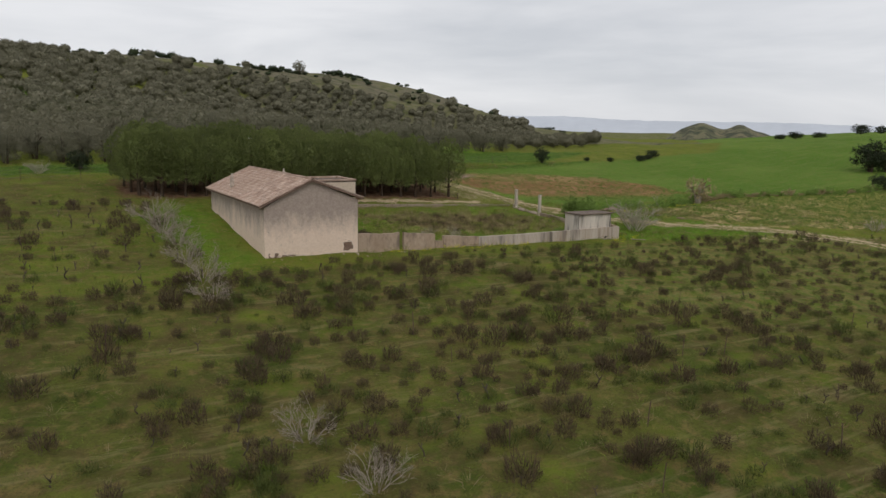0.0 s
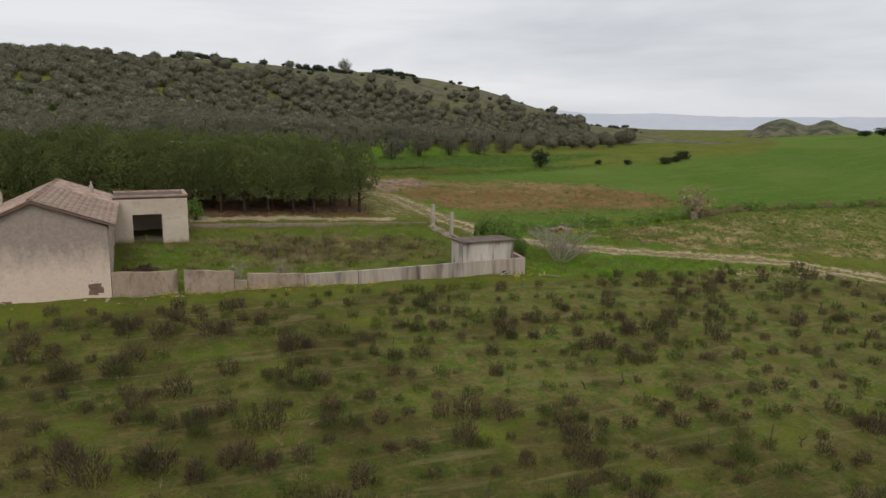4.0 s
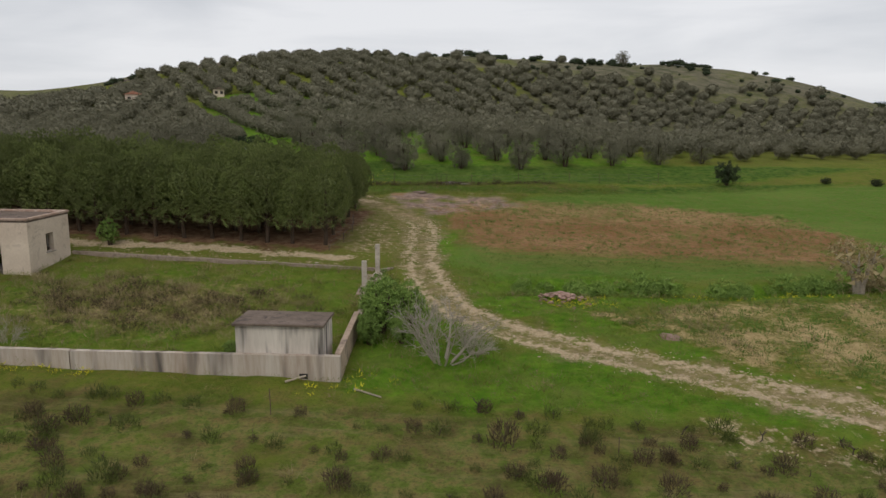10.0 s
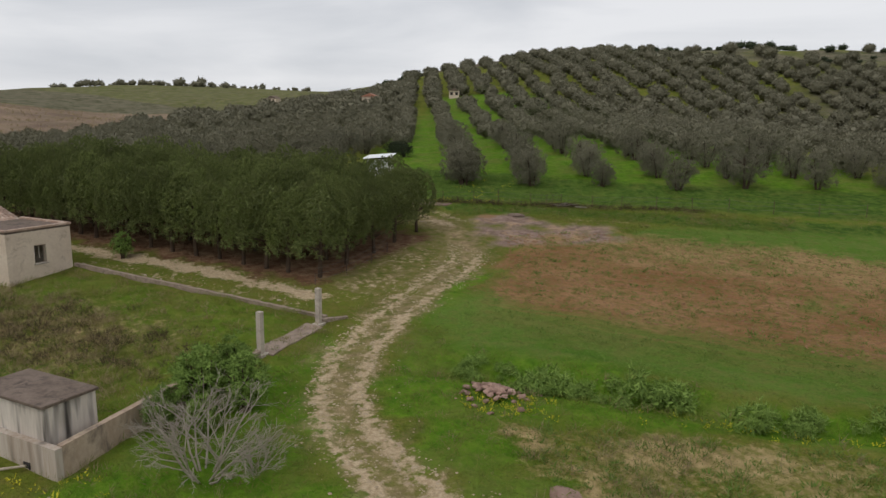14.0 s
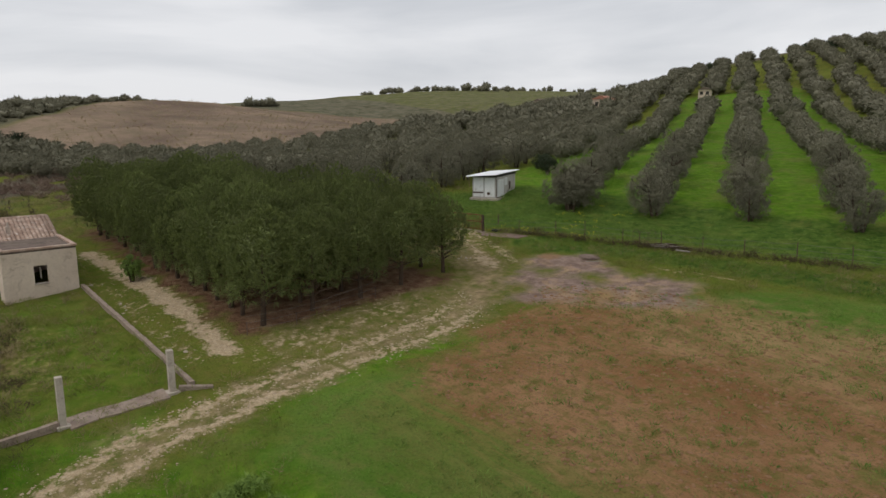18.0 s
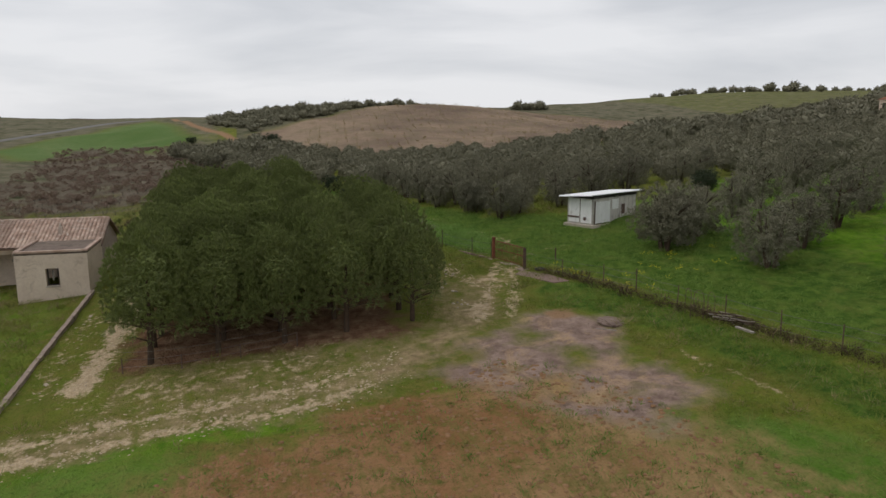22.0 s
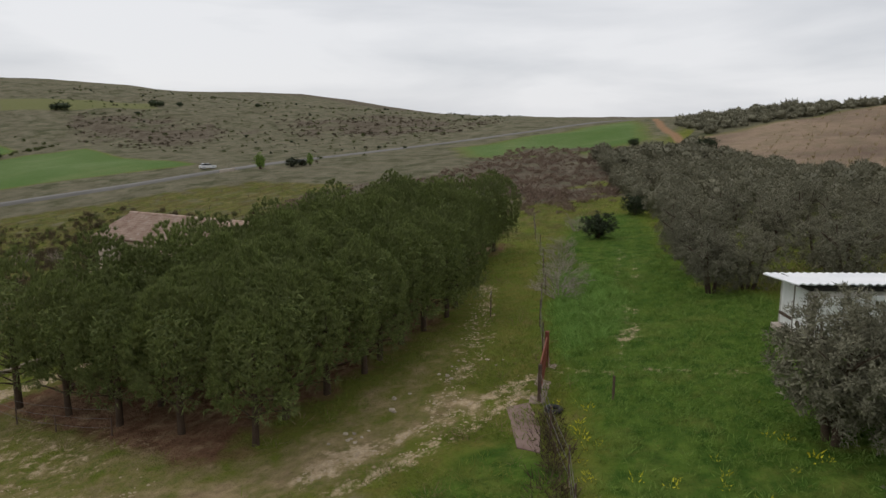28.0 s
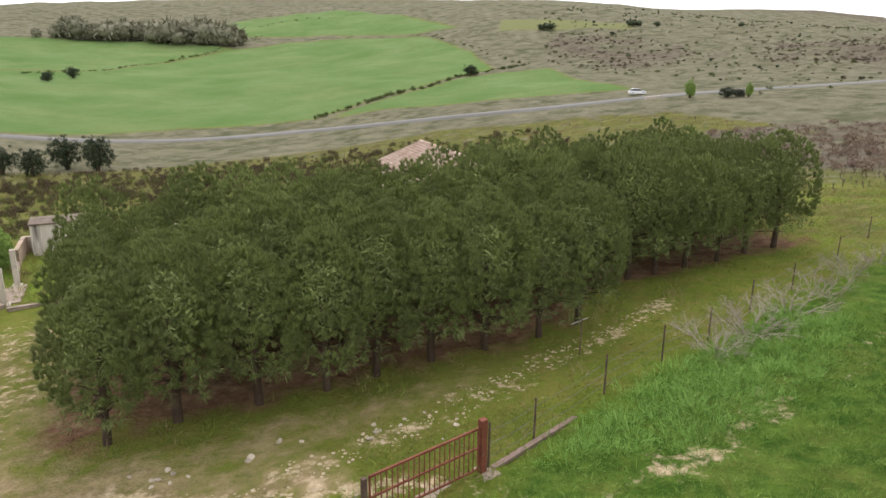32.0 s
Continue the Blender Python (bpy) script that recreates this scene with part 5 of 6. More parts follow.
def far_crown(seed, tall, wide, leaves, leaf, leafw, material):
    """A round bushy crown for the hillsides: a lumpy heart of foliage set thick with leaf sprays."""
    global rng
    rng = np.random.default_rng(seed)
    bm = bmesh.new()
    bmesh.ops.create_icosphere(bm, subdivisions=2, radius=1.0)
    for v in bm.verts:
        v.co *= 0.86 + 0.3 * noise.noise(v.co * 1.7 + Vector((seed, 0, 0)))
    hv = np.array([tuple(v.co) for v in bm.verts]) * (wide * 0.74, wide * 0.74, tall * 0.36) + (0, 0, tall * 0.42)
    hf = np.array([[v.index for v in f.verts] for f in bm.faces])
    pick = rng.integers(0, len(hf), leaves)
    w = rng.dirichlet((1, 1, 1), leaves)
    base = (hv[hf[pick]] * w[:, :, None]).sum(1)
    bm.free()
    out = base - (0, 0, tall * 0.4)
    out /= np.linalg.norm(out, axis=1)[:, None]
    way = 0.7 * out + 0.9 * unit(leaves) + (0, 0, 0.25)
    way /= np.linalg.norm(way, axis=1)[:, None]
    sprays = blades(base + 0.12 * wide * out * rng.uniform(-0.6, 1.0, leaves)[:, None], way, leaf * rng.uniform(0.7, 1.4, leaves), leafw, unit(leaves) + 0.8 * out)
    return mesh_of("crown", *joined([(hv, hf), sprays]), material)


def plant_tree(name, meshes, x, y, turn, size, label, category, group="", sink=0.0, squash=1.0):
    e = base_empty(name, x, y, gz(x, y) - sink, turn, label, category, group)
    e.scale = (size, size, size * squash)
    hung("trunk", meshes[0], e)
    hung("crown", meshes[1], e)
    return e


# the pine grove: five rows
pines = [pine_meshes(20 + i, 6.35 + 0.38 * (i % 3), 2.12 + 0.14 * (i % 2), 1.65) for i in range(5)]
ROWS_OF_PINES = [(80.3, 80.0, 10.5, 47.8), (83.8, 82.4, 10.0, 48.1), (87.2, 85.0, 9.6, 48.2), (90.8, 88.9, 12.0, 47.8), (94.7, 93.6, 28.8, 48.0)]
pr = random.Random(5)
for k, (y_e, y_w, x_w, x_e) in enumerate(ROWS_OF_PINES):
    n = round((x_e - x_w) / 2.3)
    for i in range(n + 1):
        x = x_w + (x_e - x_w) * i / n
        y = y_e + (y_w - y_e) * (47 - x) / 37
        x, y = x + pr.uniform(-0.25, 0.25), y + pr.uniform(-0.3, 0.3)
        plant_tree("pine_tree", pines[pr.randrange(5)], x, y, pr.choice((0, 180)) + pr.uniform(-14, 14), pr.uniform(0.87, 1.1), "young pine with a dense dark green crown and bare trunk", "pine tree", "pine grove")

# the olive groves
near_olive = round_tree(46, 4.3, 2.35, 4, 420, 84, 0.12, 0.036, M_OLIVE, 0.02, 0.36)
olives = [round_tree(40 + i, 4.3, 2.35, 3, 230, 68, 0.125, 0.036, M_OLIVE, 0.02, 0.42) for i in range(4)]
mid_olives = [far_crown(50 + i, 4.3, 2.5, 1250, 0.4, 0.15, M_OLIVE) for i in range(4)]
far_olives = [far_crown(60 + i, 4.5, 3.0, 400, 0.62, 0.34, M_OLIVE) for i in range(4)]
oaks = [round_tree(80 + i, 3.6, 1.8, 2, 130, 30, 0.22, 0.06, M_OAK, 0.1, 0.4) for i in range(2)]
orr = random.Random(9)
spots = []
UX, UY = -0.485, 0.875
for k in range(-1, 37):
    across = 93.2 + 7.8 * k
    for j in range(48):
        go = 78.5 - 0.9 * k - (1.6 if k == 3 else 0) + 5.3 * j + (orr.uniform(-1.0, 1.0) if j else 0.0)
        side = across + (orr.uniform(-0.5, 0.5) * (1.0 + 0.04 * j) if j else 0.0)
        x, y = UY * side + UX * go, -UX * side + UY * go
        if k == -1 and j < 6:
            continue
        bare_top = inside(np.array([x]), np.array([y]), HILL_TOP, 8)[0]
        if y > 352 or x > 330 or x - 0.55 * (y - 140) > 136 or orr.random() < 0.03 + 0.93 * bare_top or inside(np.array([x]), np.array([y]), KNOB, 4)[0] > 0.5:
            continue
        if min(math.hypot(x + 32, y - 214), math.hypot(x + 18, y - 236), math.hypot(x + 13, y - 227)) < 5.5:
            continue
        spots.append((x, y, j))
# the grove west of the hut, less regular
for i in range(26):
    for j in range(34):
        x = 25 - 5.2 * i + orr.uniform(-0.9, 0.9) - 1.5 * j
        y = 109.5 - 1.65 * i + 5.0 * j + orr.uniform(-0.9, 0.9)
        if (x > 27 and y < 121) or y > 300 or inside(np.array([x]), np.array([y]), BROWN_HILL, 1)[0] > 0.3 or orr.random() < 0.06:
            continue
        if (x - 44.2) * UY - (y - 113.4) * UX > -9.5:
            continue
        if x < -125 or min(math.hypot(x + 32, y - 214), math.hypot(x + 18, y - 236)) < 5.5:
            continue
        spots.append((x, y, 20 if y > 150 else 5))
near_spots = sorted(spots, key=lambda s: math.hypot((s[0] - 56) * 0.8, (s[1] - 106) * 1.2))[:56]
kept = set(near_spots)
for x, y, j in near_spots:
    sz = 1.2 if math.hypot(x - 43.4, y - 113.8) < 1.5 else 1.12 if math.hypot(x - 50.6, y - 116.9) < 1.5 else 0.8 if math.hypot(x - 57.7, y - 119.8) < 1.5 else orr.uniform(0.95, 1.18)
    plant_tree("olive_tree", near_olive if sz == 1.2 else olives[orr.randrange(4)], x, y, orr.uniform(0, 360), sz, "grey-green olive tree with a round bushy crown in grass", "olive tree", "olive grove", 0.1)

for x, y, sz in ((25.2, 108.2, 0.95), (20.4, 106.6, 0.9), (14.5, 105.0, 0.85)):
    plant_tree("olive_tree", olives[orr.randrange(4)], x, y, orr.uniform(0, 360), sz, "dark grey-green olive tree at the edge of a grass lane", "olive tree", "olive grove", 0.1)


def scatter(name, meshes, where, material, label, category):
    """Many small plants joined into one mesh. where: x, y, turn, size, height factor."""
    data = []
    for me in meshes:
        v = np.empty(len(me.vertices) * 3, np.float32)
        me.vertices.foreach_get("co", v)
        f = np.empty(len(me.loops), np.int32)
        me.loops.foreach_get("vertex_index", f)
        data.append((v.reshape(-1, 3), f.reshape(-1, me.polygons[0].loop_total)))
    vs, fs, n = [], [], 0
    ground_z = lie(np.array([w[0] for w in where]), np.array([w[1] for w in where]))
    for i, (x, y, turn, size, stretch) in enumerate(where):
        v, f = data[i % len(data)]
        c, s = math.cos(turn) * size, math.sin(turn) * size
        q = np.stack([c * v[:, 0] - s * v[:, 1] + x, s * v[:, 0] + c * v[:, 1] + y, v[:, 2] * size * stretch + ground_z[i]], 1)
        vs.append(q)
        fs.append(f + n)
        n += len(v)
    return tagged(new(name, mesh_of(name, np.concatenate(vs), np.concatenate(fs), material)), label, category, kind="stuff")


def quick(where, lo=0.7, hi=1.12, r=orr):
    return [(x, y, r.uniform(0, 6.28), r.uniform(lo, hi), 1.0) for x, y in where]


others = sorted([s for s in spots if s not in kept], key=lambda s: math.hypot((s[0] - 60) * 0.8, s[1] - 100))
middle = quick([(x, y) for x, y, j in others[:420]], 0.78, 1.15)
rest = quick([(x, y) for x, y, j in others[420:]], 0.72, 1.25)
scatter("hillside_olive_crowns", mid_olives, middle, M_OLIVE, "olive trees in rows at the foot of the hill", "olive grove")
scatter("far_olive_crowns", far_olives, rest, M_OLIVE, "olive trees covering the hillside in grey-green rows", "olive grove")

# ---- the overgrown vineyard ----
def shrub_mesh(seed, n, tall, wide, material, blade=0.3, width=0.03, lean=0.5):
    global rng
    rng = np.random.default_rng(seed)
    a = rng.uniform(0, 6.28, n)
    r = wide * 0.5 * np.sqrt(rng.uniform(0, 1, n))
    h = tall * rng.uniform(0.0, 0.75, n) * (1 - 0.5 * (r / wide))
    base = np.stack([r * np.cos(a), r * np.sin(a), h], 1)
    way = np.stack([np.cos(a) * lean * rng.uniform(0, 1.4, n), np.sin(a) * lean * rng.uniform(0, 1.4, n), rng.uniform(0.4, 1.2, n)], 1) + 0.35 * unit(n)
    way /= np.linalg.norm(way, axis=1)[:, None]
    return mesh_of("shrub", *blades(base, way, blade * rng.uniform(0.6, 1.5, n) * tall, width), material)


def stump_mesh(seed):
    """A gnarled bare vine."""
    global rng
    rng = np.random.default_rng(seed)
    p = np.array([0.0, 0, -0.1])
    trunk = [p]
    for k in range(4):
        p = p + np.array([rng.uniform(-0.1, 0.1), rng.uniform(-0.1, 0.1), 0.12])
        trunk.append(p)
    out = [tube(trunk, [0.05, 0.04, 0.035, 0.035, 0.04], 5)]
    for k in range(4):
        b = rng.uniform(0, 6.28)
        d = np.array([math.cos(b), math.sin(b), rng.uniform(0.5, 1.2)]) * rng.uniform(0.12, 0.26)
        out.append(tube([p, p + d * 0.6, p + d + (0, 0, 0.08)], [0.035, 0.022, 0.01], 4))
    return mesh_of("vine", *joined(out), M_VINEWOOD)


fr = random.Random(12)
DX, DY = 0.992, -0.125
brown_spots, green_spots, stump_spots, stake_spots = [], [], [], []
for k in range(-6, 38):
    for i in range(130):
        x = -62 + 1.25 * i + fr.uniform(-0.6, 0.6)
        y = 57.5 - 2.25 * k + (x - 40) * DY / DX + fr.uniform(-0.5, 0.5) * (0.5 if x > 30 else 1.0)
        if inside(np.array([x]), np.array([y]), VINE_FIELD, 0.5)[0] < 0.5 and inside(np.array([x]), np.array([y]), WEST_VINES, 0.5)[0] < 0.5:
            continue
        west = x < 13 and y > 50
        if near_line(np.array([x]), np.array([y]), TRACK)[0] < 2.2 or (15.2 < x < 25.5 and y > 53.5):
            continue
        u = fr.random()
        bare = np.clip((x - 62) / 16, 0, 1) if not west else 0.8
        if u < 0.2 + 0.7 * bare:
            stump_spots.append((x, y))
        if x < -14 or (west and x < -10):
            continue
        if fr.random() < (0.9 if y > 24 and x > 30 else 0.72 if y > 40 else 0.5) * (1 - 0.55 * bare):
            (brown_spots if fr.random() < (0.45 if x > 34 and y > 20 else 0.62) else green_spots).append((x, y))
        if fr.random() < 0.04:
            stake_spots.append((x, y))
extra = [(fr.uniform(-30, 92), fr.uniform(-12, 52)) for _ in range(4200)]
extra = [p for p in extra if float(wavy(np.array(p[0]), np.array(p[1]), 11.0, 3)) > -0.15 and inside(np.array([p[0]]), np.array([p[1]]), VINE_FIELD, 0.5)[0] > 0.5 and near_line(np.array([p[0]]), np.array([p[1]]), TRACK)[0] > 2.2]
brown_spots += extra[:1150]
green_spots += extra[1150:1950]


def sized(where, lo, hi):
    return [(x, y, fr.uniform(0, 6.28), (fr.uniform(lo, hi) * fr.choice((0.6, 0.8, 1.0, 1.0, 1.3)) * (0.84 if 22 < y < 54 and x > 34 else 1.0)), fr.uniform(0.8, 1.2)) for x, y in where]


scatter("brown_weed_clumps", [shrub_mesh(100 + i, 240, 1.0, 0.95, M_SHRUB, 0.26, 0.032, 0.42) for i in range(5)], sized(brown_spots, 0.55, 1.2), M_SHRUB, "dry brown weed clumps among old vines", "weeds")
scatter("green_weed_clumps", [shrub_mesh(110 + i, 160, 0.75, 0.85, M_WEED, 0.3, 0.032, 0.48) for i in range(5)], sized(green_spots, 0.55, 1.2), M_WEED, "dark green weed clumps among old vines", "weeds")
scatter("old_vine_stumps", [stump_mesh(120 + i) for i in range(5)], sized(stump_spots, 0.6, 1.0), M_VINEWOOD, "gnarled bare vine stumps standing in rows", "vines")
stake = mesh_of("stake", *tube([(0, 0, -0.1), (0.03, 0, 0.7), (0.08, 0.02, 1.35)], [0.03, 0.028, 0.025], 5), M_STEEL)
scatter("vineyard_stakes", [stake], sized(stake_spots, 0.7, 1.15), M_STEEL, "thin dark vineyard stakes leaning in weeds", "stakes")

# grass tufts over the near ground
tufts, lush_tufts, straw_tufts, yellow = [], [], [], []
for _ in range(36000):
    x, y = fr.uniform(-25, 96), fr.uniform(-10, 120)
    tufts.append((x, y))
tufts += [(fr.uniform(48, 78), fr.uniform(96, 114)) for _ in range(6000)] + [(fr.uniform(54, 76), fr.uniform(52, 80)) for _ in range(4000)]
tufts += [(fr.uniform(18, 46), fr.uniform(100, 119)) for _ in range(5000)]
tx, ty = (np.array([p[i] for p in tufts]) for i in (0, 1))
bad = (near_line(tx, ty, TRACK) < 1.8) | (near_line(tx, ty, LANE) < 1.1) | (inside(tx, ty, ASH, 1) > 0.4) | ((tx > 16) & (tx < 24.8) & (ty > 55.2) & (ty < 74)) | ((tx > 24) & (tx < 30.3) & (ty > 68.8) & (ty < 74.1)) | (inside(tx, ty, PINE_FLOOR, 1) > 0.5)
in_lush = inside(tx, ty, LUSH, 1) > 0.5
in_crop = (inside(tx, ty, CROP_EAST, 1) > 0.5) | (inside(tx, ty, RED_FIELD, 1) > 0.5)
in_straw = inside(tx, ty, STRAW_FIELD, 1) > 0.5
in_yard = inside(tx, ty, YARD, 1) > 0.6
in_field = inside(tx, ty, VINE_FIELD, 1) > 0.5
plain_tufts = []
for i, p in enumerate(tufts):
    if bad[i] or (in_crop[i] and fr.random() < 0.6) or (in_field[i] and fr.random() < 0.45):
        continue
    if in_lush[i] or in_crop[i]:
        lush_tufts.append(p)
    elif fr.random() < (0.45 if in_yard[i] else 0.3 if in_straw[i] else 0.08):
        straw_tufts.append(p)
    else:
        plain_tufts.append(p)
scatter("grass_tufts", [shrub_mesh(130 + i, 9, 0.26, 0.6, M_BLADE, 0.8, 0.022, 1.0) for i in range(4)], sized(plain_tufts, 0.6, 1.3), M_BLADE, "rough green grass tufts", "grass")
scatter("lush_grass_tufts", [shrub_mesh(140 + i, 10, 0.24, 0.6, M_LUSH, 0.8, 0.024, 1.0) for i in range(4)], sized(lush_tufts, 0.6, 1.2), M_LUSH, "bright green grass tufts", "grass")
scatter("straw_tufts", [shrub_mesh(150 + i, 18, 0.36, 0.6, M_STRAW, 0.8, 0.018, 0.9) for i in range(3)], sized(straw_tufts, 0.7, 1.3), M_STRAW, "dry straw-coloured grass tufts", "grass")

# ---- single trees, bushes and bare shrubs ----
def bare_mesh(seed, tall, spread, stems=9, material=None):
    """A leafless many-stemmed shrub, branching three times."""
    global rng
    rng = np.random.default_rng(seed)
    thick, thin = [], []

    def grow(p, d, length, r, level):
        mid = p + d * length * 0.5 + 0.06 * length * unit(1)[0]
        end = p + d * length + (0, 0, 0.08 * length)
        (thick if level < 2 else thin).append(tube([p, mid, end], [r, r * 0.8, r * 0.55], 5 if level == 0 else 4 if level == 1 else 3))
        if level < 3:
            for _ in range(5 if level == 2 else 4):
                nd = d + 0.85 * unit(1)[0]
                nd[2] = nd[2] * 0.7 + 0.1
                nd /= np.linalg.norm(nd)
                grow(p + (end - p) * rng.uniform(0.45, 1.0), nd, length * rng.uniform(0.42, 0.66), r * 0.52, level + 1)

    for k in range(stems):
        a = 6.2832 * k / stems + rng.uniform(-0.3, 0.3)
        lean = rng.uniform(0.3, 1.7)
        d = np.array([math.cos(a) * lean, math.sin(a) * lean, 0.85])
        d /= np.linalg.norm(d)
        grow(np.array([0.12 * math.cos(a), 0.12 * math.sin(a), -0.1]), d, spread * 0.46 * rng.uniform(0.7, 1.15), 0.027, 0)
    (sv, sf), (tv, tf) = joined(thick), joined(thin)
    lift = tall / max(sv[:, 2].max(), tv[:, 2].max(), 0.1)
    sv[:, 2] *= lift
    tv[:, 2] *= lift
    return mesh_of("branchwork", sv, sf, material or M_TWIG), mesh_of("twig_crown", tv, tf, material or M_TWIG)


bare = [bare_mesh(200 + i, 2.2, 2.5, 13) for i in range(3)]
grey_bare = [bare_mesh(204 + i, 2.2, 2.5, 12, M_TWIG_GREY) for i in range(2)]
br = random.Random(3)


def bare_shrub(x, y, size, label, squash=1.0, kinds=None):
    e = base_empty("bare_shrub", x, y, gz(x, y) - 0.05, br.uniform(0, 360), label, "shrub")
    e.scale = (size, size, size * squash)
    stems, twigs = br.choice(kinds or bare)
    hung("branchwork", stems, e)
    hung("twig_crown", twigs, e)
    return e


bare_shrub(59.0, 58.0, 1.95, "large grey leafless fig shrub spreading over grass", 1.05)
bare_shrub(60.6, 59.2, 0.9, "grey leafless fig shrub beside a larger one")
for x, y, s in ((10.4, 68.0, 1.4), (10.2, 64.5, 1.2), (10.8, 61.0, 1.2), (10.6, 56.0, 1.05), (10.7, 51.0, 1.2), (10.5, 47.0, 0.9), (10.1, 28.6, 0.95), (11.3, 23.8, 0.9)):
    bare_shrub(x, y, s, "pale grey leafless fig shrub in weeds", 1.1, grey_bare)
for x, y, s in ((27.0, 99.9, 1.0), (24.3, 98.9, 1.15), (21.0, 98.0, 1.0), (17.6, 96.9, 0.95), (14.2, 95.8, 0.9), (10.5, 94.8, 0.8)):
    bare_shrub(x, y, s, "grey leafless shrub grown through the wire fence", 0.8, grey_bare)
bare_shrub(1.8, 93.4, 0.9, "grey leafless shrub against a dark bush")
bare_shrub(35.5, 58.2, 0.6, "small pale leafless shrub behind the yard wall", 1.2)
bare_shrub(32.2, 57.6, 0.65, "small pale leafless shrub in the yard", 1.2)
almond = round_tree(230, 2.9, 1.7, 4, 60, 26, 0.2, 0.05, M_STRAW, 0.5, 0.4, M_TWIG_GREY)
plant_tree("almond_tree", almond, 87.8, 73.6, 20, 1.42, "pale almond tree coming into leaf at the field's edge", "tree")
bare_shrub(92.0, 49.6, 0.9, "reddish leafless shrub by the track", 1.0)

greens = [round_tree(220 + i, 2.9, 1.35, 5, 110, 46, 0.16, 0.06, M_BUSH, 0.15, 0.34) for i in range(2)]
for x, y, s in ((55.3, 61.6, 1.1), (55.0, 64.2, 0.95), (56.8, 62.8, 0.95), (54.9, 59.9, 0.7), (56.6, 60.4, 0.6)):
    plant_tree("green_bush", greens[br.randrange(2)], x, y, br.uniform(0, 360), s, "leafy bright green bush beside the yard wall", "bush")
plant_tree("green_bush", greens[0], 31.2, 77.4, 40, 0.72, "small light green sapling beside the lane", "sapling")
plant_tree("green_bush", greens[1], 48.0, 57.6, 80, 0.45, "low green bush growing against the cistern", "bush", squash=0.7)
for x, y, s, q in ((92.8, 118.2, 1.0, 1.0), (119.5, 116.9, 0.8, 0.6), (126.8, 120.5, 0.95, 0.6), (123, 118.2, 0.7, 0.6), (130, 70.2, 1.1, 0.85), (60.4, -25.2, 1.6, 1.0), (55.6, -33.5, 1.9, 1.05), (50.2, -30.5, 1.9, 1.1), (65.6, -29.5, 1.6, 1.0),
                   (-107.5, 91.9, 1.5, 0.95), (-110, 91.0, 1.25, 0.85), (-80.7, -6.0, 1.3, 0.6), (-83.5, -5.2, 1.0, 0.6), (-9.0, 96.6, 0.95, 0.75), (6.3, 96.7, 1.0, 0.75), (257, 172, 1.8, 0.5), (252, 175, 1.5, 0.45), (269, 170, 1.7, 0.45), (297, 170, 2.2, 0.6), (305, 166, 2.0, 0.55), (147, 81.5, 2.3, 0.85), (149.5, 80, 1.6, 0.8), (58.7, -195, 1.7, 0.8), (66.5, -182, 1.4, 0.8), 
                   (-70.5, -116, 1.7, 0.7), (27.5, 128.0, 0.9, 0.8), (24.2, 130.5, 0.8, 0.8), (-130, 70, 1.0, 0.7), (112, 118.5, 0.5, 0.7), (106, 119.5, 0.45, 0.7)):
    plant_tree("dark_evergreen_bush", oaks[br.randrange(2)], x, y, br.uniform(0, 360), s, "dense dark evergreen bush standing in a field", "bush", sink=0.15, squash=q)
plant_tree("lone_hill_tree", olives[0], 120.6, 346.5, 10, 1.55, "lone tree standing out on the hilltop", "tree", squash=1.1)
plant_tree("roadside_tree", greens[1], -75.5, -12.2, 10, 1.2, "small green tree on the road's verge", "tree", squash=1.2)
plant_tree("roadside_tree", greens[0], -84, -3, 60, 0.8, "small sparse tree near the road", "tree", squash=1.4)


def along(line, step, wide, r):
    out = []
    for (ax, ay), (bx, by) in zip(line, line[1:]):
        n = max(1, int(math.hypot(bx - ax, by - ay) / step))
        out += [(ax + (bx - ax) * (i + r.random()) / n + r.uniform(-wide, wide), ay + (by - ay) * (i + r.random()) / n + r.uniform(-wide, wide)) for i in range(n)]
    return out


def strew(ring, n, r):
    xs, ys = [p[0] for p in ring], [p[1] for p in ring]
    out = [(r.uniform(min(xs), max(xs)), r.uniform(min(ys), max(ys))) for _ in range(n)]
    keep = inside(np.array([p[0] for p in out]), np.array([p[1] for p in out]), ring, 1.0) > 0.5
    return [p for p, k in zip(out, keep) if k]


def blob_set(seed, n, per, tall, wide, leaf, leafw, material, count=3):
    return [round_tree(seed + i, tall, wide, 1, n, per, leaf, leafw, material, 0.02, wide * 0.3)[1] for i in range(count)]


hedge = blob_set(240, 22, 18, 0.8, 0.8, 0.24, 0.045, M_BUSH)
scatter("ditch_weeds", hedge, sized([p for p in along(DITCH, 0.3, 1.0, fr) if math.sin(p[0] * 0.9) + math.sin(p[0] * 0.37 + 1) > -0.5 or fr.random() < 0.5], 0.45, 1.25), M_BUSH, "rank green weeds filling the ditch", "weeds")
pale_hedge = blob_set(250, 12, 18, 0.9, 0.8, 0.3, 0.045, M_STRAW)
scatter("pale_ditch_brush", pale_hedge, sized(along([(88, 74.2), (97, 77), (112, 75), (130, 69), (160, 61.5)], 0.9, 0.9, fr), 0.5, 1.2), M_STRAW, "pale dry brush along the ditch", "brush")
scrubs = blob_set(260, 14, 9, 0.9, 1.1, 0.36, 0.07, M_THICKET)
w_slope = [(-75, 0), (-110, -20), (-105, -125), (-190, -260), (-480, -200), (-480, -60), (-200, -10)]
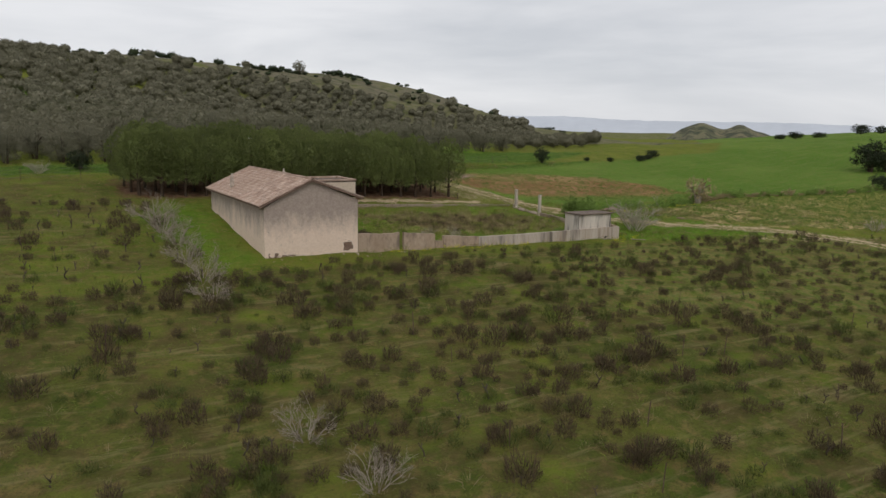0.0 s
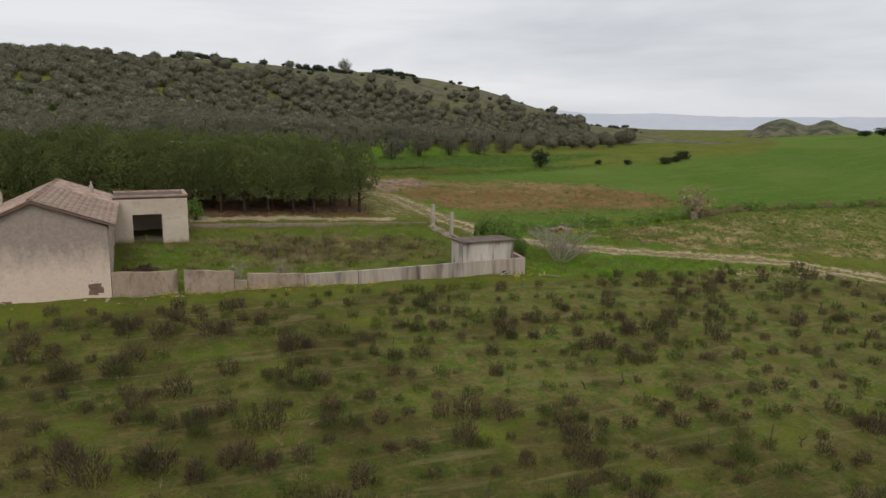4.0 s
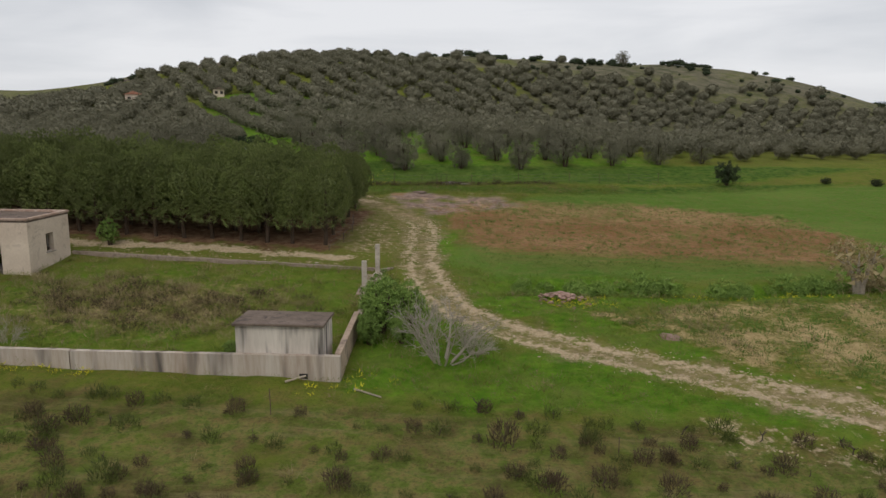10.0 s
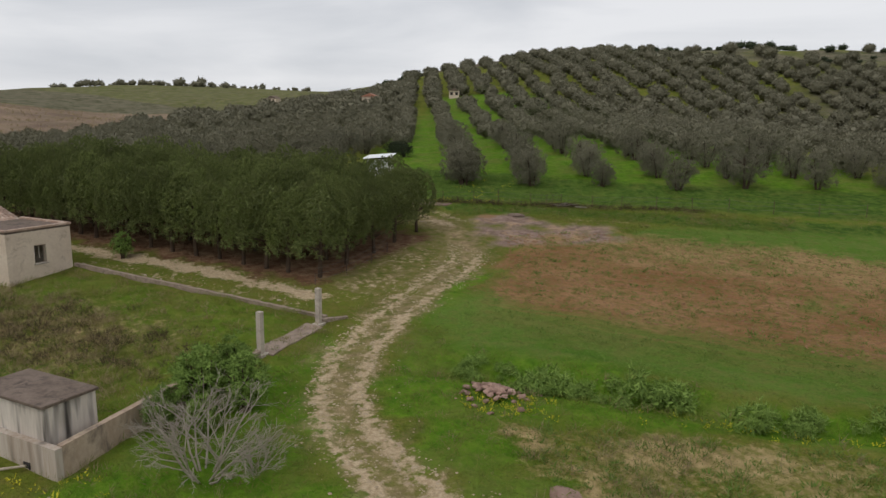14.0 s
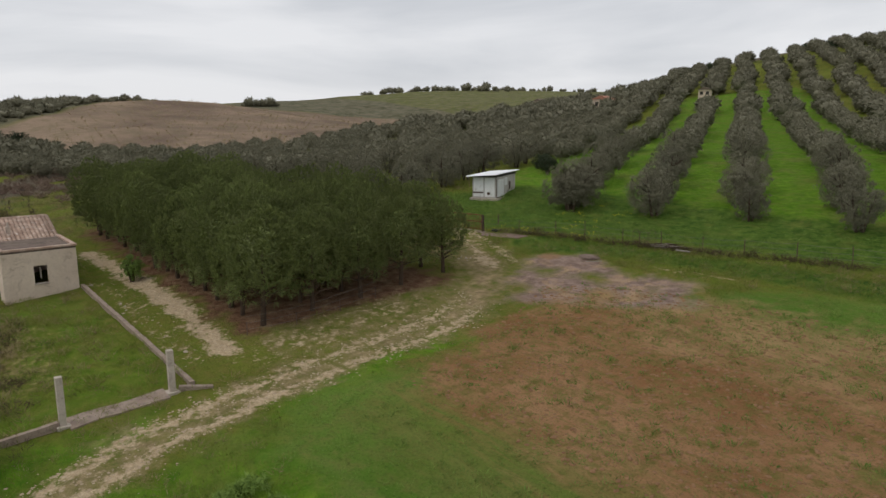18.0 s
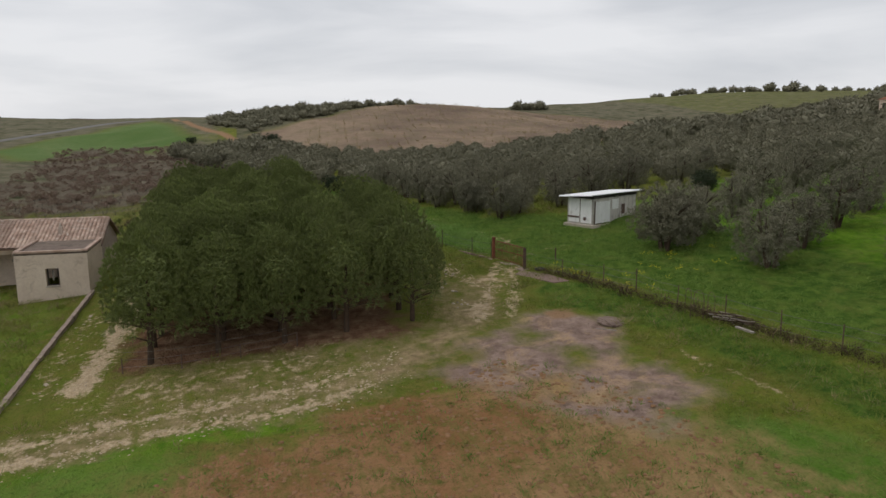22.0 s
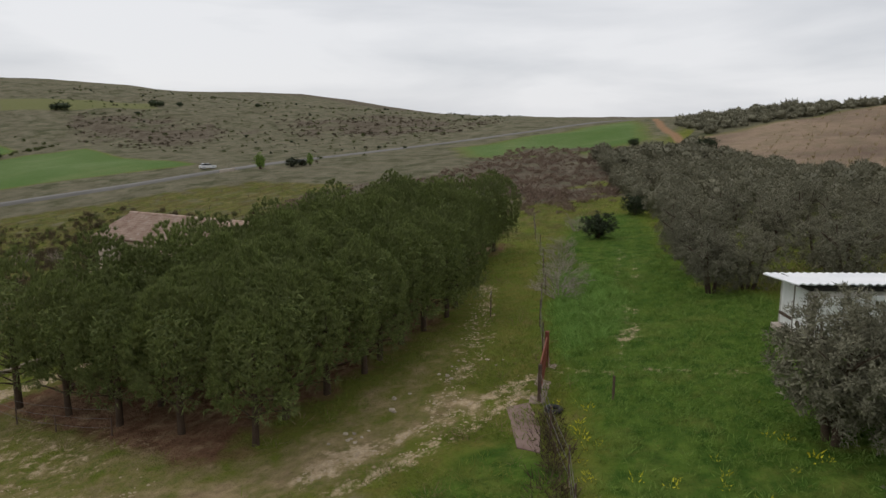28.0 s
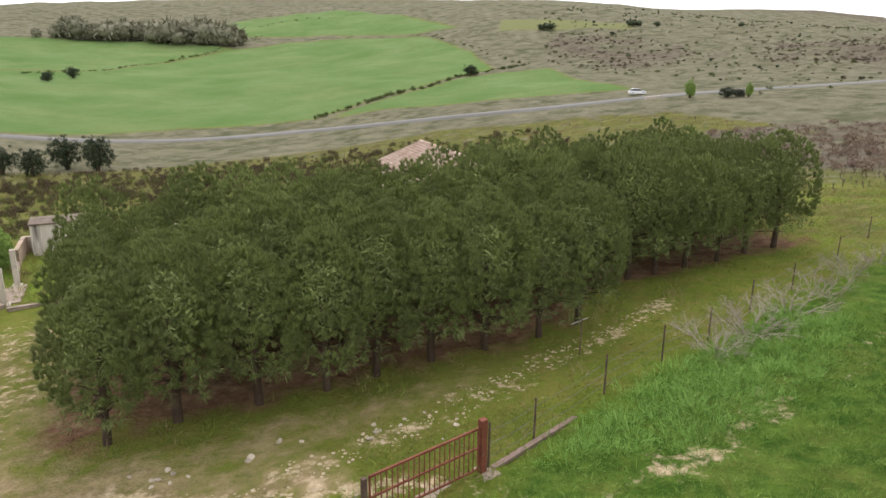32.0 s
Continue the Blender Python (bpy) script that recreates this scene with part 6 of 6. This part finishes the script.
scatter("brown_scrub", scrubs, sized(strew(SCRUB_WEST, 2000, fr), 0.3, 0.95) + sized(along([(-10, 86), (-30, 80), (-45, 70)], 0.7, 3, fr), 0.5, 1.0), M_THICKET, "low reddish-brown leafless scrub on rough ground", "scrub")
dots = [far_crown(270 + i, 1.7, 1.35, 120, 0.4, 0.18, M_OAK) for i in range(3)]
edge_hedges = along([(-4, -79.5), (-45, -102), (-86, -126), (-102, -128)], 0.9, 1.6, fr) + along([(-101, -130), (-104, -175), (-110, -240)], 5, 2, fr) + along([(80, -216), (56, -226), (-4, -289), (-38, -327)], 2.2, 1.0, fr) + along([(-40, -360), (-80, -372), (-118, -360)], 4, 2, fr)
scatter("heath_scrub", blob_set(290, 12, 8, 0.8, 1.2, 0.4, 0.11, M_SHRUB), sized(strew(HEATH, 380, fr) + strew(HEATH_WEST, 560, fr) + strew(w_slope, 260, fr), 0.3, 0.75), M_SHRUB, "dark brown heath scrub in bands over the slope", "scrub")
scatter("slope_scrub", blob_set(284, 14, 8, 0.9, 1.2, 0.45, 0.15, M_WEED), sized(strew(w_slope, 1300, fr), 0.25, 0.8) + sized(edge_hedges, 0.4, 0.9), M_WEED, "drab low scrub over the western slope", "scrub")
scatter("dark_scrub_dots", dots, sized(strew(w_slope, 240, fr), 0.25, 0.7) + sized([(-184, -167), (-181, -168), (-190.5, -161), (-218, -136.5), (-148, -194), (-151, -192)], 1.6, 2.4), M_OAK, "dark scrub bushes dotted over the slope", "scrub")
wood_dots = [far_crown(275 + i, 2.2, 1.5, 110, 0.5, 0.26, M_OLIVE) for i in range(3)]
scatter("far_woods", wood_dots, sized(strew(W_WOOD, 2000, fr), 0.8, 1.35) + sized(along([(-252, 212), (-257, 232)], 1.2, 2.5, fr), 1.2, 1.7) + sized(along([(-420, 395), (-360, 415), (-307, 421), (-285, 428)], 2.5, 6, fr), 1.4, 2.4) + sized(along([(-560, 520), (-430, 560), (-300, 540)], 6, 10, fr), 1.4, 2.4) + sized(along([(75, -350), (51, -342), (30, -337), (4, -318), (-24, -302)], 2.0, 5, fr), 3.2, 6.2), M_OLIVE, "dark woods on the far ridge", "woods")
crest_line = [(-100, 322), (-67, 336), (0, 346), (52, 343), (120, 348), (184, 388), (267, 430), (345, 470)]
crest = [p for p in along(crest_line, 0.8, 3.0, fr) if math.sin(p[0] * 0.13) + 0.8 * math.sin(p[0] * 0.31 + 1) > 0.0]
crest += [p for p in strew(HILL_TOP, 900, fr) if fr.random() < 0.55]
scatter("hilltop_bushes", dots, sized(crest, 0.6, 1.7), M_OAK, "dark bushes scattered over the dry hilltop", "bushes")
hill_rows = []
for k in range(46):
    for i in range(60):
        x, y = -64 - 3.6 * k + 0.9 * i * 0.55, 96 + 2.6 * i + 0.4 * k
        hill_rows.append((x + fr.uniform(-0.3, 0.3), y + fr.uniform(-0.3, 0.3)))
hx, hy = np.array([p[0] for p in hill_rows]), np.array([p[1] for p in hill_rows])
hk = inside(hx, hy, BROWN_HILL, 1) > 0.6
scatter("far_vine_rows", [shrub_mesh(280 + i, 10, 0.8, 0.6, M_STRAW, 0.8, 0.14, 0.7) for i in range(3)], sized([p for p, k in zip(hill_rows, hk) if k and fr.random() < 0.6], 0.5, 0.95), M_STRAW, "dormant vines in rows over the brown hill", "vines")

# yard weeds, tall grass by the gate, flowers
scatter("yard_weeds", [shrub_mesh(290 + i, 60, 0.42, 0.8, M_BLADE, 0.55, 0.022, 0.8) for i in range(3)], sized(strew(YARD, 700, fr), 0.5, 1.1), M_BLADE, "green weeds overgrowing the yard", "weeds")
scatter("yard_dry_grass", [shrub_mesh(300 + i, 70, 0.5, 0.8, M_SHRUB, 0.55, 0.02, 0.8) for i in range(3)], sized([(fr.gauss(41, 5), fr.gauss(64.5, 2.6)) for _ in range(260)], 0.6, 1.2), M_SHRUB, "reddish dry grass tufts in the yard", "grass")
scatter("yard_straw", [shrub_mesh(304 + i, 60, 0.55, 0.9, M_STRAW, 0.55, 0.022, 0.7) for i in range(3)], sized([(fr.gauss(41, 6), fr.gauss(64, 3.2)) for _ in range(330)] + [(fr.gauss(34, 3), fr.gauss(67, 1.5)) for _ in range(60)], 0.5, 1.1), M_STRAW, "tall tan dry grass lying over in the yard", "grass")
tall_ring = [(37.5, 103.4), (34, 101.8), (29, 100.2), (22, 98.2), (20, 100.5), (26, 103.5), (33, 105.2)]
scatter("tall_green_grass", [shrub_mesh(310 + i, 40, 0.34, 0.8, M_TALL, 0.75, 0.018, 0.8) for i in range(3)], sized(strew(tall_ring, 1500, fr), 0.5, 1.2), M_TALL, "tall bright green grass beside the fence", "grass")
spots_y = along([(27, 55.2), (42, 55.1)], 0.3, 0.35, fr) + along([(41.5, 104.8), (44, 106), (50, 108.6)], 0.5, 0.6, fr) + along([(66, 68), (69, 69.2)], 0.06, 0.9, fr) + along([(73, 70.5), (86, 73)], 0.4, 0.9, fr) + [(45.8 + fr.gauss(0, 2.4), 113.2 + fr.gauss(0, 2.4)) for _ in range(26)] + along([(52, 53.8), (56.5, 55.5)], 0.35, 0.8, fr)
scatter("yellow_flowers", [shrub_mesh(320 + i, 12, 0.3, 0.4, M_YELLOW, 0.35, 0.045, 0.9) for i in range(3)], sized(spots_y, 0.6, 1.2), M_YELLOW, "yellow wild flowers in bloom", "flowers")

# ---- stones, rubble, brushwood ----
def stone_mesh(seed):
    bm = bmesh.new()
    bmesh.ops.create_icosphere(bm, subdivisions=2, radius=0.5)
    for v in bm.verts:
        v.co *= 1 + 0.35 * noise.noise(v.co * 2.3 + Vector((seed * 3.1, 0, 0)))
        v.co.z *= 0.5
    me = bpy.data.meshes.new("stone")
    bm.to_mesh(me)
    bm.free()
    return me


pale_stones = [stone_mesh(i) for i in range(4)]
for me in pale_stones:
    me.materials.append(M_STONE)
rub_stones = [stone_mesh(10 + i) for i in range(4)]
for me in rub_stones:
    me.materials.append(M_RUBBLE)


def put_stone(me, x, y, size, parent=None, dz=0.0):
    o = new("stone", me)
    o.parent = parent
    o.matrix_basis = pose(x, y, gz(x, y) + dz + 0.1 * size, br.uniform(-20, 20), br.uniform(-20, 20), br.uniform(0, 360)) @ Matrix.Diagonal((size * br.uniform(0.7, 1.3), size, size, 1))
    return o


chip = [stone_mesh(30 + i) for i in range(3)]
for me in chip:
    me.materials.append(M_STONE)


def simple_chip(seed):
    global rng
    rng = np.random.default_rng(seed)
    a = np.arange(6) * 1.047 + rng.uniform(-0.3, 0.3, 6)
    r = rng.uniform(0.35, 0.6, 6)
    top = np.stack([r * np.cos(a), r * np.sin(a), np.full(6, 0.12)], 1)
    low = top * (1.25, 1.25, 0) - (0, 0, 0.05)
    f = [(0, 1, 2), (0, 2, 3), (0, 3, 4), (0, 4, 5)] + [t for k in range(6) for t in ((k, 6 + k, 6 + (k + 1) % 6), (k, 6 + (k + 1) % 6, (k + 1) % 6))]
    return mesh_of("chip", np.concatenate([top, low]), np.array(f), M_STONE)


chips = [simple_chip(400 + i) for i in range(4)]
M_GRAVEL = surface("pale_track_gravel", (0.36, 0.27, 0.175), (0.52, 0.415, 0.29), 1.5, 14)
chip_spots = []
for p in along(TRACK, 0.009, 2.3, fr):
    d = near_line(np.array([p[0]]), np.array([p[1]]), TRACK)[0]
    if p[1] < 93 and p[0] < 88 and fr.random() < (1.0 if 0.3 < d < 1.7 else 0.3):
        chip_spots.append(p)
chip_spots += along(LANE, 0.03, 0.9, fr) + along([(50, 75.4), (31, 75.5)], 0.14, 0.6, fr) + along([(39.8, 102.7), (44.9, 100.6), (49.8, 98.2)], 0.03, 0.5, fr) + along([(41.5, 103.2), (50.1, 100)], 0.05, 0.4, fr) + along([(44, 100.2), (37.9, 99.1), (24.1, 93.9)], 0.04, 0.7, fr) + along([(72, 51.5), (86, 47)], 0.1, 1.0, fr)
scatter("track_gravel", chips, [(x, y, fr.uniform(0, 6.28), abs(fr.gauss(0, 0.05)) + 0.03, fr.uniform(0.5, 1.4)) for x, y in chip_spots], M_GRAVEL, "pale broken stones strewn over the track", "gravel")
M_CLOD = surface("red_earth_clods", (0.19, 0.1, 0.05), (0.3, 0.17, 0.085), 1.5, 12)
scatter("earth_clods", chips, [(x, y, fr.uniform(0, 6.28), fr.uniform(0.06, 0.22), fr.uniform(0.8, 1.8)) for x, y in strew(RED_FIELD, 7000, fr) if y > 82], M_CLOD, "loose clods of red earth", "clods")
scatter("field_sprouts", [shrub_mesh(410 + i, 16, 0.2, 0.5, M_LUSH, 0.8, 0.035, 1.0) for i in range(3)], sized(strew(RED_FIELD, 2600, fr), 0.35, 1.1), M_LUSH, "green sprouts among bare earth", "sprouts")
scatter("straw_field_sprouts", [shrub_mesh(414 + i, 14, 0.22, 0.6, M_LUSH, 0.8, 0.05, 1.0) for i in range(3)], sized(strew(STRAW_FIELD, 11000, fr), 0.5, 1.2), M_LUSH, "green sprouts in dry stubble", "sprouts")
rub = base_empty("rubble_heap", 0, 0, 0, 0, "heap of reddish broken stone and tile rubble in grass", "rubble")
for i in range(110):
    a, r = br.uniform(0, 6.28), abs(br.gauss(0, 0.75))
    put_stone(rub_stones[i % 4], 66.3 + r * math.cos(a) * 1.3, 69.3 + r * math.sin(a), br.uniform(0.14, 0.42), rub, 0.5 * max(0, 1 - r / 1.3))
tagged(put_stone(rub_stones[0], 71.9, 62.7, 1.15, None, -0.2), "large pale boulder at the edge of a field", "boulder")
for i in range(46):
    t = br.random()
    if i < 22:
        x, y = 38 + 9 * t + br.gauss(0, 0.5), 98.9 - 1.2 * t + br.gauss(0, 0.7)
    elif i < 34:
        x, y = 30 + 22 * t, 75.2 + br.gauss(0, 0.5)
    else:
        x, y = 16 + 14 * t, 54.8 + br.gauss(0, 0.3)
    tagged(put_stone(pale_stones[i % 4], x, y, br.uniform(0.1, 0.26)), "pale loose stone lying in grass", "stone", "loose stones")
brush = base_empty("brushwood_pile", 57.2, 109.5, gz(57.2, 109.5), 18, "low pile of grey brushwood and planks beside the fence", "wood pile")
for i in range(26):
    a = br.uniform(-0.5, 0.5)
    x, y, z = br.uniform(-1.0, 1.0), br.uniform(-0.35, 0.35), br.uniform(0.03, 0.38)
    part("branch", rod((x - 0.7 * math.cos(a), y - 0.7 * math.sin(a), z), (x + 0.7 * math.cos(a), y + 0.7 * math.sin(a), z + br.uniform(-0.1, 0.2)), 0.035, 5, 0.02), M_BARK if i % 3 else M_TIMBER, brush)
part("plank", block(1.0, 2.1, -0.9, -0.7, 0.05, 0.13, 0.01, pose(0, 0, 0.1, 0, 0, -12)), M_TIMBER, brush, "pale weathered plank")
mound = bmesh.new()
bmesh.ops.create_icosphere(mound, subdivisions=4, radius=1.0)
for v in mound.verts:
    v.co = Vector((v.co.x * 1.0, v.co.y * 0.8, v.co.z * 0.22)) * (0.85 + 0.16 * noise.noise(v.co * 3) + 0.12 * noise.noise(v.co * 9))
bmesh.ops.transform(mound, matrix=Matrix.Translation((53.7, 104.4, gz(53.7, 104.4))), verts=mound.verts)
M_SOIL = surface("dark_heaped_soil", (0.15, 0.105, 0.085), (0.25, 0.185, 0.15), 1.2, 9, deep=0.06, rise=0.8)
tagged(part("soil_mound", mound, M_SOIL), "small mound of dark loose soil", "mound")
tagged(part("thin_stick", rod((54.4, 103.2, gz(54.4, 103.2) + 0.05), (55.3, 103.9, gz(55.3, 103.9) + 0.12), 0.03, 5), M_TIMBER), "thin pale stick on bare ground", "stick")

dry_bush = round_tree(234, 1.5, 1.0, 4, 70, 36, 0.2, 0.022, M_SHRUB, 0.05, 0.3)
plant_tree("dry_brown_bush", dry_bush, 25.6, 57.6, 0, 1.1, "dry dark brown bush against the house's end wall", "bush", squash=0.9)
plant_tree("dry_brown_bush", dry_bush, 26.4, 59.2, 70, 0.9, "dry dark brown bush in the yard", "bush", squash=0.8)
plant_tree("young_bush", greens[0], 30.2, 57.4, 70, 0.35, "small green bush behind the yard wall", "bush")
# bent iron hoops by the fence
for hx, hy in ((55.2, 108.1), (55.7, 108.4), (56.2, 108.8)):
    bow = [(0.32 * math.cos(math.pi * i / 8), 0, 1.1 + 0.42 * math.sin(math.pi * i / 8)) for i in range(9)]
    hoop = base_empty("iron_hoop", hx, hy, gz(hx, hy), br.uniform(-30, 30), "bent rusty iron hoop standing in grass", "hoop", "hoops by the fence")
    hung("bow", mesh_of("bow", *tube([(0.32, 0, -0.1)] + bow + [(-0.32, 0, -0.1)], [0.016] * 11, 5), M_STEEL), hoop)
scatter("fence_foot_debris", [shrub_mesh(330 + i, 46, 0.55, 0.8, M_SHRUB, 0.5, 0.028, 1.0) for i in range(3)], sized(along([(43.5, 104.6), (47.5, 106.5), (53, 108.0), (60, 110.1), (70, 113.6)], 0.13, 0.35, fr), 0.5, 1.1), M_SHRUB, "dark dry brush under the fence", "brush")

# ---- small far buildings ----
def cottage(name, x, y, rz, w, d, h, wallm, roofm, label):
    c = base_empty(name, x, y, gz(x, y) - 0.3, rz, label, "house")
    part("walls", block(-w / 2, w / 2, -d / 2, d / 2, 0, h), wallm, c)
    part("roof", prism([(-w / 2 - 0.3, h), (w / 2 + 0.3, h), (0, h + w * 0.22)], -d / 2 - 0.3, d / 2 + 0.3), roofm, c)
    for k in (-0.25, 0.25):
        part("window", block(k * w - 0.4, k * w + 0.4, -d / 2 - 0.03, -d / 2 + 0.05, h * 0.45, h * 0.8), M_VOID, c)
    part("door", block(-w / 2 - 0.03, -w / 2 + 0.05, -0.5, 0.5, 0.3, h * 0.75), M_VOID, c)
    return c


cottage("far_cottage", -32.5, 213.5, 20, 4.2, 5.0, 3.2, M_PLASTER_WHITE, M_REDROOF, "small white cottage with a red tile roof")
cottage("far_hut", -18.6, 238, 25, 3.0, 4.0, 2.4, M_PLASTER_WHITE, M_SLAB, "small pale hut among olive trees")
cottage("far_farm", -165, 330, 0, 6, 4, 2.6, M_PLASTER_WHITE, M_SLAB, "white farm building on the far ridge")

# ---- the parked car and a pale wall by the road ----
def car(x, y, rz):
    c = base_empty("parked_car", x, y, gz(x, y) + 0.02, rz, "white hatchback parked beside the country road", "car")
    body = [(-2.05, 0.35), (2.05, 0.35), (2.1, 0.75), (1.95, 0.9), (1.0, 0.98), (-1.75, 1.0), (-2.08, 0.85)]
    cab = [(1.0, 0.97), (0.4, 1.42), (-1.2, 1.48), (-1.85, 1.0)]

    def side(sec, w0, w1):
        n = len(sec)
        pts = [(a, -w0, b) for a, b in sec] + [(a, w0, b) for a, b in sec]
        return solid(pts, [tuple(range(n)), tuple(range(2 * n - 1, n - 1, -1))] + [(i, (i + 1) % n, n + (i + 1) % n, n + i) for i in range(n)])
    part("body", side(body, 0.85, 0.85), M_CARPAINT, c)
    part("roof", side([(0.35, 1.38), (0.3, 1.47), (-1.15, 1.53), (-1.3, 1.44)], 0.68, 0.68), M_CARPAINT, c)
    part("window", side(cab, 0.74, 0.74), M_CARGLASS, c, "dark side and end glass")
    for wx in (-1.3, 1.3):
        for wy in (-0.8, 0.8):
            w = part("wheel", rod((wx, wy - 0.1, 0.32), (wx, wy + 0.1, 0.32), 0.32, 16), M_RUBBER, c)
            part("rim", rod((wx, wy - 0.11, 0.32), (wx, wy + 0.11, 0.32), 0.19, 12), M_HUT_ROOF, w)
    for wy in (-0.6, 0.6):
        part("headlight", block(2.04, 2.12, wy - 0.16, wy + 0.16, 0.66, 0.8, 0.02), M_HUT_ROOF, c)
        part("tail_light", block(-2.12, -2.05, wy - 0.12, wy + 0.12, 0.7, 0.9, 0.02), M_REDROOF, c)
    return c


car(-72.4, -27.2, 158)
wall_run("road_parapet", (-71.5, -17.2), (-67.8, -18.6), 0.4, gz(-70, -18) + 0.75, gz(-68, -18.6) + 0.6, 0.6, M_CONCRETE, "low white culvert parapet beside the road", 0.02)

# ---- roof tiles of the farmhouse, last ----
def tile_mesh(length):
    v, f = [], []
    for i, (y, r) in enumerate(((0.0, 0.155), (length, 0.125))):
        for k in range(6):
            a = math.pi * k / 5
            v.append((-r * math.cos(a), y, 0.55 * r * math.sin(a) + 0.02 * (1 - i)))
        for k in range(6):
            a = math.pi * k / 5
            v.append((-(r - 0.02) * math.cos(a), y, 0.55 * (r - 0.02) * math.sin(a) + 0.02 * (1 - i) - 0.004))
    for k in range(5):
        f += [(k, k + 1, 13 + k, 12 + k), (6 + k, 18 + k, 19 + k, 7 + k), (k, 6 + k, 7 + k, k + 1)]
    me = bpy.data.meshes.new("tile")
    me.from_pydata(v, [], f)
    me.materials.append(M_TILE)
    return me


TL = 0.44
one_tile = tile_mesh(TL)
tr_ = random.Random(8)
tile_v = np.array([tuple(v.co) for v in one_tile.vertices])
tile_f = np.array([tuple(p.vertices) for p in one_tile.polygons])
PITCH = 0.3
for slope, x_low, z_low, way in ((slope_w, HX0 - 0.46, EAVE_W, 1), (slope_e, HX1 + 0.5, EAVE_E, -1)):
    run = math.hypot(RIDGE_X - x_low, RIDGE_Z - z_low)
    up = Vector((RIDGE_X - x_low, 0, RIDGE_Z - z_low)).normalized()
    across = Vector((0, -way, 0))
    nrm = across.cross(up)
    rot = Matrix((across, up, nrm)).transposed().to_4x4()
    cols, rows = int((HY1 - HY0 + 0.5) / PITCH), int(run / (TL - 0.07))
    singles, rest_v, rest_f, cnt = 0, [], [], 0
    for c in range(cols):
        for r in range(rows):
            y = HY0 - 0.22 + PITCH * (c + 0.5)
            p = Vector((x_low, y, z_low)) + up * (r * (TL - 0.07)) + nrm * (0.0 + 0.012 * tr_.random())
            m = Matrix.Translation(p) @ rot @ pose(0, 0, 0, 1.5, 0, tr_.uniform(-2.5, 2.5))
            if singles < 290 and (c >= cols - 24 if way < 0 else c < 24):
                o = new("tile", one_tile)
                o.parent = slope
                o.matrix_basis = m
                singles += 1
            else:
                a = np.array(m)
                rest_v.append(tile_v @ a[:3, :3].T + a[:3, 3])
                rest_f.append(tile_f + cnt)
                cnt += len(tile_v)
    o = hung("tile_rest", mesh_of("tile_rest", np.concatenate(rest_v), np.concatenate(rest_f), M_TILE), slope)
    tagged(o, kind="stuff")
for i in range(46):
    y = HY0 - 0.25 + 0.4 * i
    o = new("ridge_tile", one_tile)
    o.parent = house
    o.matrix_basis = Matrix.Translation((RIDGE_X, y, RIDGE_Z + 0.02)) @ pose(0, 0, 0, 2, 0, tr_.uniform(-2, 2)) @ Matrix.Diagonal((1.25, 1, 1.25, 1))
